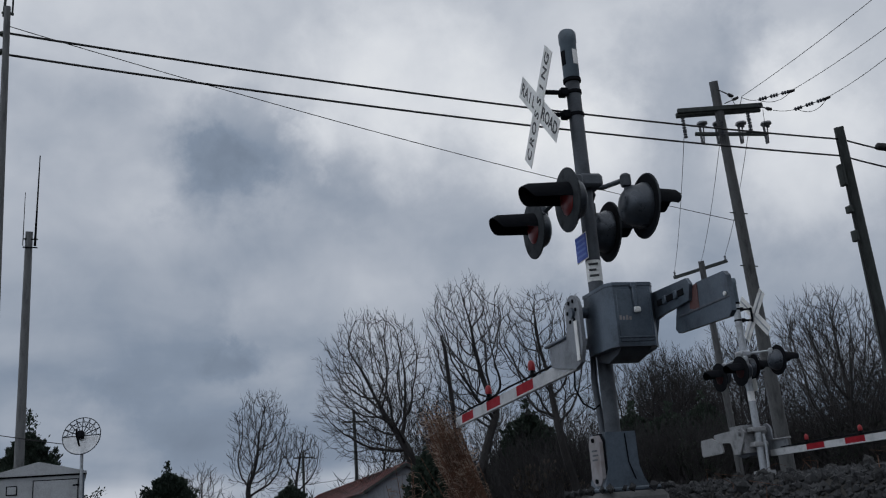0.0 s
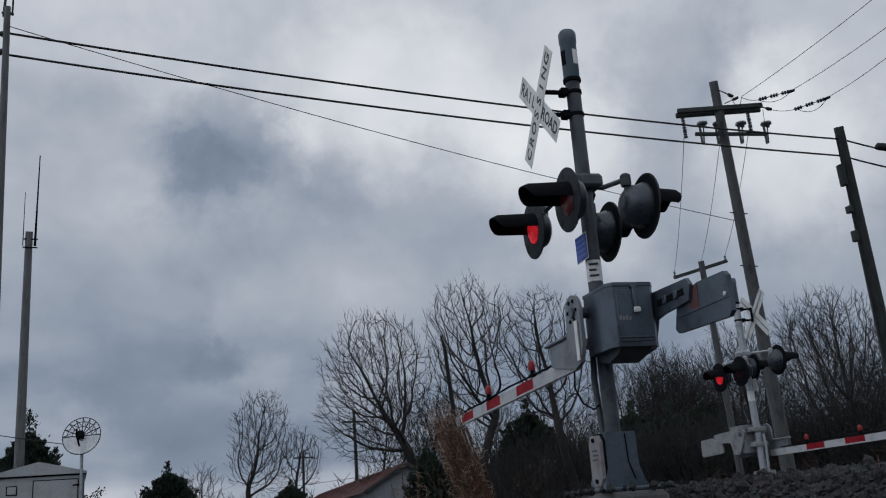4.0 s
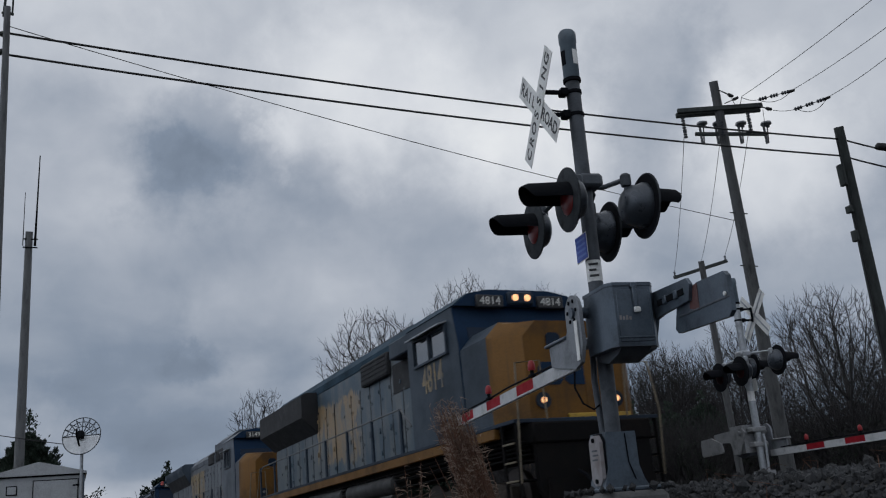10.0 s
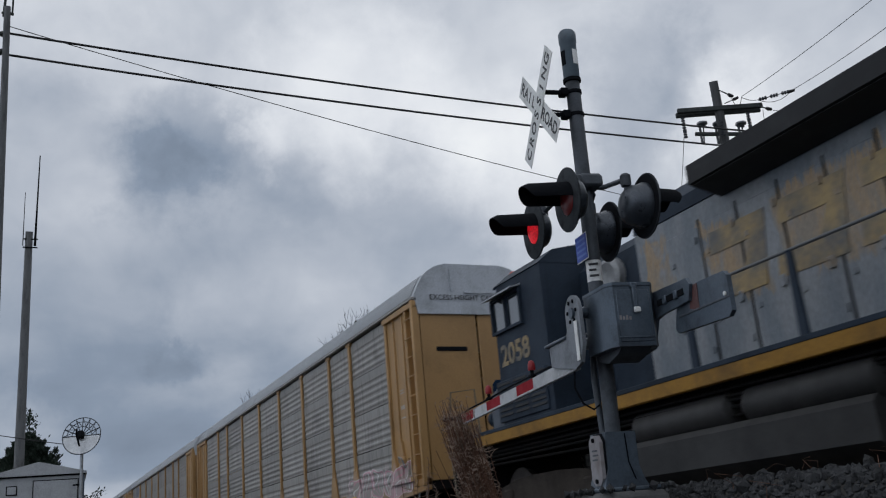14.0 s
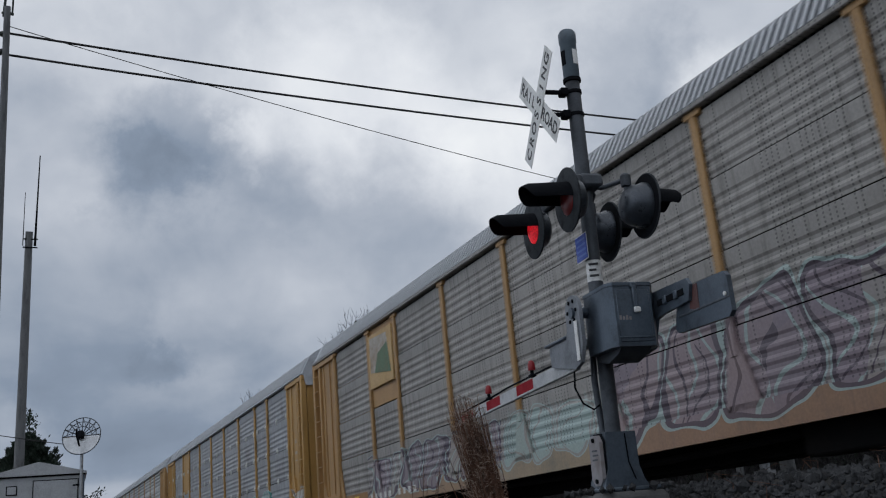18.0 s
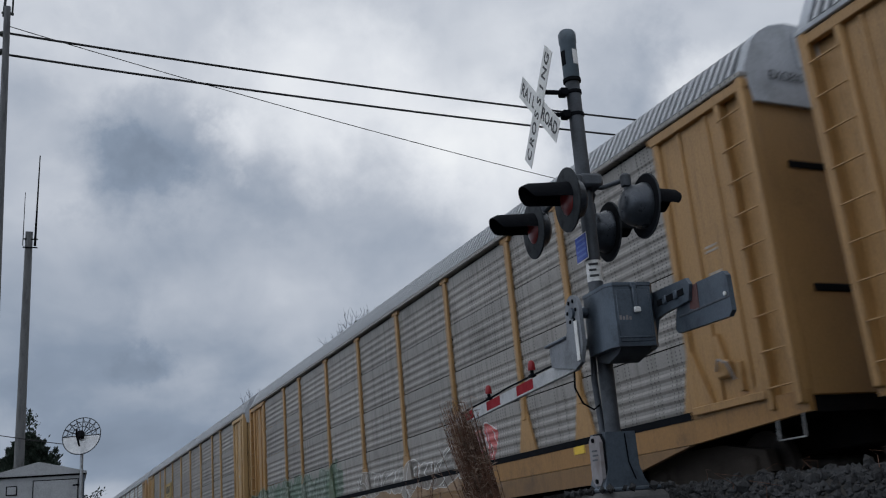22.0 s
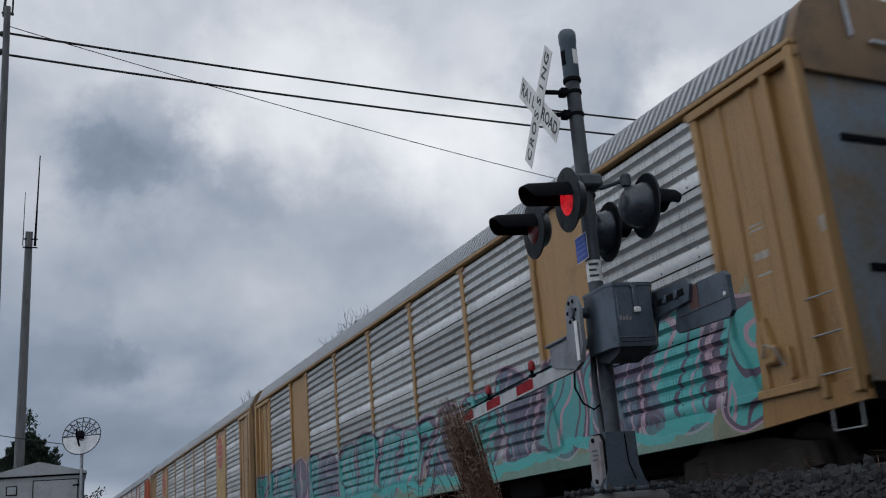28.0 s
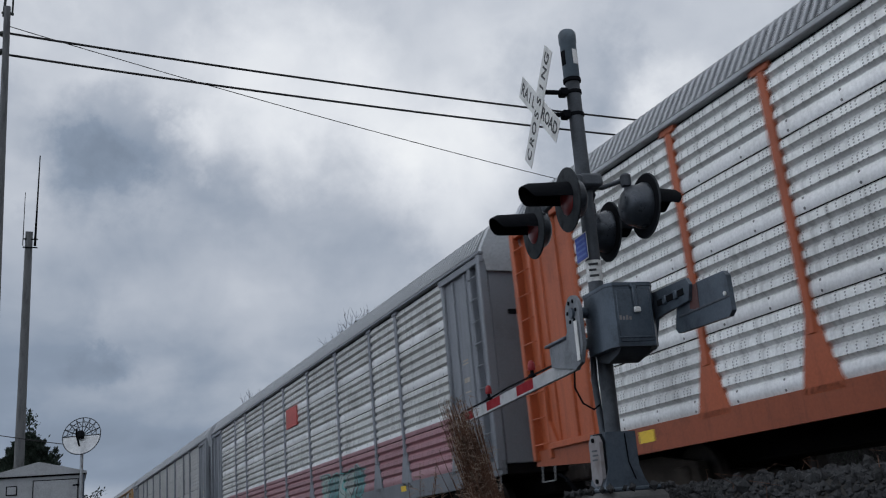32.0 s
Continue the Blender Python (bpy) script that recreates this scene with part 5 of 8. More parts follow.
def twiggy(seed, n, w, h, rad):
    """A thicket: many thin crooked stems."""
    r = random.Random(seed)
    b = Build()
    for k in range(n):
        a, q = r.uniform(0, 2 * math.pi), math.sqrt(r.random()) * w
        p = Vector((q * math.cos(a), q * math.sin(a), -0.2))
        d = Vector((r.uniform(-0.5, 0.5), r.uniform(-0.5, 0.5), 1)).normalized()
        L = h * r.uniform(0.45, 1.0)
        pts = [p]
        for j in range(4):
            d = (d + Vector((r.uniform(-1, 1), r.uniform(-1, 1), r.uniform(-0.3, 0.4))) * 0.28).normalized()
            pts.append(pts[-1] + d * L / 4)
            if j:
                e = (d + Vector((r.uniform(-1, 1), r.uniform(-1, 1), r.uniform(-0.2, 0.6)))).normalized()
                b.tube([pts[-1], pts[-1] + e * L * 0.14, pts[-1] + e * L * 0.25 + Vector((0, 0, L * 0.05))], [rad * 0.6, rad * 0.45, rad * 0.25], 3, cap=False)
        b.tube(pts, [rad, rad * 0.9, rad * 0.75, rad * 0.55, rad * 0.3], 3, cap=False)
    return b


def thicket(label, seed, x, y, w, h, n, leaves, paint):
    t = thing("thicket", label, "bush", pose(x, y, ground_z(x, y)), group="thickets")
    tagged(part("stem_mass", twiggy(seed, n, w, h, 0.022), TWIG, t, fix=False), kind="stuff")
    tagged(part("foliage", sprays(seed + 1, leaves, mound_shape(w * 1.1, h * 0.8), 0.34), paint, t, fix=False, smooth=0), kind="stuff")
    return t


TH1 = thicket("dense dark thicket of brown stems and ivy", 201, 27.0, 46.0, 2.8, 5.2, 420, 5200, IVY)
TH2 = thicket("dense thicket of dry brown stems", 203, 24.0, 41.5, 2.6, 4.6, 520, 3600, BRUSH)
TH3 = thicket("low russet brush behind the crossing", 205, 24.5, 33.5, 2.4, 2.0, 380, 3600, BRUSH)
rt = random.Random(9)
spots = []
for k in range(46):
    f = k / 45
    spots.append((22.5 + 30 * f + rt.uniform(-1.5, 3), 50 - 27 * f + rt.uniform(-2, 6)))
for k in range(26):
    f = k / 25
    spots.append((30 + 50 * f + rt.uniform(-3, 3), 62 - 36 * f + rt.uniform(-2, 6)))
for k, (x, y) in enumerate(spots):
    copy_thing((TH1, TH2, TH1)[k % 3], pose(x, y, ground_z(x, y), 0, 0, rt.uniform(0, 360)))
for x, y in ((27.5, 32.2), (30.5, 31.0), (22.3, 35.3), (33.5, 29.0), (20.8, 38.0)):
    copy_thing(TH3, pose(x, y, ground_z(x, y), 0, 0, rt.uniform(0, 360)))

# far woods along the horizon
fw = random.Random(77)
b = Build()
for k in range(900):
    a = radians(fw.uniform(-4, 62))
    d = fw.uniform(170, 260)
    x, y = d * math.sin(a), d * math.cos(a)
    if abs(x - TRACK_MID) < 6:
        continue
    h = fw.uniform(7, 12)
    b.tube([(x, y, 0), (x + fw.uniform(-0.8, 0.8), y, h * 0.6), (x + fw.uniform(-1.5, 1.5), y, h)], [0.22, 0.14, 0.03], 3, cap=False)
    for j in range(7):
        z = h * fw.uniform(0.3, 0.95)
        b.tube([(x, y, z), (x + fw.uniform(-2.2, 2.2), y + fw.uniform(-1, 1), z + fw.uniform(0.8, 2.4))], [0.09, 0.03], 3, cap=False)
FW = part("far_woods", b, TWIG, None, "far line of leafless woods on the horizon", "stuff", fix=False)
FW["category"] = "woods"


# ---- tall dry grass by the camera ----
def reeds(seed, n, foot_w, top_w, h, lean, plume):
    r = random.Random(seed)
    b, pl = Build(), Build()
    for k in range(n):
        a, q = r.uniform(0, 2 * math.pi), math.sqrt(r.random())
        p0 = Vector((q * foot_w * math.cos(a), q * foot_w * math.sin(a), 0))
        L = h * r.uniform(0.5, 1.0)
        tip = Vector((q * top_w * math.cos(a) + lean[0] * L + r.gauss(0, 0.05), q * top_w * math.sin(a) + lean[1] * L + r.gauss(0, 0.05), L))
        mid = p0.lerp(tip, 0.55) - Vector((lean[0], lean[1], 0)) * 0.06 + Vector((r.uniform(-0.02, 0.02), r.uniform(-0.02, 0.02), 0))
        b.tube([p0, mid, tip], [0.0042, 0.0036, 0.0018], 4, cap=False)
        if r.random() < plume:
            for j in range(11):
                c = mid.lerp(tip, r.uniform(0.3, 1.05))
                d = Vector((r.uniform(-1, 1), r.uniform(-1, 1), r.uniform(-0.1, 1.0))).normalized()
                pl.tube([c, c + d * r.uniform(0.012, 0.035), c + d * r.uniform(0.04, 0.075) - Vector((0, 0, 0.012))], [0.0016, 0.0026, 0.0008], 3, cap=False)
        if r.random() < 0.6:
            c = p0.lerp(mid, r.uniform(0.3, 0.95))
            d = Vector((r.uniform(-1, 1), r.uniform(-1, 1), r.uniform(0.2, 1.2))).normalized()
            b.tube([c, c + d * 0.06, c + d * 0.13 + Vector((0, 0, -0.05))], [0.004, 0.003, 0.001], 3, cap=False)
    return b, pl


GRASS_FOOT = (3.28, 6.28, -0.55)
GRASS = thing("dry_grass_clump", "tall russet dry grass clump with pale feathery tips", "grass", Matrix.Translation(GRASS_FOOT))
g1, g2 = reeds(301, 400, 0.11, 0.09, 1.45, (-0.27, 0.16), 0.8)
tagged(part("stalk_mass", g1, STRAW, GRASS, fix=False), kind="stuff")
tagged(part("plume_mass", g2, PLUME, GRASS, fix=False), kind="stuff")
WEED_FOOT = (2.75, 6.72, -0.58)
WEED = thing("dry_weed", "small dry weed with tufted seed heads", "weed", Matrix.Translation(WEED_FOOT))
g1, g2 = reeds(303, 16, 0.05, 0.12, 1.1, (-0.02, 0.0), 1.0)
tagged(part("stalk_mass", g1, STRAW, WEED, fix=False), kind="stuff")
tagged(part("seed_mass", g2, PLUME, WEED, fix=False), kind="stuff")

# ---- ballast bank ----
BANK = thing("ballast_bank", "bank of broken grey ballast stones beside the track", "gravel bank", pose(6.2, 6.5, 0), kind="structure")


def stone_mesh(seed):
    r = random.Random(seed)
    bm = bmesh.new()
    bmesh.ops.create_icosphere(bm, subdivisions=1, radius=1.0)
    for v in bm.verts:
        v.co = Vector((v.co.x * 1.15, v.co.y * 0.9, v.co.z * 0.7)) * r.uniform(0.72, 1.15)
    me = bpy.data.meshes.new("stone")
    bm.to_mesh(me)
    bm.free()
    return me


def bed_z(x, y):
    """The height on which loose stones lie: the ground, or the top of the signal's foundation."""
    near = max(abs(x - 5), abs(y - 7.27))
    return max(ground_z(x, y), 0.205) if near < 0.36 else ground_z(x, y)


STONES = [stone_mesh(400 + k) for k in range(8)]
rs = random.Random(41)
for k in range(290):
    x, y = rs.uniform(4.9, 6.9), rs.uniform(3.0, 9.0)
    if max(abs(x - 5), abs(y - 7.27)) < 0.45:
        continue
    s = rs.choice((0.03, 0.04, 0.05, 0.07)) * rs.uniform(0.8, 1.25)
    ob = part("stone", STONES[k % 8], STONE, BANK, m=Matrix.Translation((x - 6.2, y - 6.5, bed_z(x, y) + s * 0.35)) @ pose(0, 0, 0, rs.uniform(0, 360), rs.uniform(0, 360), rs.uniform(0, 360)) @ Matrix.Scale(s, 4))
gv = Build()
for k in range(13000):
    x, y = rs.uniform(4.3, 7.6), rs.uniform(1.5, 9.6)
    if k > 11400:
        x, y = rs.uniform(11.4, 14.5), rs.uniform(6, 20)
    s = rs.uniform(0.02, 0.05)
    if max(abs(x - 5), abs(y - 7.2)) < 0.27:
        continue
    m = Matrix.Translation((x - 6.2, y - 6.5, bed_z(x, y) + s * 0.3)) @ pose(0, 0, 0, rs.uniform(0, 360), rs.uniform(0, 360), rs.uniform(0, 360))
    gv.m = m
    gv.add([(s, 0, 0), (-s, 0.2 * s, 0), (0, s * 0.9, 0), (0, -s, 0.1 * s), (0.1 * s, 0, s * 0.7), (0, 0.1 * s, -s * 0.7)], [(0, 2, 4), (2, 1, 4), (1, 3, 4), (3, 0, 4), (2, 0, 5), (1, 2, 5), (3, 1, 5), (0, 3, 5)])
tagged(part("stone_mass", gv, STONE, BANK, fix=False, smooth=0), kind="stuff")
for k, (x, y) in enumerate(((5.9, 5.2), (6.3, 6.2), (5.7, 6.6), (6.5, 4.6), (6.1, 7.4), (6.6, 5.6), (6.4, 5.0), (6.7, 6.6), (6.0, 4.4), (6.6, 7.2), (5.5, 6.0), (6.75, 5.2))):
    wd = thing("dead_stalk", "thin bent dead weed stalk on the stones", "weed", Matrix.Translation((x, y, ground_z(x, y))))
    rr = random.Random(k)
    part("stalk", Build().tube([(0, 0, 0), (rr.uniform(-0.1, 0.1), rr.uniform(-0.1, 0.1), rr.uniform(0.08, 0.16)), (rr.uniform(-0.12, 0.12), rr.uniform(-0.12, 0.12), rr.uniform(0.12, 0.2)), (rr.uniform(-0.2, 0.2), rr.uniform(-0.2, 0.2), rr.uniform(0.06, 0.18))], [0.004, 0.003, 0.0022, 0.0015], 5), STRAW, wd)

# ---- the train ----
TRACK_X, SPEED = 9.5, 18.584
TRAIN = []  # (vehicle, its front coupler's place along the train)


def rolled(t):
    """How far the train has gone by t: it gathers a little speed until it runs steadily."""
    def early(q):
        return 187.02 + 17.8 * (q - 10) + 0.1307 * max(0.0, q - 10) ** 2
    return early(t) if t < 13 else early(13) + SPEED * (t - 13)



def on_side(x, y, z):
    return Matrix.Translation((x, y, z)) @ SIDE


def wheel_mesh(r):
    b = Build().at(pose(0, 0, 0, 0, 90, 0))
    b.lathe([(0.09, -0.08), (0.13, -0.07), (0.14, -0.02), (r * 0.78, -0.01), (r * 0.84, -0.07), (r, -0.07), (r, 0.055), (r + 0.03, 0.065), (r + 0.03, 0.09), (0.12, 0.07)], 28)
    return b.mesh("wheel")


WHEELS = {r: wheel_mesh(r) for r in (0.42, 0.51)}
COUPLER = Build().box(-0.13, 0.13, 0.25, 0.9, 0.72, 1.0, 0.03).box(-0.2, 0.16, 0.0, 0.28, 0.68, 1.05, 0.06).box(0.08, 0.2, -0.06, 0.1, 0.72, 1.0, 0.03).mesh("coupler")
HOSE = Build().tube([(-0.45, 0.5, 0.85), (-0.5, 0.2, 0.75), (-0.42, 0.02, 0.5), (-0.2, -0.02, 0.38)], 0.03, 8).mesh("air_hose")


def bogie(parent, y, axles, r, pitch):
    n = (len(axles) - 1) / 2
    half = n * pitch
    tr = part("truck", Build().box(-0.95, 0.95, y - 0.25, y + 0.25, r - 0.1, r + 0.25, 0.04).box(-0.35, 0.35, y - half, y + half, r - 0.06, r + 0.18, 0.04), UNDER, parent)
    for sx in (-1, 1):
        b = Build()
        prof = [(y - half - 0.35, r - 0.06), (y - half - 0.3, r + 0.2), (y - half + 0.25, r + 0.3), (y - 0.45, r + 0.34), (y + 0.45, r + 0.34), (y + half - 0.25, r + 0.3), (y + half + 0.3, r + 0.2), (y + half + 0.35, r - 0.06),
                (y + half - 0.3, r - 0.08), (y + 0.5, r - 0.2), (y - 0.5, r - 0.2), (y - half + 0.3, r - 0.08)]
        b.prism(prof, sx * 1.0, sx * 1.16)
        for a in axles:
            b.box(sx * 0.98, sx * 1.22, y + a * pitch - 0.16, y + a * pitch + 0.16, r - 0.16, r + 0.16, 0.04)
        for k in (-0.2, 0, 0.2):
            b.tube([(sx * 1.08, y + k, r - 0.18), (sx * 1.08, y + k, r + 0.32)], 0.085, 10)
        part("side_frame", b, TRUCK, tr)
        for a in axles:
            part("wheel", WHEELS[r], WHEEL, tr, m=pose(sx * 0.79, y + a * pitch, r, 0, 0, 0 if sx > 0 else 180))
    for a in axles:
        part("axle", Build().tube([(-0.9, y + a * pitch, r), (0.9, y + a * pitch, r)], 0.085, 12), WHEEL, tr)
    return tr


def hood_poly(w, z0, h, c=0.25):
    return [(-w, z0), (-w, h - c), (-w + c, h), (w - c, h), (w, h - c), (w, z0)]


def frame_box(b, x, y0, y1, z0, z1, t=0.05, d=0.04):
    """A window frame on a side."""
    b.box(x - d, x + d, y0 - t, y0, z0 - t, z1 + t).box(x - d, x + d, y1, y1 + t, z0 - t, z1 + t)
    return b.box(x - d, x + d, y0, y1, z0 - t, z0).box(x - d, x + d, y0, y1, z1, z1 + t)


DOOR = Build().box(-0.018, 0, 0.02, 0.735, 0, 1.9, 0.01).box(-0.05, -0.02, 0.12, 0.2, 0.65, 0.8, 0.01).box(-0.05, -0.02, 0.06, 0.1, 0.12, 0.22, 0.005).box(-0.05, -0.02, 0.06, 0.1, 1.65, 1.75, 0.005).box(-0.04, -0.015, 0.6, 0.66, 1.45, 1.52, 0.005).box(-0.04, -0.015, 0.6, 0.66, 0.5, 0.57, 0.005).mesh("hood_door")
DOOR_SEAM = Build().box(-0.02, 0, -0.009, 0.009, 0.05, 2.05).mesh("door_seam")
STANCHION = Build().prism([(-0.07, -0.2), (0.07, -0.2), (0.035, 1.02), (-0.035, 1.02)], -0.025, 0.025).box(-0.035, 0.035, -0.06, 0.06, -0.22, 0.0, 0.01).mesh("stanchion")


def worn_paint(name, base, patches, car):
    """Engine side paint with worn gold areas, given as (y0, y1, z0, z1), and pale touched-up blotches."""
    m, ns, ls, bsdf = nodes_of(name)
    old = [n for n in base.node_tree.nodes if n.type == "BSDF_PRINCIPLED"][0]
    tc = ns.new("ShaderNodeTexCoord")
    tc.object = car
    p = tc.outputs["Object"]
    sep = node(ns, ls, "ShaderNodeSeparateXYZ", {0: p}).outputs

    def calc(op, a, b=0.0, c=0.0):
        return node(ns, ls, "ShaderNodeMath", {0: a, 1: b, 2: c}, operation=op).outputs[0]

    run = node(ns, ls, "ShaderNodeMapping", {"Vector": p, "Scale": (1, 1.6, 0.7)}).outputs[0]
    n1 = node(ns, ls, "ShaderNodeTexNoise", {"Vector": run, "Scale": 0.9, "Detail": 4.0, "Roughness": 0.55}).outputs[0]
    n2 = node(ns, ls, "ShaderNodeTexNoise", {"Vector": run, "Scale": 1.7, "Detail": 6.0, "Roughness": 0.7, "Distortion": 0.4}).outputs[0]
    n3 = node(ns, ls, "ShaderNodeTexNoise", {"Vector": p, "Scale": 14.0, "Detail": 4.0}).outputs[0]
    tones = {LOCO_GREY.name: ((0.075, 0.088, 0.103), (0.125, 0.138, 0.152)), LOCO_SLATE.name: ((0.068, 0.084, 0.1), (0.135, 0.142, 0.147)), LOCO_DARK.name: ((0.125, 0.145, 0.165), (0.2, 0.21, 0.22))}
    c = mixed(ns, ls, ramp(ns, ls, n1, 0.35, 0.65), *tones.get(base.name, ((0.035, 0.066, 0.093), (0.1, 0.115, 0.122))))
    c = mixed(ns, ls, calc("MULTIPLY", ramp(ns, ls, n2, 0.62, 0.7), 0.8), c, (0.16, 0.17, 0.18))
    wob = calc("MULTIPLY_ADD", n2, 1.6, -0.8)
    for y0, y1, z0, z1 in patches:
        yy, zz = calc("ADD", sep[1], wob), calc("ADD", sep[2], calc("MULTIPLY", wob, 0.7))
        k = calc("MULTIPLY", calc("MULTIPLY", ramp(ns, ls, yy, y0, y0 + 0.15), ramp(ns, ls, yy, y1, y1 - 0.15)), calc("MULTIPLY", ramp(ns, ls, zz, z0, z0 + 0.15), ramp(ns, ls, zz, z1, z1 - 0.15)))
        k = calc("MULTIPLY", k, ramp(ns, ls, n1, 0.62, 0.5))
        c = mixed(ns, ls, calc("MULTIPLY", k, 0.8), c, mixed(ns, ls, ramp(ns, ls, n2, 0.4, 0.6), (0.31, 0.2, 0.09), (0.23, 0.18, 0.12)))
    g = node(ns, ls, "ShaderNodeMapRange", {0: n3, 1: 0.25, 2: 0.75, 3: 0.85, 4: 1.12}).outputs[0]
    ls.new(mixed(ns, ls, 1.0, c, g, "MULTIPLY"), bsdf.inputs["Base Color"])
    bsdf.inputs["Roughness"].default_value = old.inputs["Roughness"].default_value
    return m


def locomotive(place, L, label, number, sp):
    v = thing("locomotive", label, "locomotive", group="engines of the train")
    TRAIN.append((v, place))
    dk, side, roof = sp["deck"], sp["side"], sp["roof"]
    # frame, deck, pilots
    part("underframe", Build().box(-1.25, 1.25, sp.get("bow", 0.6) - 0.05, L - 0.55, dk - 0.42, dk - 0.06, 0.03), UNDER, v)
    for sx in (-1, 1):
        part("side_sill", Build().box(sx * 1.52, sx * 1.4, *sp["sill_y"], dk - 0.24, dk - 0.01, 0.015), sp.get("sill", SILL_GOLD), v, "weathered gold stripe")
    part("walkway", Build().box(-1.53, 1.53, sp.get("bow", 0.6) + 0.1, L - 0.7, dk - 0.05, dk + 0.02, 0.01), LOCO_DARK, v)
    for yy, d in ((sp.get("bow", 0.6), 1), (L - 0.6, -1)):
        pw = 1.2 if "bow" in sp and d > 0 else 1.45
        part("pilot", Build().prism([(-pw, dk - 0.1), (-pw, 0.6), (-pw + 0.25, 0.15), (pw - 0.25, 0.15), (pw, 0.6), (pw, dk - 0.1)], yy, yy + d * 0.12, "y"), sp["pilot"], v)
        part("plough", Build().prism([(0.15 - pw, 0.75), (0.1 - pw, 0.12), (pw - 0.1, 0.12), (pw - 0.15, 0.75)], yy - d * 0.12, yy - d * 0.02, "y"), UNDER, v)
        part("coupler", COUPLER, WHEEL, v, m=pose(0, yy - d * 0.6, 0, 0, 0, 0 if d > 0 else 180))
        part("air_hose", HOSE, BLACK, v, m=pose(0, yy - d * 0.6, 0, 0, 0, 0 if d > 0 else 180))
        for sx in (-1, 1):
            st = Build()
            for k in range(4):
                zz = 0.42 + k * (dk - 0.5) / 4
                st.box(sx * 1.5, sx * 1.05, yy + d * 0.2, yy + d * 0.62, zz, zz + 0.035, 0.008)
            st.box(sx * 1.5, sx * 1.46, yy + d * 0.64, yy + d * 0.7, 0.4, dk).box(sx * 1.5, sx * 1.46, yy + d * 0.12, yy + d * 0.18, 0.4, dk)
            s = part("step_well", st, UNDER, v)
            for k in range(4):
                zz = 0.42 + k * (dk - 0.5) / 4
                part("step_edge", Build().box(sx * 1.53, sx * 1.502, yy + d * 0.2, yy + d * 0.62, zz - 0.005, zz + 0.03, 0.006), YELLOW_PIPE, s)
            part("grab_rail", Build().tube([(sx * 1.5, yy + d * 0.1, 0.7), (sx * 1.5, yy - d * 0.02, dk + 0.1), (sx * 1.42, yy + d * 0.05, dk + 1.0), (sx * 0.9, yy + d * 0.08, dk + 1.05), (sx * 0.85, yy + d * 0.1, dk)], 0.018, 8), YELLOW_PIPE, v)
    # fuel tank and air reservoirs
    ty0, ty1 = sp["tank"]
    part("fuel_tank", Build().prism([(-1.38, 0.98), (-1.45, 0.9), (-1.45, 0.5), (-1.1, 0.26), (1.1, 0.26), (1.45, 0.5), (1.45, 0.9), (1.38, 0.98)], ty0, ty1, "y"), TANK, v)
    for k in (0, 1):
        y0 = ty0 - 0.1 + k * (ty1 - ty0) * 0.5
        part("air_reservoir", Build().tube([(-1.2, y0, dk - 0.56), (-1.2, y0 + 0.08, dk - 0.56), (-1.2, y0 + (ty1 - ty0) * 0.44, dk - 0.56), (-1.2, y0 + (ty1 - ty0) * 0.47, dk - 0.56)], [0.14, 0.24, 0.24, 0.14], 16), TANK, v)
    if sp["axles"] == 3:
        bogie(v, 4.6, (-1, 0, 1), 0.51, 1.85), bogie(v, L - 4.4, (-1, 0, 1), 0.51, 1.85)
    else:
        bogie(v, 3.6, (-0.5, 0.5), 0.51, 2.74), bogie(v, L - 3.6, (-0.5, 0.5), 0.51, 2.74)
    rr = random.Random(L)
    for k in range(5):
        zz = dk - 0.3 - 0.07 * k
        part("pipe", Build().tube([(-1.35 + 0.04 * k, 1.5, zz), (-1.38 + 0.03 * k, L * 0.3, zz - rr.uniform(0, 0.1)), (-1.36, L * 0.6, zz - rr.uniform(0, 0.1)), (-1.35, L - 1.5, zz)], 0.022, 6), UNDER, v)
    # cab
    c0, c1, ch = sp["cab"]
    d = 1 if sp["forward"] else -1
    F = c0 if d > 0 else c1          # the cab's windscreen end
    zc = ch - 0.34                   # eaves of the cab
    lean0, lean1 = (0.25, 0.5) if d > 0 else (0, 0)
    back0, back1 = (0, 0) if d > 0 else (0.25, 0.5)
    cab = part("cab", Build().prism([(c0 + lean0, dk), (c0 + lean0 + (0.05 if d > 0 else 0), 3.55), (c0 + lean1, zc), (c1 - back1, zc), (c1 - back0 - (0.05 if d < 0 else 0), 3.55), (c1 - back0, dk)], -1.5, 1.5), side, v)
    dome = [(-1.52, zc - 0.01), (-1.2, ch - 0.1), (-0.72, ch), (0.72, ch), (1.2, ch - 0.1), (1.52, zc - 0.01)]
    part("cab_roof", Build().prism(dome, c0 + (0.36 if d > 0 else 0), c1 - (0 if d > 0 else 0.36), "y"), roof, v)
    part("roof_front", Build().prism([(x * 0.985, z - 0.012) for x, z in dome], F + d * 0.31, F + d * 0.36, "y"), sp["front"], v)
    part("cab_front", Build().at(Matrix.Translation((0, F, 0))).prism([(d * 0.24, dk + 0.1), (d * 0.28, 3.55), (d * 0.46, zc + 0.01), (d * 0.66, zc + 0.01), (d * 0.5, 3.5), (d * 0.45, dk + 0.1)], -1.49, 1.49), sp["front"], v)
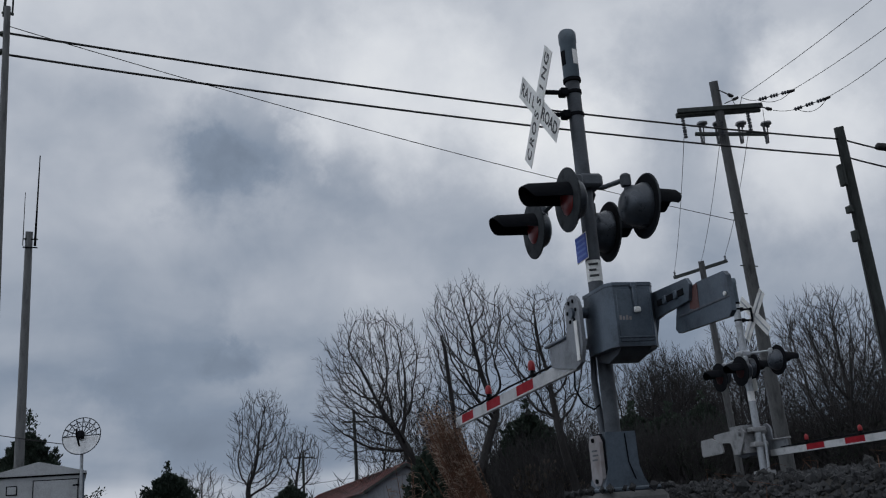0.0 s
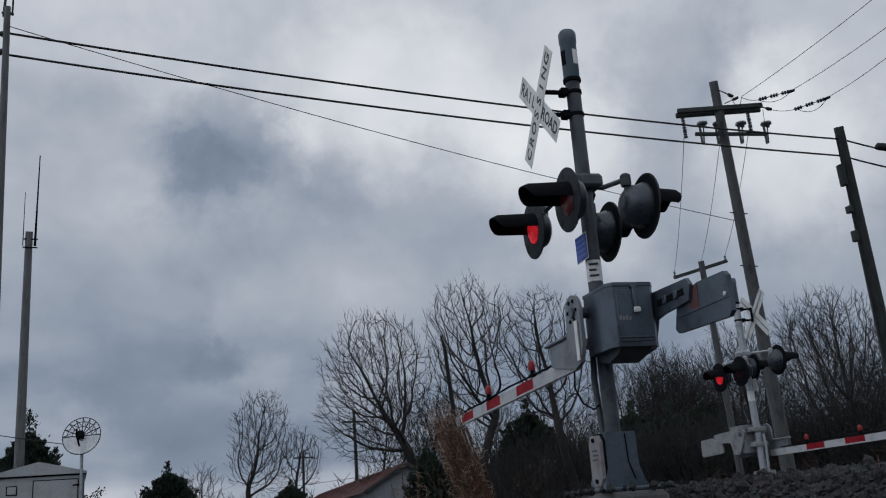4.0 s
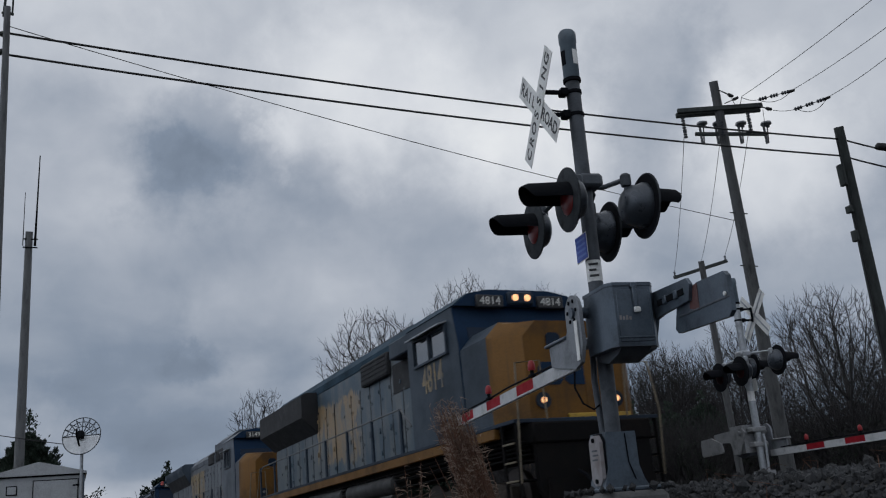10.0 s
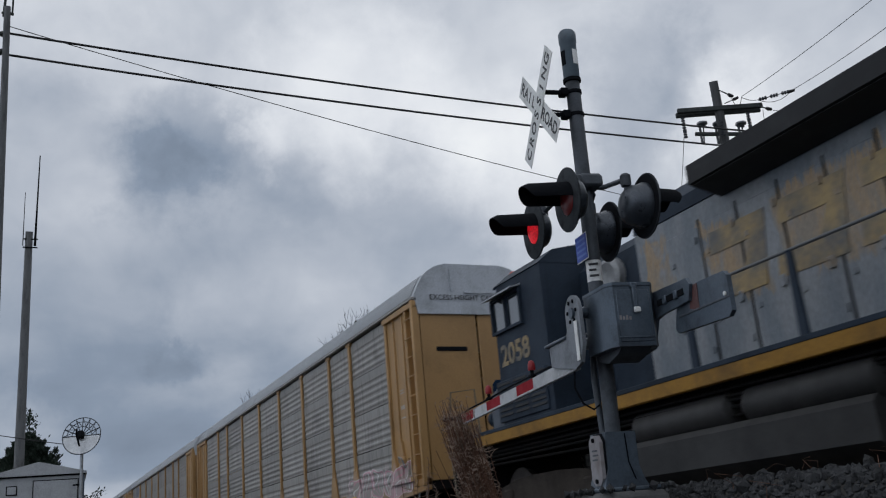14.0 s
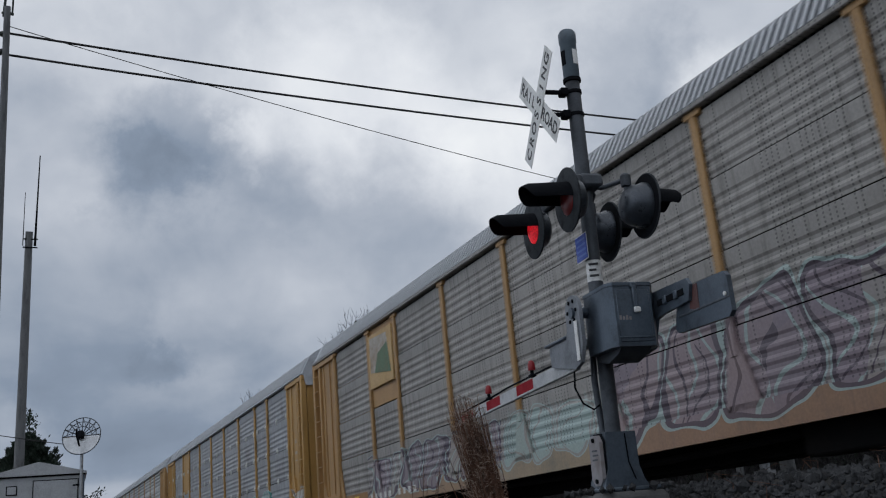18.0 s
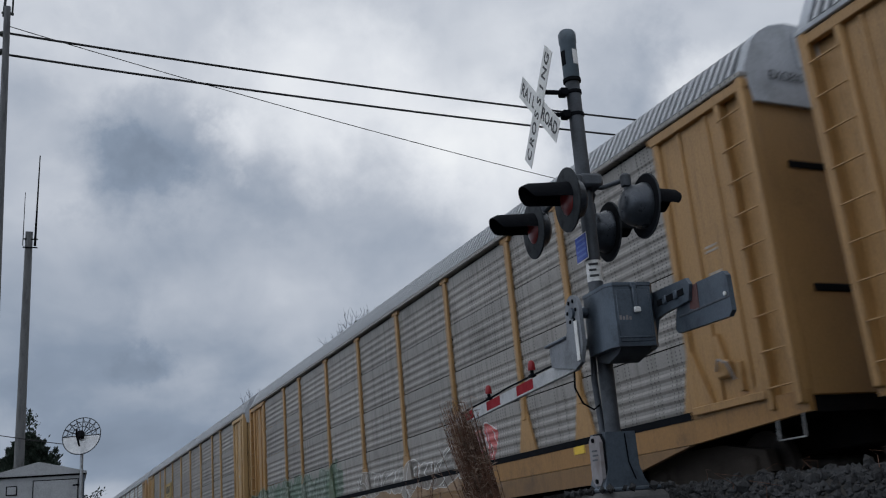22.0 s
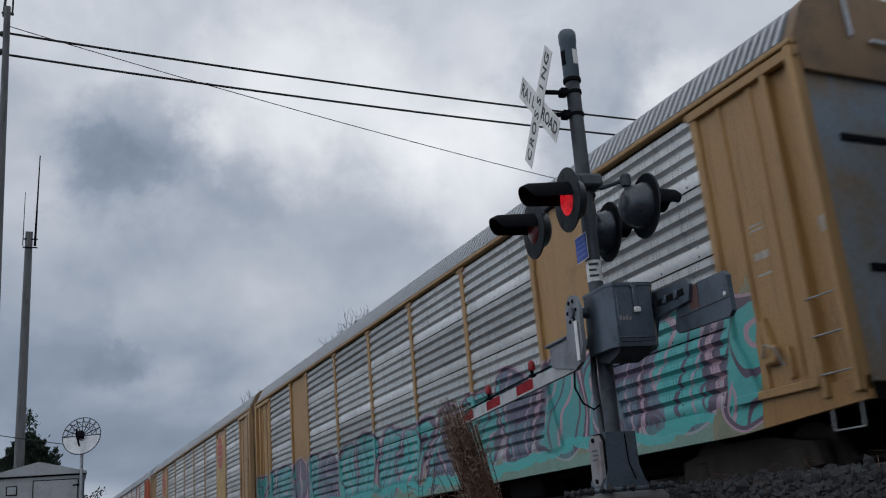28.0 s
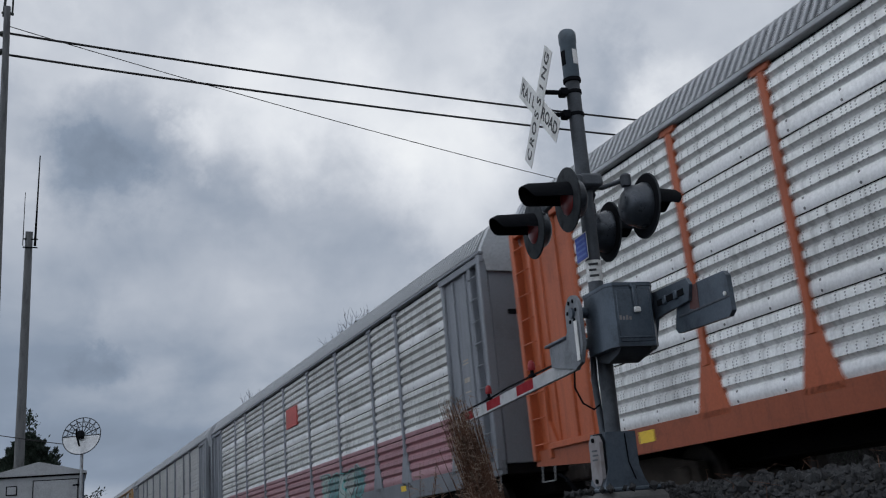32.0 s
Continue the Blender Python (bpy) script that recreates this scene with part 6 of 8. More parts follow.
    for sx in (-1, 1):
        wa, wb, wz0, wz1 = sp["win"]
        wm = (wa + wb) / 2
        fr = frame_box(Build(), sx * 1.52, c0 + wa, c0 + wm - 0.035, wz0, wz1)
        frame_box(fr, sx * 1.52, c0 + wm + 0.035, c0 + wb, wz0, wz1)
        wf = part("window_frame", fr, side, cab)
        part("pane", Build().box(sx * 1.503, sx * 1.515, c0 + wa, c0 + wm - 0.035, wz0, wz1), WINDOW, wf)
        part("pane", Build().box(sx * 1.503, sx * 1.515, c0 + wm + 0.035, c0 + wb, wz0, wz1), WINDOW, wf)
        part("sunshade", Build().prism([(sx * 1.5, wz1 + 0.12), (sx * 1.72, wz1 + 0.05), (sx * 1.72, wz1 + 0.02), (sx * 1.5, wz1 + 0.08)], c0 + wa - 0.05, c0 + wb + 0.05, "y"), LOCO_PALE, cab)
        w0, w1 = (0.12, 1.25) if sx > 0 else (-1.25, -0.12)
        part("windscreen", Build().at(Matrix.Translation((0, F + d * 0.255, 3.55))).add([(w0, 0, 0.03), (w1, 0, 0.03), (w1, d * 0.15, 0.52), (w0, d * 0.15, 0.52), (w0, d * 0.03, 0.02), (w1, d * 0.03, 0.02), (w1, d * 0.18, 0.51), (w0, d * 0.18, 0.51)], [(0, 1, 2, 3), (4, 7, 6, 5), (0, 4, 5, 1), (1, 5, 6, 2), (2, 6, 7, 3), (3, 7, 4, 0)]), WINDSCREEN, cab)
        nb = part("number_board", Build().box(sx * 0.4, sx * 1.02, F + d * 0.24, F + d * 0.4, ch - 0.4, ch - 0.14, 0.02), INK, cab)
        if d > 0:
            lettering("number", number, 0.24, DECAL_WHITE, nb, pose(sx * 0.71, F + d * 0.235, ch - 0.27, 90, 0, 0))
        if number and sp["marks"]:
            lettering("number", number, sp["num"][2], FADED_GOLD, cab, on_side(-1.506, c0 + sp["num"][0], sp["num"][1]) @ Matrix.Diagonal((sp["num"][3], 1, 1, 1)), bold=0.012) if sx < 0 else None
    hl = part("headlight", Build().box(-0.3, 0.3, F + d * 0.2, F + d * 0.6, ch - 0.34, ch - 0.06, 0.04), LOCO_DARK, v)
    for k in (-0.14, 0.14):
        part("lens", Build().at(pose(k, F + d * 0.2, ch - 0.2, 90, 0, 0)).lathe([(0.075, -0.02), (0.07, 0.015), (0.035, 0.03)], 16), HEADLIGHT if sp["lit"] else LAMP_GLASS, hl)
    # nose
    n0, n1, nh, nw = sp["nose"]
    drop = 0.1 if nw > 1.2 else 0.32
    lo = nh - drop if d > 0 else nh
    hi = nh if d > 0 else nh - drop
    c = 0.42 if nw > 1.2 else 0.12
    sec = []
    mid = n0 + sp["split"] if d > 0 else n1 - sp["split"]
    for yy, top, wd in ((n0, lo, nw - (c if d > 0 else 0)), (n0 + (0.45 if nw > 1.2 and d > 0 else c if d > 0 else 0.02), lo + 0.03, nw - (0.03 if nw > 1.2 else 0)), (mid, (lo + hi) / 2 + 0.06, nw), (n1 - (c if d < 0 else 0.02), hi, nw), (n1, hi - (0 if d > 0 else 0.12), nw - (c if d < 0 else 0))):
        sec.append([(-wd, yy, dk), (-wd, yy, top - 0.3), (-wd + 0.3, yy, top), (wd - 0.3, yy, top), (wd, yy, top - 0.3), (wd, yy, dk)])

    def shell(rings):
        fc = [tuple(range(6)), tuple(range(6 * len(rings) - 6, 6 * len(rings)))]
        for k in range(len(rings) - 1):
            fc += [(k * 6 + i, k * 6 + (i + 1) % 6, k * 6 + 6 + (i + 1) % 6, k * 6 + 6 + i) for i in range(6)]
        return Build().add([p for q in rings for p in q], fc)

    nose = part("nose", shell(sec[:3] if d > 0 else sec[2:]), sp["nosepaint"], v)
    part("nose_rear", shell(sec[2:] if d > 0 else sec[:3]), sp["noserear"], nose)
    N = n0 if d > 0 else n1
    part("nose_door", Build().box(0.15, 0.72, N - d * 0.015, N + d * 0.02, dk + 0.1, lo - 0.25 if d > 0 else hi - 0.25, 0.01), sp["nosepaint"], nose)
    pz = (lo if d > 0 else hi) - 0.38
    ring = [(-0.43 + sx * (0.15 - q), pz + sz * (0.15 - 0.06 + q)) for sx, sz, order in ((-1, -1, (0, 0.06)), (1, -1, (0.06, 0)), (1, 1, (0, 0.06)), (-1, 1, (0.06, 0))) for q in order]
    part("porthole", Build().prism(ring, N - d * 0.02, N + d * 0.03, "y"), WINDSCREEN, nose)
    if nw > 1.2:
        part("step_strip", Build().box(-0.3, 1.04, N - d * 0.06, N - d * 0.005, dk + 0.03, dk + 0.11, 0.01), TREAD_YELLOW, nose, "worn yellow edge strip")
    if sp["marks"]:
        mk = Build()
        for k in range(3):
            a0 = -0.82 + k * 0.56
            mk.prism([(a0, 2.5), (a0 + 0.1, 2.42), (a0 + 0.44, 2.42), (a0 + 0.52, 2.52), (a0 + 0.4, 2.6), (a0 + 0.48, 2.72), (a0 + 0.4, 2.84), (a0 + 0.08, 2.84), (a0, 2.74)], N - d * 0.012, N + d * 0.01, "y")
        part("front_mark", mk, LOCO_BLUE, nose)
    for sx in (-1, 1):
        dl = part("ditch_light", Build().at(pose(sx * 0.78, N - d * 0.02, dk + 0.36, 90, 0, 0)).lathe([(0.15, -0.12), (0.15, 0.02), (0.12, 0.02)], 16), LOCO_DARK, v)
        part("lens", Build().at(pose(sx * 0.78, N - d * 0.05, dk + 0.36, 90 * d, 0, 0)).lathe([(0.055, -0.01), (0.05, 0.02), (0.02, 0.03)], 16), HEADLIGHT if sp["lit"] else LAMP_GLASS, dl)
    # hood
    h0, h1, hh, hw = sp["hood"]
    shell_paint = worn_paint("worn_hood_paint", side, sp["worn"], v) if sp["worn"] else side
    hood = part("hood", Build().prism(hood_poly(hw, dk, hh - 0.5, 0.02), h0, h1, "y"), shell_paint, v)
    part("hood_roof", Build().prism(hood_poly(hw + 0.01, hh - 0.5, hh, 0.3), h0, h1, "y"), roof, v)
    part("hood_end", Build().prism(hood_poly(hw - 0.02, dk, hh - 0.04, 0.3), h1 if d > 0 else h0 - 0.06, h1 + 0.06 if d > 0 else h0, "y"), sp["endpaint"], v)
    if d < 0:
        bd = part("number_board", Build().box(-0.62, 0.2, h0 - 0.1, h0 - 0.05, 3.35, 3.7, 0.03), INK, v)
        lettering("number", number, 0.36, DECAL_WHITE, bd, pose(-0.21, h0 - 0.102, 3.52, 90, 0, 0))
        for k in (-0.14, 0.14):
            part("headlight", Build().at(pose(0.45 + k, h0 - 0.08, 3.85, 90, 0, 0)).lathe([(0.11, -0.05), (0.11, 0.03), (0.06, 0.05)], 16), LAMP_GLASS, v)
    rr = random.Random(int(number))
    yy = h0 + 0.15
    while yy < h1 - 0.8:
        if rr.random() < 0.95:
            part("door_seam", DOOR_SEAM, GRILLE, hood, m=pose(-hw, yy, dk + 0.05))
            part("hood_door", DOOR, shell_paint if sp["worn"] or rr.random() < 0.85 else sp["alt"], hood, m=pose(-hw, yy, dk + 0.12))
        yy += 0.76
    for y0, y1, z0, z1, out in sp["grilles"]:
        g = part("radiator_grille", Build().box(-hw - out, hw + out, y0, y1, z0, z1, 0.03), GRILLE, v)
        sl = Build()
        zz = z0 + 0.06
        while zz < z1 - 0.05:
            sl.box(-hw - out - 0.015, -hw - out + 0.01, y0 + 0.05, y1 - 0.05, zz, zz + 0.03)
            zz += 0.11
        part("louvre", sl, GRILLE, g)
    if sp.get("recess"):
        y0, y1, z0, z1, top = sp["recess"]
        part("duct_box", Build().box(-1.3, -hw + 0.01, c1, y1 - 0.6, z1, top, 0.03), side, hood)
        # flat black panel on the hood paints in the recess's shade and black
        part("dark_opening", Build().box(-hw - 0.03, -hw + 0.01, y0, y1, z0, z1, 0.02), GRILLE, hood)
    if sp.get("neck"):
        y0, y1, z = sp["neck"]
        neck = part("low_hood", Build().prism(hood_poly(0.72, dk, z, 0.2), y0, y1, "y"), LOCO_DARK, v, "low dark hood between cab and engine hood")
        part("air_intake", Build().at(pose(-0.72, (y0 + y1) / 2, z - 0.55, 0, -90, 0)).lathe([(0.32, 0), (0.32, 0.12), (0.24, 0.16), (0.1, 0.1)], 18), CAST_PALE, neck)
    if sp["wing"]:
        y0, y1, z0, z1, w, mat, drop = sp["wing"]
        wing = part("radiator_cab", Build().prism([(-hw, z0 - drop), (-w, z0), (-w, z1), (-w + 0.15, z1 + 0.08), (w - 0.15, z1 + 0.08), (w, z1), (w, z0), (hw, z0 - drop)], y0, y1, "y"), mat, v)
        # black sheet that paints the deep shadow beneath the overhang
        part("radiator_underside", Build().prism([(-hw - 0.02, z0 - drop - 0.03), (-w + 0.03, z0 - 0.03), (-w + 0.05, z0 - 0.005), (-hw - 0.01, z0 - drop + 0.01)], y0 + 0.05, y1 - 0.05, "y"), GRILLE, wing)
    if sp["tall"]:
        y0, y1, z = sp["tall"]
        tall = part("cooling_house", Build().prism([(-hw - 0.02, hh - 0.7), (-hw - 0.02, z - 0.22), (-hw + 0.26, z), (hw - 0.26, z), (hw + 0.02, z - 0.22), (hw + 0.02, hh - 0.7)], y0, y1, "y"), side, v)
        part("rear_rim", Build().box(-hw - 0.05, hw + 0.05, y1 - 0.06, y1 + 0.02, hh - 0.7, z - 0.2, 0.01), side, tall)
    for y0, y1, z in sp["humps"]:
        part("roof_hatch", Build().prism([(-0.62, hh - 0.05), (-0.55, z), (0.55, z), (0.62, hh - 0.05)], y0, y1, "y"), LOCO_DARK, v)
    for k in range(sp["fans"]):
        part("roof_fan", Build().at(pose(0, sp["fan_y"] + d * k * 1.5, hh - 0.02)).lathe([(0.62, 0), (0.62, 0.16), (0.5, 0.2)], 24), LOCO_DARK, v)
    for y0, y1, z0, z1 in sp["letters"]:
        for k in range(3):
            a = y0 + (y1 - y0) * k / 3
            e = a + (y1 - y0) / 3 * 0.84
            sl = 0.16
            poly = [(a + sl, z0), (e + sl, z0), (e + sl * 0.7, z0 + 0.3), (a + sl + 0.34, z0 + 0.3), (a + 0.34, z1 - 0.3), (e, z1 - 0.3), (e - sl * 0.2, z1), (a, z1)]
            part("side_mark", Build().prism(poly, -hw - 0.03, -hw - 0.024), FADED_GOLD, v, "worn gold block shape")
    # handrails
    for sx in (-1, 1):
        a0, a1 = (c1 + 0.2, L - 1.0) if d > 0 else (1.0, c0 - 0.2)
        part("handrail", Build().tube([(sx * 1.46, a0, dk + 0.55), (sx * 1.46, a0 + 0.6, dk + 1.02), (sx * 1.46, (a0 + a1) / 2, dk + 1.02), (sx * 1.46, a1 - 0.3, dk + 1.02), (sx * 1.46, a1, dk + 0.9)], 0.022, 8), HAND_RAIL, v)
        k = a0 + 0.6
        while k < a1:
            part("stanchion", STANCHION, sp["posts"], v, m=pose(sx * 1.46, k, dk))
            k += 1.9
    if sp["beacon"]:
        part("beacon", Build().at(pose(-1.1, c0 + sp["beacon"], ch - 0.24)).lathe([(0.1, 0), (0.1, 0.03), (0.085, 0.04), (0.08, 0.17), (0.05, 0.2)], 14), DECAL_RED, v, "small orange roof beacon")
    if sp["louvres"]:
        y0, y1, z0, z1 = sp["louvres"]
        bx = part("louvre_box", Build().box(-1.53, -1.49, y0, y1, z0 - 0.06, z1 + 0.06, 0.012), side, v)
        for r in (0, 1, 2):
            wide = (y1 - y0) / 3
            for k in range(7):
                zz = z0 + 0.03 + k * (z1 - z0 - 0.06) / 6
                part("louvre_slat", Build().prism([(-1.53, zz), (-1.545, zz + 0.005), (-1.53, zz + 0.05)], y0 + r * wide + 0.06, y0 + (r + 1) * wide - 0.06, "y"), GRILLE, bx)
    return v


locomotive(200.1, 21.1, "blue, grey and gold road engine with lit headlamps leading the train", "4814", dict(
    deck=1.78, side=CAB_GREY, roof=LOCO_TEAL, front=LOCO_BLUE, pilot=UNDER, nosepaint=LOCO_GOLD, noserear=CAB_GREY, split=0.65, endpaint=LOCO_DARK, alt=LOCO_PALE, posts=LOCO_DARK, bow=1.3, recess=(6.75, 8.25, 3.35, 4.08, 4.48), forward=True, lit=True, marks=True, beacon=False, sill_y=(2.2, 19.7),
    tank=(7.8, 15.4), axles=3, tall=None, cab=(3.1, 6.0, 4.72), nose=(1.6, 3.45, 3.72, 1.48), hood=(6.0, 19.7, 4.92, 0.98), grilles=[(8.35, 10.3, 3.88, 4.46, 0.12)],
    wing=(14.6, 19.9, 3.75, 4.42, 1.5, GRILLE, 0.45), humps=[(7.8, 10.8, 5.02)], fans=0, fan_y=0, letters=[], worn=[(10.9, 14.9, 2.1, 4.0)], win=(0.8, 2.45, 3.52, 4.04), num=(1.65, 3.12, 0.8, 0.68), sill=LOCO_GOLD, louvres=None))
locomotive(221.2, 22.1, "grey engine with a gold nose and overhanging radiators behind the leader", "3149", dict(
    deck=1.78, side=LOCO_GREY, roof=LOCO_GREY, front=LOCO_BLUE, pilot=UNDER, nosepaint=LOCO_GOLD, noserear=LOCO_GREY, split=0.95, endpaint=LOCO_GREY, alt=LOCO_GREY, posts=LOCO_DARK, forward=True, lit=False, marks=False, beacon=False, sill_y=(2.3, 20.6),
    tank=(8.0, 15.0), axles=3, tall=(5.2, 8.75, 4.95), cab=(2.75, 5.2, 4.72), nose=(1.45, 3.1, 3.68, 1.48), hood=(5.2, 20.9, 4.66, 1.08), grilles=[(6.95, 7.65, 3.98, 4.46, 0.05), (7.85, 8.65, 3.98, 4.46, 0.05), (9.2, 10.4, 3.98, 4.46, 0.05)],
    wing=(15.3, 21.05, 4.26, 4.5, 1.5, LOCO_SLATE, 0.7), humps=[(12, 14.5, 4.64)], fans=0, fan_y=0, letters=[(11.6, 15.2, 2.3, 3.9)], worn=[(11.4, 15.0, 2.4, 3.95)], win=(1.1, 2.0, 3.35, 3.95), num=(1.45, 2.62, 0.62, 1.0), louvres=None))
locomotive(243.3, 17.5, "dark blue four-axle engine with an orange roof beacon", "6512", dict(
    deck=1.72, side=LOCO_SLATE, roof=LOCO_SLATE, front=LOCO_BLUE, pilot=UNDER, nosepaint=LOCO_GOLD, noserear=LOCO_DARK, split=0.7, endpaint=LOCO_GREY, alt=LOCO_GREY, posts=LOCO_DARK, forward=True, lit=False, marks=True, beacon=0.3, sill_y=(2.9, 16.1),
    tank=(6.2, 11.0), axles=2, tall=None, cab=(2.65, 5.0, 4.6), nose=(1.35, 2.9, 2.95, 0.82), hood=(5.0, 16.1, 4.46, 0.95), grilles=[(5.2, 7.4, 3.65, 4.2, 0.05), (8.7, 11.0, 3.75, 4.2, 0.05), (11.9, 16.0, 3.5, 4.25, 0.06)],
    wing=None, humps=[(6.0, 8.6, 4.56)], fans=3, fan_y=12.4, letters=[(7.6, 11.2, 2.35, 3.6)], worn=[(7.4, 11.2, 2.4, 3.6)], win=(0.45, 1.6, 3.4, 4.0), num=(1.15, 2.85, 0.62, 1.0), louvres=(2.95, 4.8, 1.85, 2.45)))
locomotive(260.8, 17.45, "dark grey four-axle engine with a yellow hood end coupled backwards", "2058", dict(
    deck=1.72, side=LOCO_DARK, roof=LOCO_DARK, front=LOCO_BLUE, pilot=UNDER, nosepaint=LOCO_GREY, noserear=LOCO_GREY, split=1.0, endpaint=LOCO_GOLD, alt=LOCO_GREY, posts=LOCO_DARK, neck=(10.7, 12.7, 4.25), forward=False, lit=False, marks=True, beacon=1.6, sill_y=(1.5, 16.2),
    tank=(6.6, 11.2), axles=2, tall=None, cab=(12.7, 14.75, 4.58), nose=(14.7, 16.1, 3.1, 0.95), hood=(1.5, 10.7, 4.55, 0.98), grilles=[(1.7, 2.3, 3.45, 4.1, 0.05)],
    wing=(2.5, 8.75, 4.1, 4.36, 1.48, GRILLE, 0.12), humps=[], fans=3, fan_y=2.2, letters=[(5.4, 9.3, 2.6, 3.55)], worn=[(4.2, 9.3, 2.45, 3.75), (9.9, 10.6, 2.9, 3.9)], win=(0.75, 1.75, 3.4, 3.95), num=(1.12, 2.92, 0.52, 1.0), louvres=(12.85, 14.6, 1.85, 2.45)))

# ---- covered car carriers ----
RACK_L = 27.58
BAYS = [2.45, 5.15, 6.95, 9.68, 12.42, 15.16, 17.9, 20.63, 22.43, 25.13]
ROWS, ROW_Z, ROW_H = 4, 1.16, 0.953


def rib_profile(h):
    """Five soft ribs to a sheet."""
    p, z, pitch = [], 0.0, h * 0.84 / 5
    for k in range(5):
        p += [(0.0, z), (0.0, z + pitch * 0.28), (-0.016, z + pitch * 0.54), (-0.016, z + pitch * 0.76)]
        z += pitch
    return p + [(-0.02, z + 0.01), (-0.02, h - 0.004)]


def board_profile(h):
    """A smooth swollen band at the foot of the sheet, then four stepped boards."""
    p = [(-0.03, 0.0), (-0.042, 0.05), (-0.042, 0.13), (-0.03, 0.175), (-0.004, 0.19)]
    pitch = (h - 0.19) / 4
    for k in range(4):
        z = 0.19 + k * pitch
        p += [(0.0, z + 0.012), (-0.052, z + 0.062), (-0.046, z + pitch * 0.78), (-0.006, z + pitch * 0.99)]
    return p


PANELS = {w: Build().sheet(rib_profile(ROW_H - 0.02), 0.075, w - 0.075, 0.012).mesh("rack_panel", 20) for w in (2.7, 1.8, 2.73, 2.74)}
PANELS_SNUG = {w: Build().sheet(board_profile(ROW_H - 0.006), 0.075, w - 0.075, 0.012).mesh("rack_panel", 20) for w in PANELS}
POST = Build().box(-0.07, 0.0, -0.065, 0.065, 0.62, 3.95, 0.012).prism([(-0.3, -0.02), (-0.3, 0.04), (-0.065, 0.85), (0.065, 0.85), (0.3, 0.04), (0.3, -0.02)], -0.055, -0.02).box(-0.075, 0.0, -0.16, 0.16, 3.8, 3.92, 0.01).mesh("post")


ROOF_SEC = [(-1.52, 5.07), (-1.27, 5.51), (-1.02, 5.71), (-0.7, 5.8), (0.7, 5.8), (1.02, 5.71), (1.27, 5.51), (1.52, 5.07)]


def roof_strip(y0, y1, lift):
    """The roof's section pulled from y0 to y1."""
    n = len(ROOF_SEC)
    v = [(x * (1 + lift * 0.6), y, z + lift) for y in (y0, y1) for x, z in ROOF_SEC] + [(x * 0.985, y, z - 0.03) for y in (y0, y1) for x, z in ROOF_SEC]
    f = []
    for i in range(n - 1):
        f += [(i, i + 1, n + i + 1, n + i), (2 * n + i, 3 * n + i, 3 * n + i + 1, 2 * n + i + 1), (i, 2 * n + i, 2 * n + i + 1, i + 1), (n + i, n + i + 1, 3 * n + i + 1, 3 * n + i)]
    return Build().add(v, f)


RACK_ROOF = roof_strip(0.75, RACK_L - 0.75, 0.0).mesh("roof", 25)
ROOF_RIB = roof_strip(0.0, 0.06, 0.03).mesh("roof_rib", 25)
RACK_SILL = Build().prism([(0.62, 1.16), (0.62, 0.92), (2.6, 0.8), (RACK_L - 2.6, 0.8), (RACK_L - 0.62, 0.92), (RACK_L - 0.62, 1.16)], -1.53, -1.44).mesh("side_sill")
SILL_PLATE = Build().prism([(2.7, 0.792), (4.3, 0.5), (RACK_L - 4.3, 0.5), (RACK_L - 2.7, 0.792)], -1.528, -1.45).mesh("sill_plate")
RACK_CHORD = Build().box(-1.6, -1.46, 0.6, RACK_L - 0.6, 4.985, 5.06, 0.015).mesh("top_chord")
RACK_FAR = Build().box(1.4, 1.53, 0.62, RACK_L - 0.62, 0.86, 5.08, 0.02).mesh("far_wall")
RACK_DECKS = [Build().box(-1.43, 1.43, 0.7, RACK_L - 0.7, 0.92, 1.1).box(-0.35, 0.35, 0.9, RACK_L - 0.9, 0.55, 0.95, 0.03).mesh("deck"), Build().box(-1.39, 1.4, 0.75, RACK_L - 0.75, 2.45, 2.52).mesh("deck"), Build().box(-1.39, 1.4, 0.75, RACK_L - 0.75, 3.75, 3.82).mesh("deck")]
END_PANEL = Build().box(-1.5, -1.46, 1.2, 2.5, 1.16, 4.97, 0.01).mesh("end_panel")
END_RIBS = [Build().box(-1.53, -1.49, 1.4, 1.46, 1.16, 4.97, 0.01).mesh("panel_rib"), Build().box(-1.56, -1.49, 2.4, 2.48, 1.16, 4.97, 0.01).mesh("panel_rib")]
END_POST = Build().box(-1.6, -1.42, 0.62, 0.74, 1.0, 5.0, 0.02).box(-1.57, -1.42, 1.1, 1.2, 1.0, 5.0, 0.02).box(-1.44, -1.4, 0.74, 1.1, 1.1, 4.97).mesh("corner_post")
CORNER_TRIM = Build().box(-1.575, -1.48, 0.6, 2.52, 4.84, 4.975, 0.012).box(-1.585, -1.46, 1.2, 2.5, 1.14, 1.24, 0.01).prism([(2.12, 1.24), (2.4, 1.24), (2.4, 1.95)], -1.56, -1.5).prism([(1.2, 1.24), (1.38, 1.24), (1.2, 1.6)], -1.56, -1.5).box(-1.535, -1.49, 1.95, 2.0, 1.24, 4.84, 0.01).mesh("corner_trim")
STENCILS = [Build().box(-1.504, -1.498, 1.62, 1.85, z, z + h).mesh("stencil_bar") for z, h in ((3.1, 0.03), (3.16, 0.03), (2.75, 0.09), (2.55, 0.03))]
LADDER_RUNG = Build().tube([(-1.5, 0.7, 0), (-1.59, 0.71, 0), (-1.59, 1.13, 0), (-1.5, 1.14, 0)], 0.012, 6).mesh("rung")
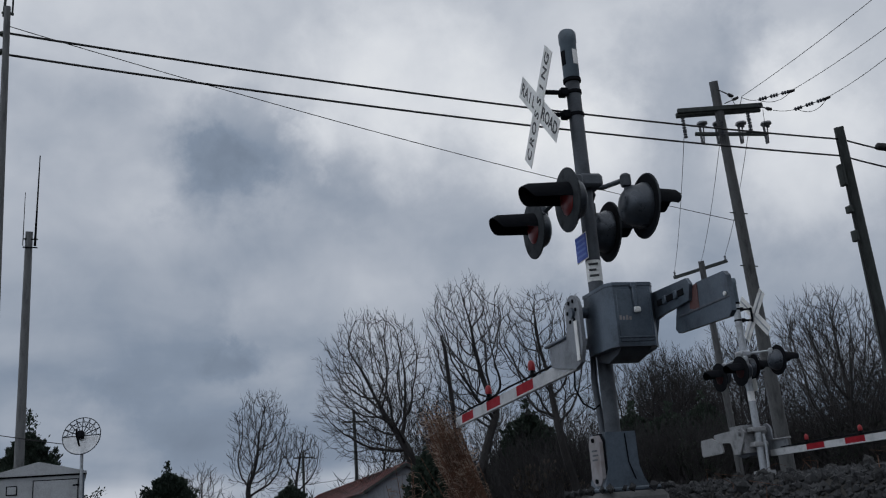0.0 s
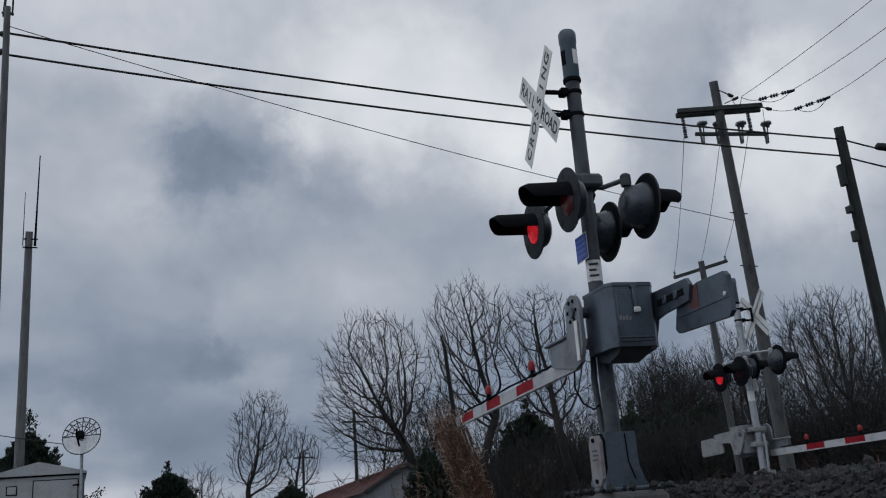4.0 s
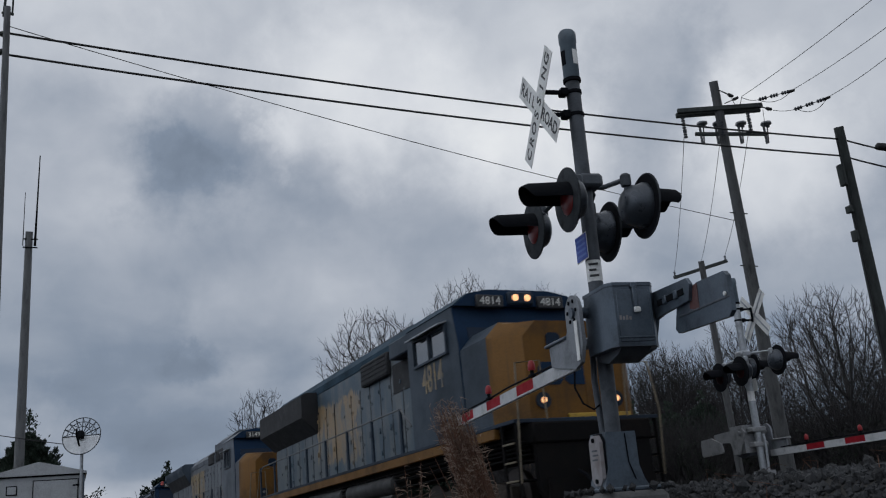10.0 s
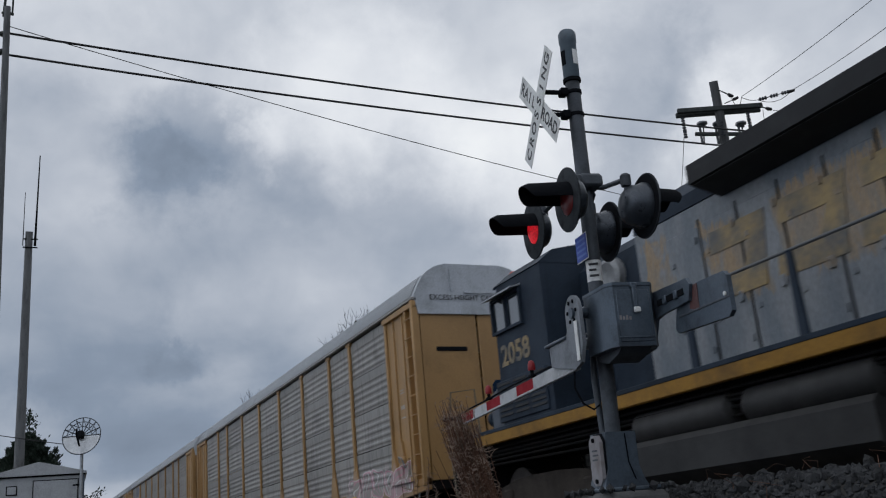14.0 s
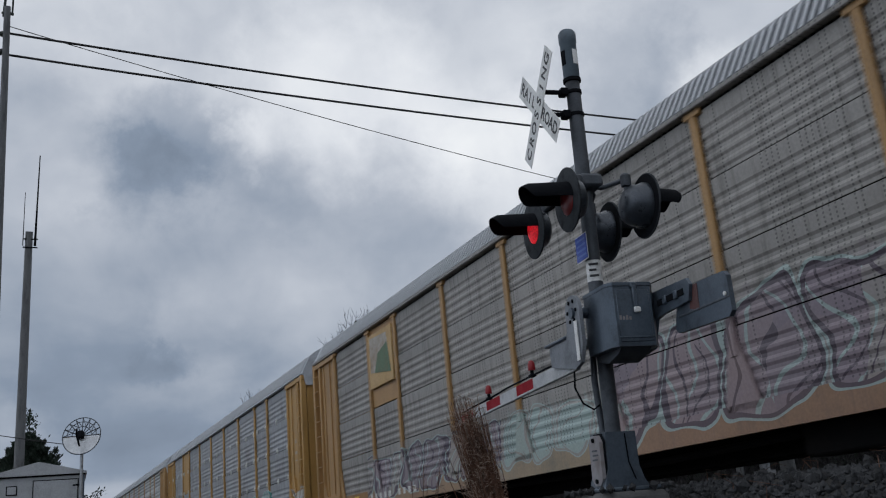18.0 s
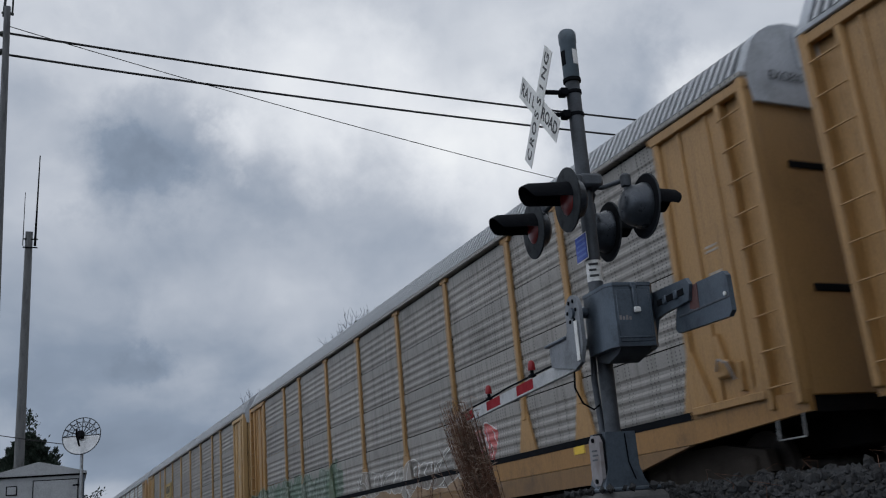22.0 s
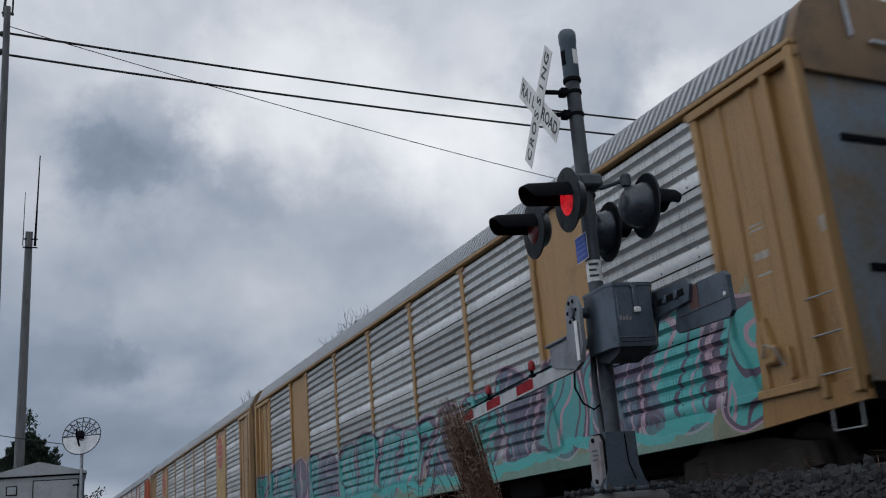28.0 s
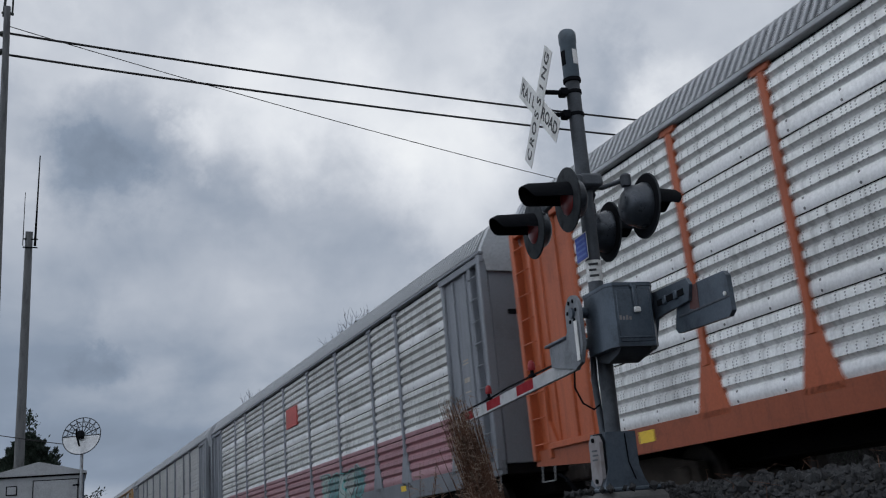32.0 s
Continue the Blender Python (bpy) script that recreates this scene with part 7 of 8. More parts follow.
BRAKE_LEVER = Build().box(-1.6, -1.49, 1.72, 1.95, 1.5, 1.72, 0.03).prism([(1.78, 1.7), (1.9, 1.7), (1.93, 2.02), (1.86, 2.06)], -1.56, -1.5).box(-1.56, -1.49, 1.55, 1.62, 1.3, 1.66, 0.01).mesh("brake_lever")
LEVER_LOOP = Build().tube([(-1.62, 1.9, 1.6), (-1.68, 1.78, 1.72), (-1.66, 1.66, 1.66), (-1.6, 1.62, 1.45)], 0.016, 6).mesh("lever_loop")
CLIP = Build().box(-0.05, 0.0, -0.03, 0.03, -0.09, 0.09, 0.008).box(-0.06, -0.04, -0.045, 0.045, -0.03, 0.03, 0.006).mesh("clip")
END_DOOR = Build().box(-1.4, -0.02, 0.66, 0.72, 1.1, 4.98, 0.015).box(0.02, 1.4, 0.66, 0.72, 1.1, 4.98, 0.015).mesh("end_door")
END_SLOT = [Build().box(-1.05, -0.3, 0.64, 0.67, z, z + 0.1, 0.02).mesh("door_slot") for z in (2.3, 3.85)]
ROOF_END = Build().prism([(-1.44, 4.68), (-1.52, 5.1), (-1.3, 5.52), (-1.16, 5.66), (-0.96, 5.78), (-0.7, 5.85), (0.7, 5.85), (0.96, 5.78), (1.16, 5.66), (1.3, 5.52), (1.52, 5.1), (1.44, 4.68)], 0.6, 0.76, "y").mesh("roof_end")
ROOF_END_RAIL = Build().box(-0.62, -0.58, 0.54, 0.58, 5.2, 5.7).box(-0.3, 0.9, 0.54, 0.57, 5.16, 5.2).mesh("end_rail")


def rack(place, label, frame_paint, paint, dirt, spray=(), holes=0.3, vary=0.1, end_paint=None, roof_end=None, blank=(), placard=None, number_bars=(20.0, 23.0), stripe=None, second=None, numbered=False, deep=False, chord=None, band=None, half=False, sill=None, posts=None, clips=False, rungs=9, tail_mark=False, red_script=None):
    v = thing("autorack_car", label, "rail car", group="car carriers of the train")
    TRAIN.append((v, place))
    stepped = sum(paint) > 1.3
    panel = panel_paint("rack_panel_paint", paint, dirt, v, spray, 0.62 if stepped else holes + 0.25, vary, stripe, (band or tuple(min(0.82, q * 1.45) for q in paint)) if stepped else None)
    if spray:
        frame2 = panel_paint("sprayed_frame_paint", frame_paint, tuple(c * 0.6 for c in frame_paint), v, spray, 0.0, 0.03)
    else:
        frame2 = panel_paint("frame_paint", frame_paint, tuple(c * 0.6 for c in frame_paint), v, (), 0.0, 0.03)
    for me in RACK_DECKS:
        part("deck", me, UNDER, v)
    part("side_sill", RACK_SILL, panel_paint("side_sill_paint", sill or ((0.3, 0.155, 0.045) if frame_paint[0] > 1.5 * frame_paint[2] and frame_paint is not ORANGE else tuple(c * 0.72 for c in frame_paint)), tuple(c * 0.3 for c in frame_paint), v, () if sill else spray, 0.0, 0.03), v)
    if sill:
        ends = panel_paint("sill_end_paint", (0.3, 0.155, 0.045), (0.12, 0.07, 0.03), v, (), 0.0, 0.03)
        for y0 in (0.62, RACK_L - 4.2):
            part("sill_end", Build().box(-1.545, -1.532, y0, y0 + 3.58, 0.9, 1.15, 0.004), ends, v, "ochre end of the dark sill")
    if deep:
        bare = panel_paint("bare_sill_paint", (0.2, 0.11, 0.04), (0.09, 0.055, 0.028), v, (), 0.0, 0.03)
        part("sill_plate", SILL_PLATE, bare, v, "deep bare lower sill")
        part("sill_gap", Build().box(-1.54, -1.5, 2.6, RACK_L - 2.6, 1.1, 1.2, 0.005), BLACK, v, "dark gap under the panels")
    part("top_chord", RACK_CHORD, panel if paint is G1 else chord or frame2, v)
    part("far_wall", RACK_FAR, panel, v)
    # the roof sheet's near-black colour paints in the shade between the ribs
    roof = part("roof", RACK_ROOF, ROOF_SHADE, v)
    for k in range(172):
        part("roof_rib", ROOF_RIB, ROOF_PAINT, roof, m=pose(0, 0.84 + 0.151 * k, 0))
    for k, y0 in enumerate(BAYS[:-1]):
        w = round(BAYS[k + 1] - y0, 2)
        low = ROWS
        if k in blank:
            low = 2 if half else 0
            part("blank_panel", Build().box(-1.49, -1.46, y0 + 0.06, y0 + w - 0.06, ROW_Z + low * ROW_H, 4.97, 0.01), frame2, v)
        for r in range(low):
            part("rack_panel", (PANELS_SNUG if stepped else PANELS)[w], panel, v, m=pose(-1.47, y0, ROW_Z + r * ROW_H))
    for y0 in BAYS:
        part("post", POST, posts or frame2, v, m=pose(-1.475, y0, 1.1))
        for r in range(1, 4 if clips else 1):
            for dy in (0.1, 1.35):
                part("clip", CLIP, DECAL_WHITE, v, m=pose(-1.52, y0 + dy, ROW_Z + r * ROW_H))
    for back in (0, 1):
        mm = pose(0, 0, 0) if not back else Matrix.Translation((0, RACK_L, 0)) @ Matrix.Scale(-1, 4, (0, 1, 0))
        def put(name, me, mat, parent=v, m2=None, lab=""):
            return part(name, me if not back else mirrored(me), mat, parent, lab, m=m2)
        ep = put("end_panel", END_PANEL, frame2)
        for me in END_RIBS:
            put("panel_rib", me, frame2, ep)
        put("corner_trim", CORNER_TRIM, frame2, ep)
        for me in STENCILS if not back else ():
            put("stencil_bar", me, FADED_WHITE, ep)
        cp = put("corner_post", END_POST, frame2)
        for k in range(rungs):
            part("rung", LADDER_RUNG if not back else mirrored(LADDER_RUNG), CAST_PALE if rungs < 9 else frame2, cp, m=pose(0, 0, 1.25 + 0.42 * k))
        if not back:
            part("brake_lever", BRAKE_LEVER, frame2, cp)
            part("lever_loop", LEVER_LOOP, CAST_PALE, cp)
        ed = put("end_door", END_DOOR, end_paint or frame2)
        for me in END_SLOT:
            put("door_slot", me, BLACK, ed)
        re = put("roof_end", ROOF_END, roof_end or ROOF_WHITE)
        put("end_rail", ROOF_END_RAIL, ROOF_WHITE, re)
        if not back and roof_end is None:
            lettering("height_notice", "EXCESS HEIGHT CAR", 0.17, INK, re, pose(-0.35, 0.578, 5.05, 90, 0, 0), 0.002)
        part("coupler", COUPLER, WHEEL, v, m=pose(0, 0 if not back else RACK_L, 0, 0, 0, 180 * back))
        part("air_hose", HOSE, BLACK, v, m=pose(0, 0 if not back else RACK_L, 0, 0, 0, 180 * back))
        part("step", Build().tube([(-1.5, RACK_L * back + 0.75 * (1 - 2 * back), 1.0), (-1.53, RACK_L * back + 0.75 * (1 - 2 * back), 0.66), (-1.53, RACK_L * back + 1.15 * (1 - 2 * back), 0.66), (-1.5, RACK_L * back + 1.15 * (1 - 2 * back), 1.0)], 0.014, 6), CAST_PALE, v)
    if red_script:
        for k in range(6):
            a = red_script - 1.05 + 0.35 * k
            part("red_mark", Build().prism([(a, 3.62), (a + 0.27, 3.62), (a + 0.24, 3.78), (a - 0.03, 3.78)], -1.535, -1.525), DECAL_RED, v)
    if tail_mark:
        for y0, w in ((0.635, 0.045), (0.69, 0.03)):
            part("mark", Build().box(-1.605, -1.601, y0, y0 + w, 2.74, 2.92), FADED_WHITE, v)
    bogie(v, 3.0, (-0.5, 0.5), 0.42, 1.78)
    bogie(v, RACK_L - 3.0, (-0.5, 0.5), 0.42, 1.78)
    part("brake_rigging", Build().tube([(-0.9, 6, 0.8), (-1.0, 12, 0.7), (-0.9, 20, 0.8)], 0.05, 8).box(-1.2, -0.7, 8, 9.2, 0.45, 0.85, 0.04).box(-1.1, -0.6, 17, 17.6, 0.4, 0.85, 0.04), UNDER, v)
    part("yellow_tag", Build().box(-1.536, -1.531, 5.2, 5.5, 0.98, 1.1), TAG_YELLOW, v)
    part("yellow_tag", Build().box(-1.536, -1.531, 23.7, 24.05, 0.94, 1.1), TAG_YELLOW, v)
    y0, y1 = number_bars
    low = 0.6 if deep else 0.93
    if numbered:
        part("number_panel", Build().box(-1.533, -1.5, y0 - 0.15, y1 + 0.1, low - 0.03, low + 0.18), INK, v)
    for k in range(10 if y1 else 0):
        if k != 4:
            part("number_bar", NUMBER_BAR, DECAL_WHITE, v, m=pose(0, y0 + (y1 - y0) * k / 10, low))
    for y0, w, z0, h, mat, logo in [q for q in (placard, second) if q]:
        pl = part("placard", Build().box(-1.56, -1.505, y0, y0 + w, z0, z0 + h, 0.008), mat, v)
        if logo:
            logo(pl, y0 + w / 2, z0 + h / 2, min(w * 1.45, h))
    return v


MIRROR = {}
NUMBER_BAR = Build().box(-1.537, -1.533, 0, 0.13, 0.01, 0.14).mesh("number_bar")


def mirrored(me):
    """The same mesh seen in a mirror, for the other end of a car."""
    if me.name not in MIRROR:
        k = me.copy()
        k.transform(Matrix.Translation((0, RACK_L, 0)) @ Matrix.Scale(-1, 4, (0, 1, 0)))
        k.flip_normals()
        MIRROR[me.name] = k
    return MIRROR[me.name]


def bars_logo(mat):
    def draw(parent, y, z, s):
        for k in (-1, 0, 1):
            a = y + k * s * 0.52
            part("mark", Build().prism([(a - s * 0.2, z + s * 0.3), (a + s * 0.2, z + s * 0.3), (a + s * 0.26, z - s * 0.2), (a - s * 0.14, z - s * 0.2)], -1.566, -1.558), mat, parent)
        part("mark", Build().box(-1.566, -1.558, y - s * 0.7, y + s * 0.7, z - s * 0.38, z - s * 0.31), mat, parent)
    return draw


def octagon_logo(parent, y, z, s):
    """A faded red octagon with a pale rim and rows of pale strokes."""
    s, z = s * 0.62, z + 0.7

    def oct_poly(r):
        return [(y + r * 0.72 * math.cos(math.pi * (k + 0.5) / 4), z + r * math.sin(math.pi * (k + 0.5) / 4)) for k in range(8)]
    part("mark", Build().prism(oct_poly(s * 0.5), -1.566, -1.558), FADED_WHITE, parent)
    part("mark", Build().prism(oct_poly(s * 0.46), -1.57, -1.564), DECAL_RED, parent)
    for k, n in enumerate((2, 3, 3, 2)):
        for q in range(n):
            a = y + (q - n / 2) * s * 0.17 + (k % 2) * s * 0.03
            zz = z - s * 0.3 + k * s * 0.165
            part("stroke", Build().prism([(a, zz), (a + s * 0.12, zz + s * 0.02), (a + s * 0.1, zz + s * 0.08), (a + s * 0.02, zz + s * 0.06)], -1.576, -1.57), FADED_WHITE, parent)


def shield_logo(parent, y, z, s):
    """A faded shield: a dull blue head over red and white stripes."""
    part("mark", Build().prism([(y - s * 0.46, z + s * 0.5), (y + s * 0.46, z + s * 0.5), (y + s * 0.4, z + s * 0.1), (y + s * 0.42, z - s * 0.36), (y, z - s * 0.5), (y - s * 0.42, z - s * 0.36), (y - s * 0.4, z + s * 0.1)], -1.566, -1.558), FADED_WHITE, parent)
    part("mark", Build().prism([(y - s * 0.45, z + s * 0.49), (y + s * 0.45, z + s * 0.49), (y + s * 0.4, z + s * 0.12), (y - s * 0.4, z + s * 0.12)], -1.57, -1.564), FADED_BLUE, parent)
    for k in range(5):
        a = y - s * 0.36 + k * s * 0.165
        part("mark", Build().box(-1.57, -1.564, a, a + s * 0.085, z - s * 0.36, z + s * 0.1), FADED_RED, parent)


def slant_logo(parent, y, z, s):
    """A white slanted board with a green wedge."""
    part("mark", Build().prism([(y - s * 0.5, z - s * 0.34), (y + s * 0.52, z - s * 0.2), (y + s * 0.5, z + s * 0.44), (y - s * 0.36, z + s * 0.4)], -1.566, -1.558), FADED_WHITE, parent)
    part("mark", Build().prism([(y - s * 0.5, z - s * 0.34), (y + s * 0.3, z - s * 0.23), (y + s * 0.1, z + s * 0.1), (y - s * 0.38, z + s * 0.22)], -1.57, -1.564), FADED_GREEN, parent)


FADED_WHITE = surface("faded_white_decal", (0.38, 0.345, 0.3), (0.27, 0.2, 0.13), rough=0.6, grain=14, big=2.5, amount=0.8, bump=0, streak=0.5)
FADED_BLUE = surface("faded_blue_decal", (0.14, 0.15, 0.19), (0.2, 0.17, 0.14), rough=0.6, grain=14, big=2.5, amount=0.6, bump=0, streak=0.5)
FADED_RED = surface("faded_red_decal", (0.29, 0.115, 0.085), (0.28, 0.16, 0.1), rough=0.6, grain=14, big=2.5, amount=0.7, bump=0, streak=0.5)
FADED_GREEN = surface("faded_green_decal", (0.09, 0.15, 0.08), (0.14, 0.15, 0.09), rough=0.6, grain=14, big=2.5, amount=0.6, bump=0, streak=0.4)
# roof steel coloured near black, as the valleys look in shade
ROOF_SHADE = surface("shade_dark_roof_steel", (0.035, 0.04, 0.048), (0.022, 0.026, 0.03), rough=0.7, grain=20, big=0.7, bump=0.05)
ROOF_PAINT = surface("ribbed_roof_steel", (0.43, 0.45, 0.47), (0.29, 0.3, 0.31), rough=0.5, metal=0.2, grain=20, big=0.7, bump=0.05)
ROOF_WHITE = surface("white_roof_end_paint", (0.44, 0.465, 0.5), (0.29, 0.305, 0.32), rough=0.55, grain=25, big=1.2, bump=0.05, streak=0.4)
ROOF_BROWN = surface("brown_roof_end_paint", (0.22, 0.13, 0.06), (0.12, 0.09, 0.06), rough=0.6, grain=25, big=1.2, bump=0.05, streak=0.4)
POST_BUFF = surface("faded_buff_post_paint", (0.34, 0.29, 0.22), (0.22, 0.17, 0.12), rough=0.6, grain=25, big=1.2, bump=0.05, streak=0.4)
# worn brown end paint, darkened in colour for the shade on the end face
SHADED_END = surface("shaded_worn_brown_end_paint", (0.17, 0.1, 0.045), (0.09, 0.055, 0.03), rough=0.7, grain=25, big=1.0, bump=0.05, streak=0.6)
BLUE_END = surface("blue_streaked_end_paint", (0.22, 0.15, 0.08), (0.2, 0.28, 0.36), rough=0.6, grain=12, big=0.8, amount=1.0, bump=0.05, streak=0.8)
TAG_YELLOW = surface("yellow_reflective_tag", (0.75, 0.5, 0.03), (0.6, 0.4, 0.05), rough=0.4, grain=40, big=4, bump=0)
YEL, CREAM, ORANGE, STEELG, BUFF = (0.36, 0.205, 0.075), (0.42, 0.27, 0.12), (0.42, 0.098, 0.036), (0.2, 0.215, 0.24), (0.36, 0.225, 0.115)
YEL_PLATE = surface("yellow_placard", (0.42, 0.3, 0.1), (0.3, 0.22, 0.1), rough=0.55, grain=25, big=2, bump=0.02, streak=0.3)
TAN_PLATE = surface("tan_placard", (0.46, 0.30, 0.12), (0.34, 0.22, 0.1), rough=0.55, grain=25, big=2, bump=0.02, streak=0.3)
G1, G2, G3 = (0.275, 0.26, 0.24), (0.4, 0.403, 0.4), (0.6, 0.6, 0.585)
D1, D2, D3 = (0.15, 0.141, 0.128), (0.33, 0.325, 0.315), (0.5, 0.5, 0.49)
G4 = (0.8, 0.805, 0.79)
TEAL, DTEAL, PINK, PURPLE, WHT, BLK = (0.06, 0.38, 0.36), (0.03, 0.18, 0.19), (0.5, 0.25, 0.3), (0.14, 0.08, 0.2), (0.6, 0.6, 0.58), (0.02, 0.02, 0.025)
GREENY, REDG, BLUEG, MINT = (0.12, 0.28, 0.16), (0.5, 0.07, 0.06), (0.1, 0.15, 0.4), (0.3, 0.38, 0.36)

MAGENTA, NAVY = (0.42, 0.07, 0.2), (0.05, 0.06, 0.14)
RACKS = [
    ("tan-framed covered car carrier with dull grey ribbed panels", YEL, G1, D1, dict(spray=[(1.5, 6.0, 1.7, [WHT, PINK, (0.4, 0.3, 0.3), G1])])),
    ("tan-framed car carrier sprayed with teal and purple shapes", YEL, G1, D1, dict(spray=[(1.0, 15.6, 2.5, [WHT, BLK, TEAL, WHT, BLK, NAVY]), (15.2, 18.6, 2.3, [WHT, MAGENTA, MAGENTA, MAGENTA, (0.34, 0.06, 0.15)]), (18.5, 26.4, 2.25, [NAVY, (0.035, 0.045, 0.15), (0.5, 0.5, 0.53), (0.46, 0.46, 0.5), (0.5, 0.5, 0.52)], 0.22, 1.15)], blank=(7,), half=True, placard=(20.7, 1.66, 3.15, 1.75, TAN_PLATE, shield_logo))),
    ("tan-framed car carrier with faded pale green and pink spray paint", YEL, G1, D1, dict(spray=[(5.5, 12.9, 2.5, [MINT, (0.08, 0.06, 0.08), (0.24, 0.19, 0.21), (0.21, 0.17, 0.2), G1, (0.27, 0.21, 0.22)]), (12.7, 16.0, 1.9, [MINT, G1, MINT, MINT]), (16.0, 23.0, 2.0, [MINT, (0.07, 0.05, 0.08), G1, (0.2, 0.17, 0.19), (0.24, 0.2, 0.22)])], blank=(7,), half=True, placard=(20.75, 1.56, 3.5, 1.3, TAN_PLATE, slant_logo))),
    ("tan-framed car carrier with clean grey panels and red spray paint", (0.41, 0.235, 0.07), (0.3, 0.31, 0.325), D1, dict(spray=[(1.0, 2.1, 1.75, [YEL, WHT, YEL, WHT]), (5.0, 8.0, 1.9, [WHT, TEAL, MINT, G1]), (14.0, 19.8, 2.2, [WHT, TEAL, REDG, TEAL, BLUEG]), (20.9, 26.3, 1.95, [WHT, REDG, REDG, REDG, (0.4, 0.06, 0.06)])], holes=0.25, blank=(7,), half=True, number_bars=(20.4, 23.0), numbered=True, sill=(0.012, 0.012, 0.013), chord=ROOF_PAINT, clips=True)),
    ("tan-framed car carrier with whitened panels and maroon spray paint", YEL, (0.46, 0.465, 0.46), D2, dict(spray=[(8.0, 17.5, 2.35, [(0.5, 0.5, 0.5), (0.46, 0.46, 0.46), (0.1, 0.095, 0.09), (0.17, 0.045, 0.065), (0.12, 0.11, 0.1), (0.09, 0.085, 0.08)], 0.16, 1.0), (20.0, 22.6, 1.5, [WHT, BLK, G1, (0.42, 0.4, 0.4), (0.3, 0.3, 0.31)])], vary=0.2, chord=ROOF_PAINT, number_bars=(18.0, 21.4))),
    ("tan car carrier with brownish grey panels and dark green spray paint", YEL, G1, D1, dict(spray=[(8.2, 9.6, 1.9, [WHT, REDG, REDG, PINK]), (9.6, 16.0, 1.6, [WHT, G1, D1, G1]), (17.0, 27.2, 2.1, [(0.24, 0.29, 0.25), (0.05, 0.09, 0.06), (0.07, 0.14, 0.09), (0.15, 0.19, 0.16), (0.26, 0.31, 0.27), (0.06, 0.11, 0.07)], 0.3, 1.9)], number_bars=(17.4, 20.2), deep=True)),
    ("cream-ended car carrier with a yellow placard and green spray paint", CREAM, G1, D1, dict(spray=[(5.0, 9.0, 1.7, [GREENY, DTEAL, (0.16, 0.4, 0.12), G1]), (9.0, 26.0, 1.9, [(0.3, 0.27, 0.2), (0.07, 0.05, 0.035), (0.15, 0.11, 0.075), (0.12, 0.11, 0.075), (0.19, 0.16, 0.11)])], placard=(18.3, 1.7, 3.25, 0.75, YEL_PLATE, bars_logo(INK)), number_bars=(17.4, 20.4))),
    ("tan-framed car carrier with bright panels and black spray paint", (0.36, 0.215, 0.095), (0.76, 0.765, 0.76), D2, dict(spray=[(9.0, 17.4, 1.9, [WHT, BLK, BLK, (0.12, 0.12, 0.14), (0.2, 0.2, 0.25)]), (20.0, 24.0, 1.7, [PURPLE, WHT, PURPLE, G2])], vary=0.12, band=(0.36, 0.37, 0.38), chord=ROOF_PAINT, posts=POST_BUFF, end_paint=SHADED_END)),
    ("grey-framed car carrier with plain end panels and teal spray paint", STEELG, G3, D2, dict(spray=[(10.0, 21.3, 1.9, [BLK, PURPLE, TEAL, G2, (0.25, 0.25, 0.28)]), (21.3, 27.6, 2.0, [BLK, G1, (0.25, 0.25, 0.28), (0.12, 0.12, 0.14)])], vary=0.25, blank=(7, 8), roof_end=ROOF_PAINT)),
    ("tan-ended car carrier covered in large teal and purple spray paint", YEL, (0.46, 0.465, 0.46), D2, dict(spray=[(2.2, 27.4, 2.6, [(0.42, 0.27, 0.33), (0.09, 0.055, 0.1), TEAL, (0.07, 0.33, 0.33), (0.12, 0.08, 0.15), TEAL, (0.05, 0.3, 0.3)], 0.15), (3.0, 27.0, 1.2, [TEAL, TEAL, TEAL])], vary=0.2, blank=(1, 7), roof_end=ROOF_BROWN, number_bars=(0.0, 0.0), band=(0.7, 0.7, 0.69), rungs=3, tail_mark=True, end_paint=BLUE_END)),
    ("cream-framed car carrier with pale panels and red octagon marks", BUFF, G3, D2, dict(vary=0.12, blank=(1, 7), placard=(20.7, 1.66, 2.0, 2.7, TAN_PLATE, octagon_logo), second=(5.22, 1.66, 2.0, 2.7, TAN_PLATE, octagon_logo), roof_end=ROOF_BROWN)),
    ("orange-framed car carrier with bright white ribbed panels", ORANGE, G4, D3, dict(vary=0.1, chord=ROOF_PAINT, red_script=8.6, number_bars=(0.0, 0.0))),
    ("grey-framed car carrier with a dull red lower stripe", STEELG, G3, D2, dict(spray=[(8.0, 11.5, 1.9, [TEAL, BLK, DTEAL, MINT])], stripe=(1.1, 2.2, (0.3, 0.06, 0.09)), placard=(13.6, 1.2, 3.6, 0.6, DECAL_RED, None), roof_end=ROOF_PAINT)),
    ("grey-framed car carrier with grey ribbed panels", STEELG, G2, D2, dict()),
    ("tan-framed car carrier with grey ribbed panels", YEL, G2, D2, dict()),
    ("tan-framed car carrier with grey ribbed panels", YEL, G2, D2, dict()),
]
# small differences of coupler slack, car by car
SLACK = (0.0, 0.05, 0.13, 0.15, 0.18, -0.12, -0.2, -0.2, 0.05, 0.22, -0.08, -0.05, -0.05, 0.0, 0.0, 0.0)
for k, (label, frame_paint, paint, dirt, more) in enumerate(RACKS):
    rack(278.25 + RACK_L * k + SLACK[k], label, frame_paint, paint, dirt, **more)

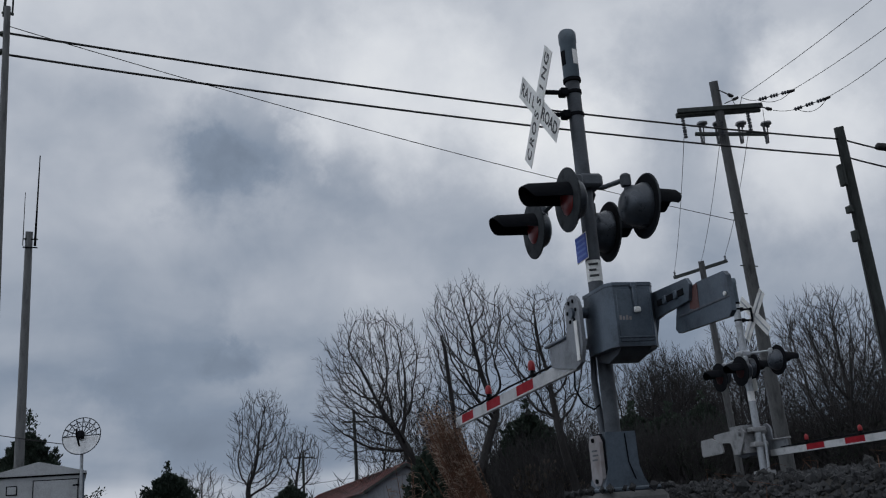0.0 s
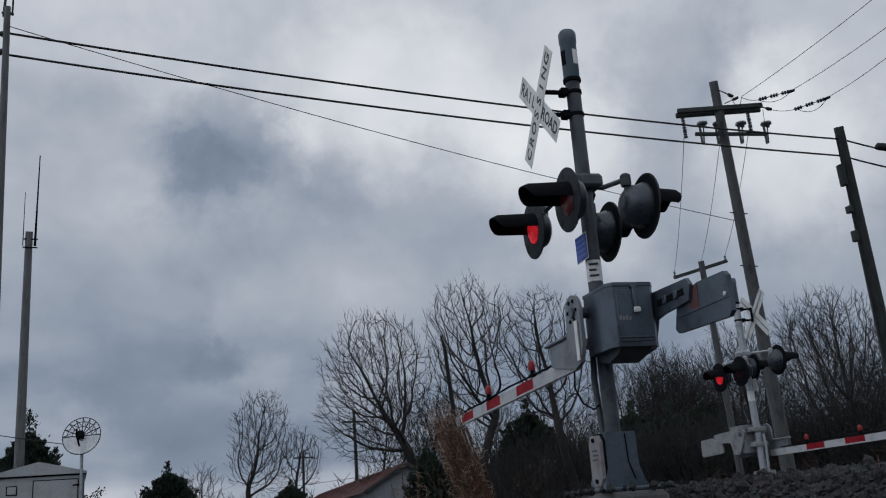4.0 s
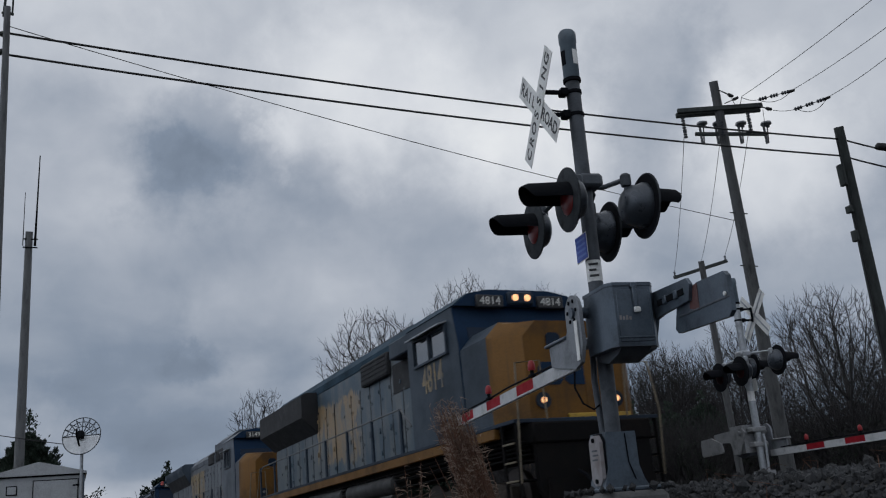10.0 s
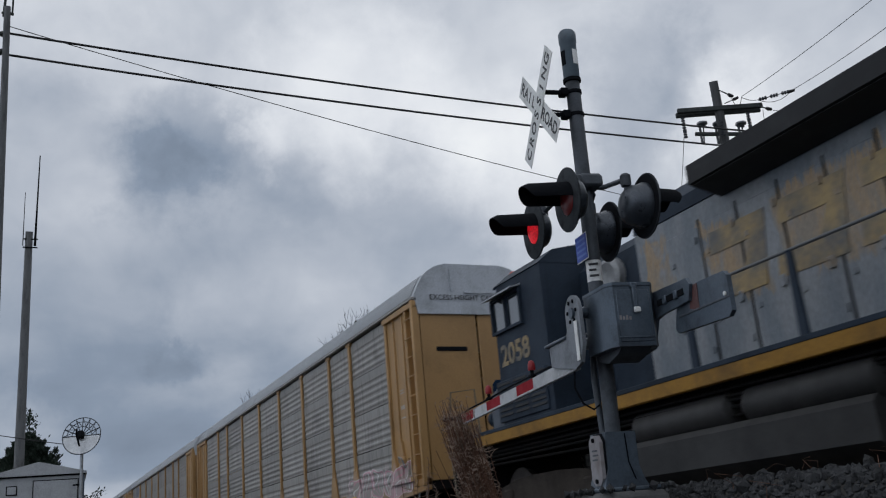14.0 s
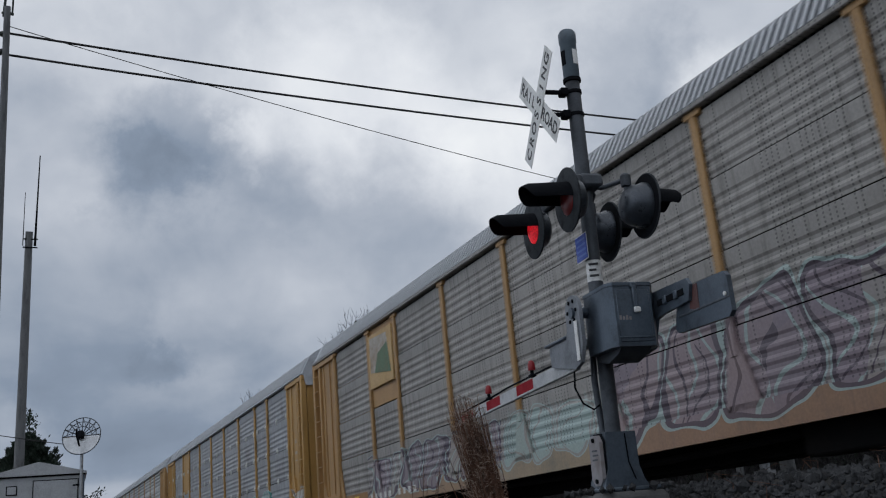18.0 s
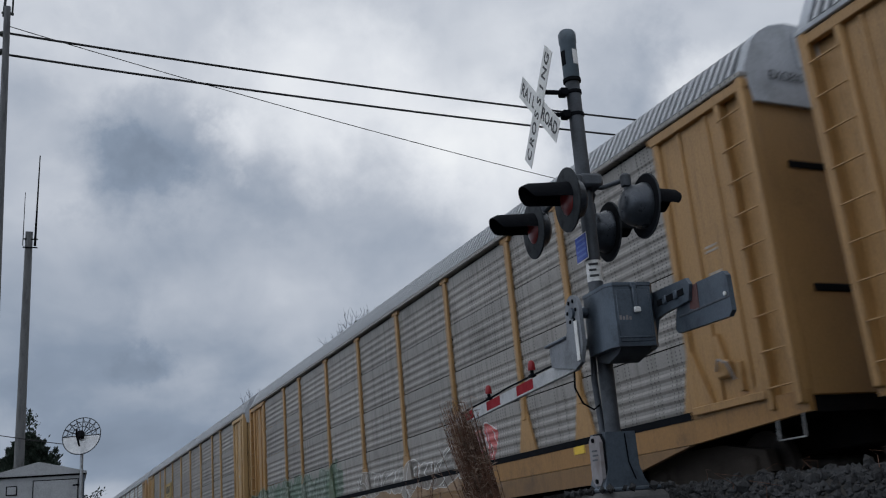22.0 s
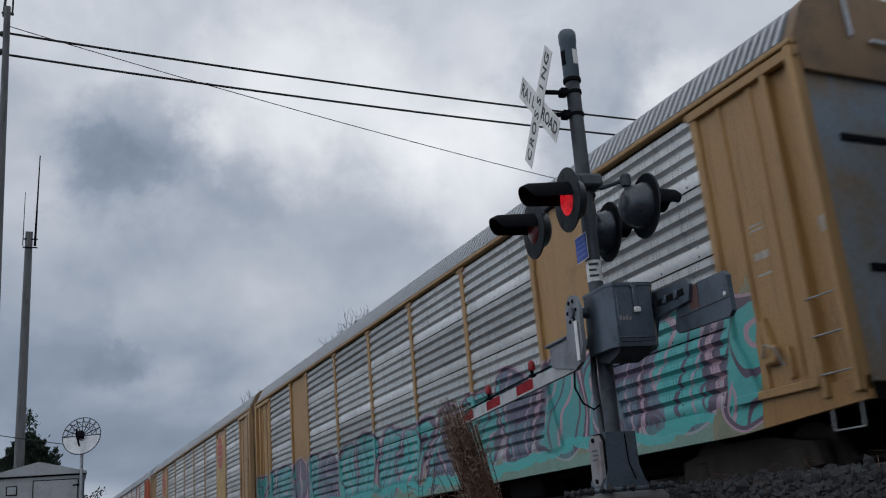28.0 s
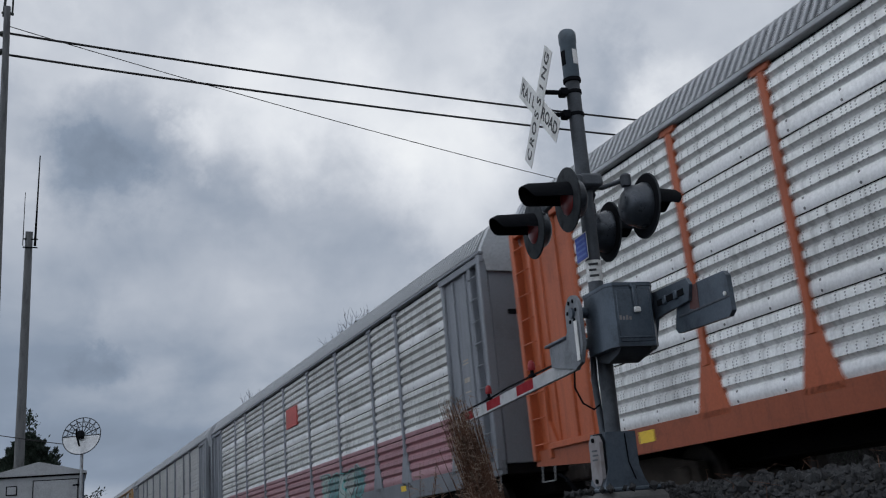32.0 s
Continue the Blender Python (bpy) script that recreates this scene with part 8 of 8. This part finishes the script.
# ---- what moves ----
def flashing(lens, turns):
    """A lens turns its lit side out and back at the times given."""
    home = lens.matrix_basis.copy()
    rows, a = [(0.0, 0)], 0
    for t in turns:
        rows += [(t - 0.067, a), (t - 0.033, a + 60), (t, a + 120), (t + 0.033, a + 180)]
        a += 180
    rows.append((32.0, a))
    walk(lens, [(t, home @ pose(0, 0, 0, 0, 0, a)) for t, a in rows])


def motions():
    for vehicle, place in TRAIN:
        walk(vehicle, [(t, pose(TRACK_X, place - rolled(t), 0)) for t in (0, 4, 8, 10, 10.75, 11.5, 12.25, 13, 16, 20, 24, 28, 32)])
    walk(SKY, [(0, pose(0, 0, 0)), (8, pose(0, 0, 0, 0, 0, 1.9)), (16, pose(0, 0, 0, 0, 0, 3.8)), (24, pose(0, 0, 0, 0, 0, 5.7)), (32, pose(0, 0, 0, 0, 0, 7.6))])
    # dry grass nods, more so once the train rushes by
    rg = random.Random(3)
    for ob, foot, turn in ((GRASS, GRASS_FOOT, 1.0), (WEED, WEED_FOOT, 1.3)):
        rows, t = [], 0.0
        while t <= 32.01:
            gust = 0.0 if t < 9.5 else 1.0
            a = turn * (0.5 * t if t < 6 else 3.0 + 5.0 * smooth(t, 9.5, 16)) + rg.uniform(-1, 1) * (0.5 + 1.6 * gust)
            rows.append((t, pose(*foot, rg.uniform(-1, 1) * (0.3 + gust), a, 0)))
            t += 0.8 if t < 9.5 else 0.4
        rows.append((32.0, rows[-1][1])) if rows[-1][0] < 31.99 else None
        walk(ob, rows)
    # the lamps flash in turn, with pauses
    flashing(NEAR_LENSES[0], [2.4, 2.7, 3.3, 3.92, 4.54, 5.16, 5.78, 6.4, 7.02, 7.64, 8.27, 8.8, 12.1, 12.75, 13.25, 13.75, 14.3, 14.93, 15.55, 16.18, 16.8, 17.45, 18.1, 18.72, 22.82, 23.4, 24.1, 24.68, 25.3, 25.9, 26.5, 27.15, 27.8, 28.4, 29.0, 29.35])
    flashing(NEAR_LENSES[1], [2.7, 3.3, 3.92, 4.54, 5.16, 5.78, 6.4, 7.02, 7.64, 8.27, 12.75, 13.25, 13.75, 14.3, 14.93, 15.55, 16.18, 16.8, 17.45, 18.1, 18.72, 19.2, 22.2, 22.82, 23.4, 24.1, 24.68, 25.3, 25.9, 26.5, 27.15, 27.8, 28.4, 28.9])
    flashing(FAR_LENSES[3], [1.1, 1.55, 2.15, 2.75, 3.35, 3.92, 4.54, 5.16, 5.78, 6.4])
    flashing(FAR_LENSES[2], [1.55, 2.15, 2.75, 3.35, 3.92, 4.54, 5.16, 5.78, 6.4, 6.75])


motions()
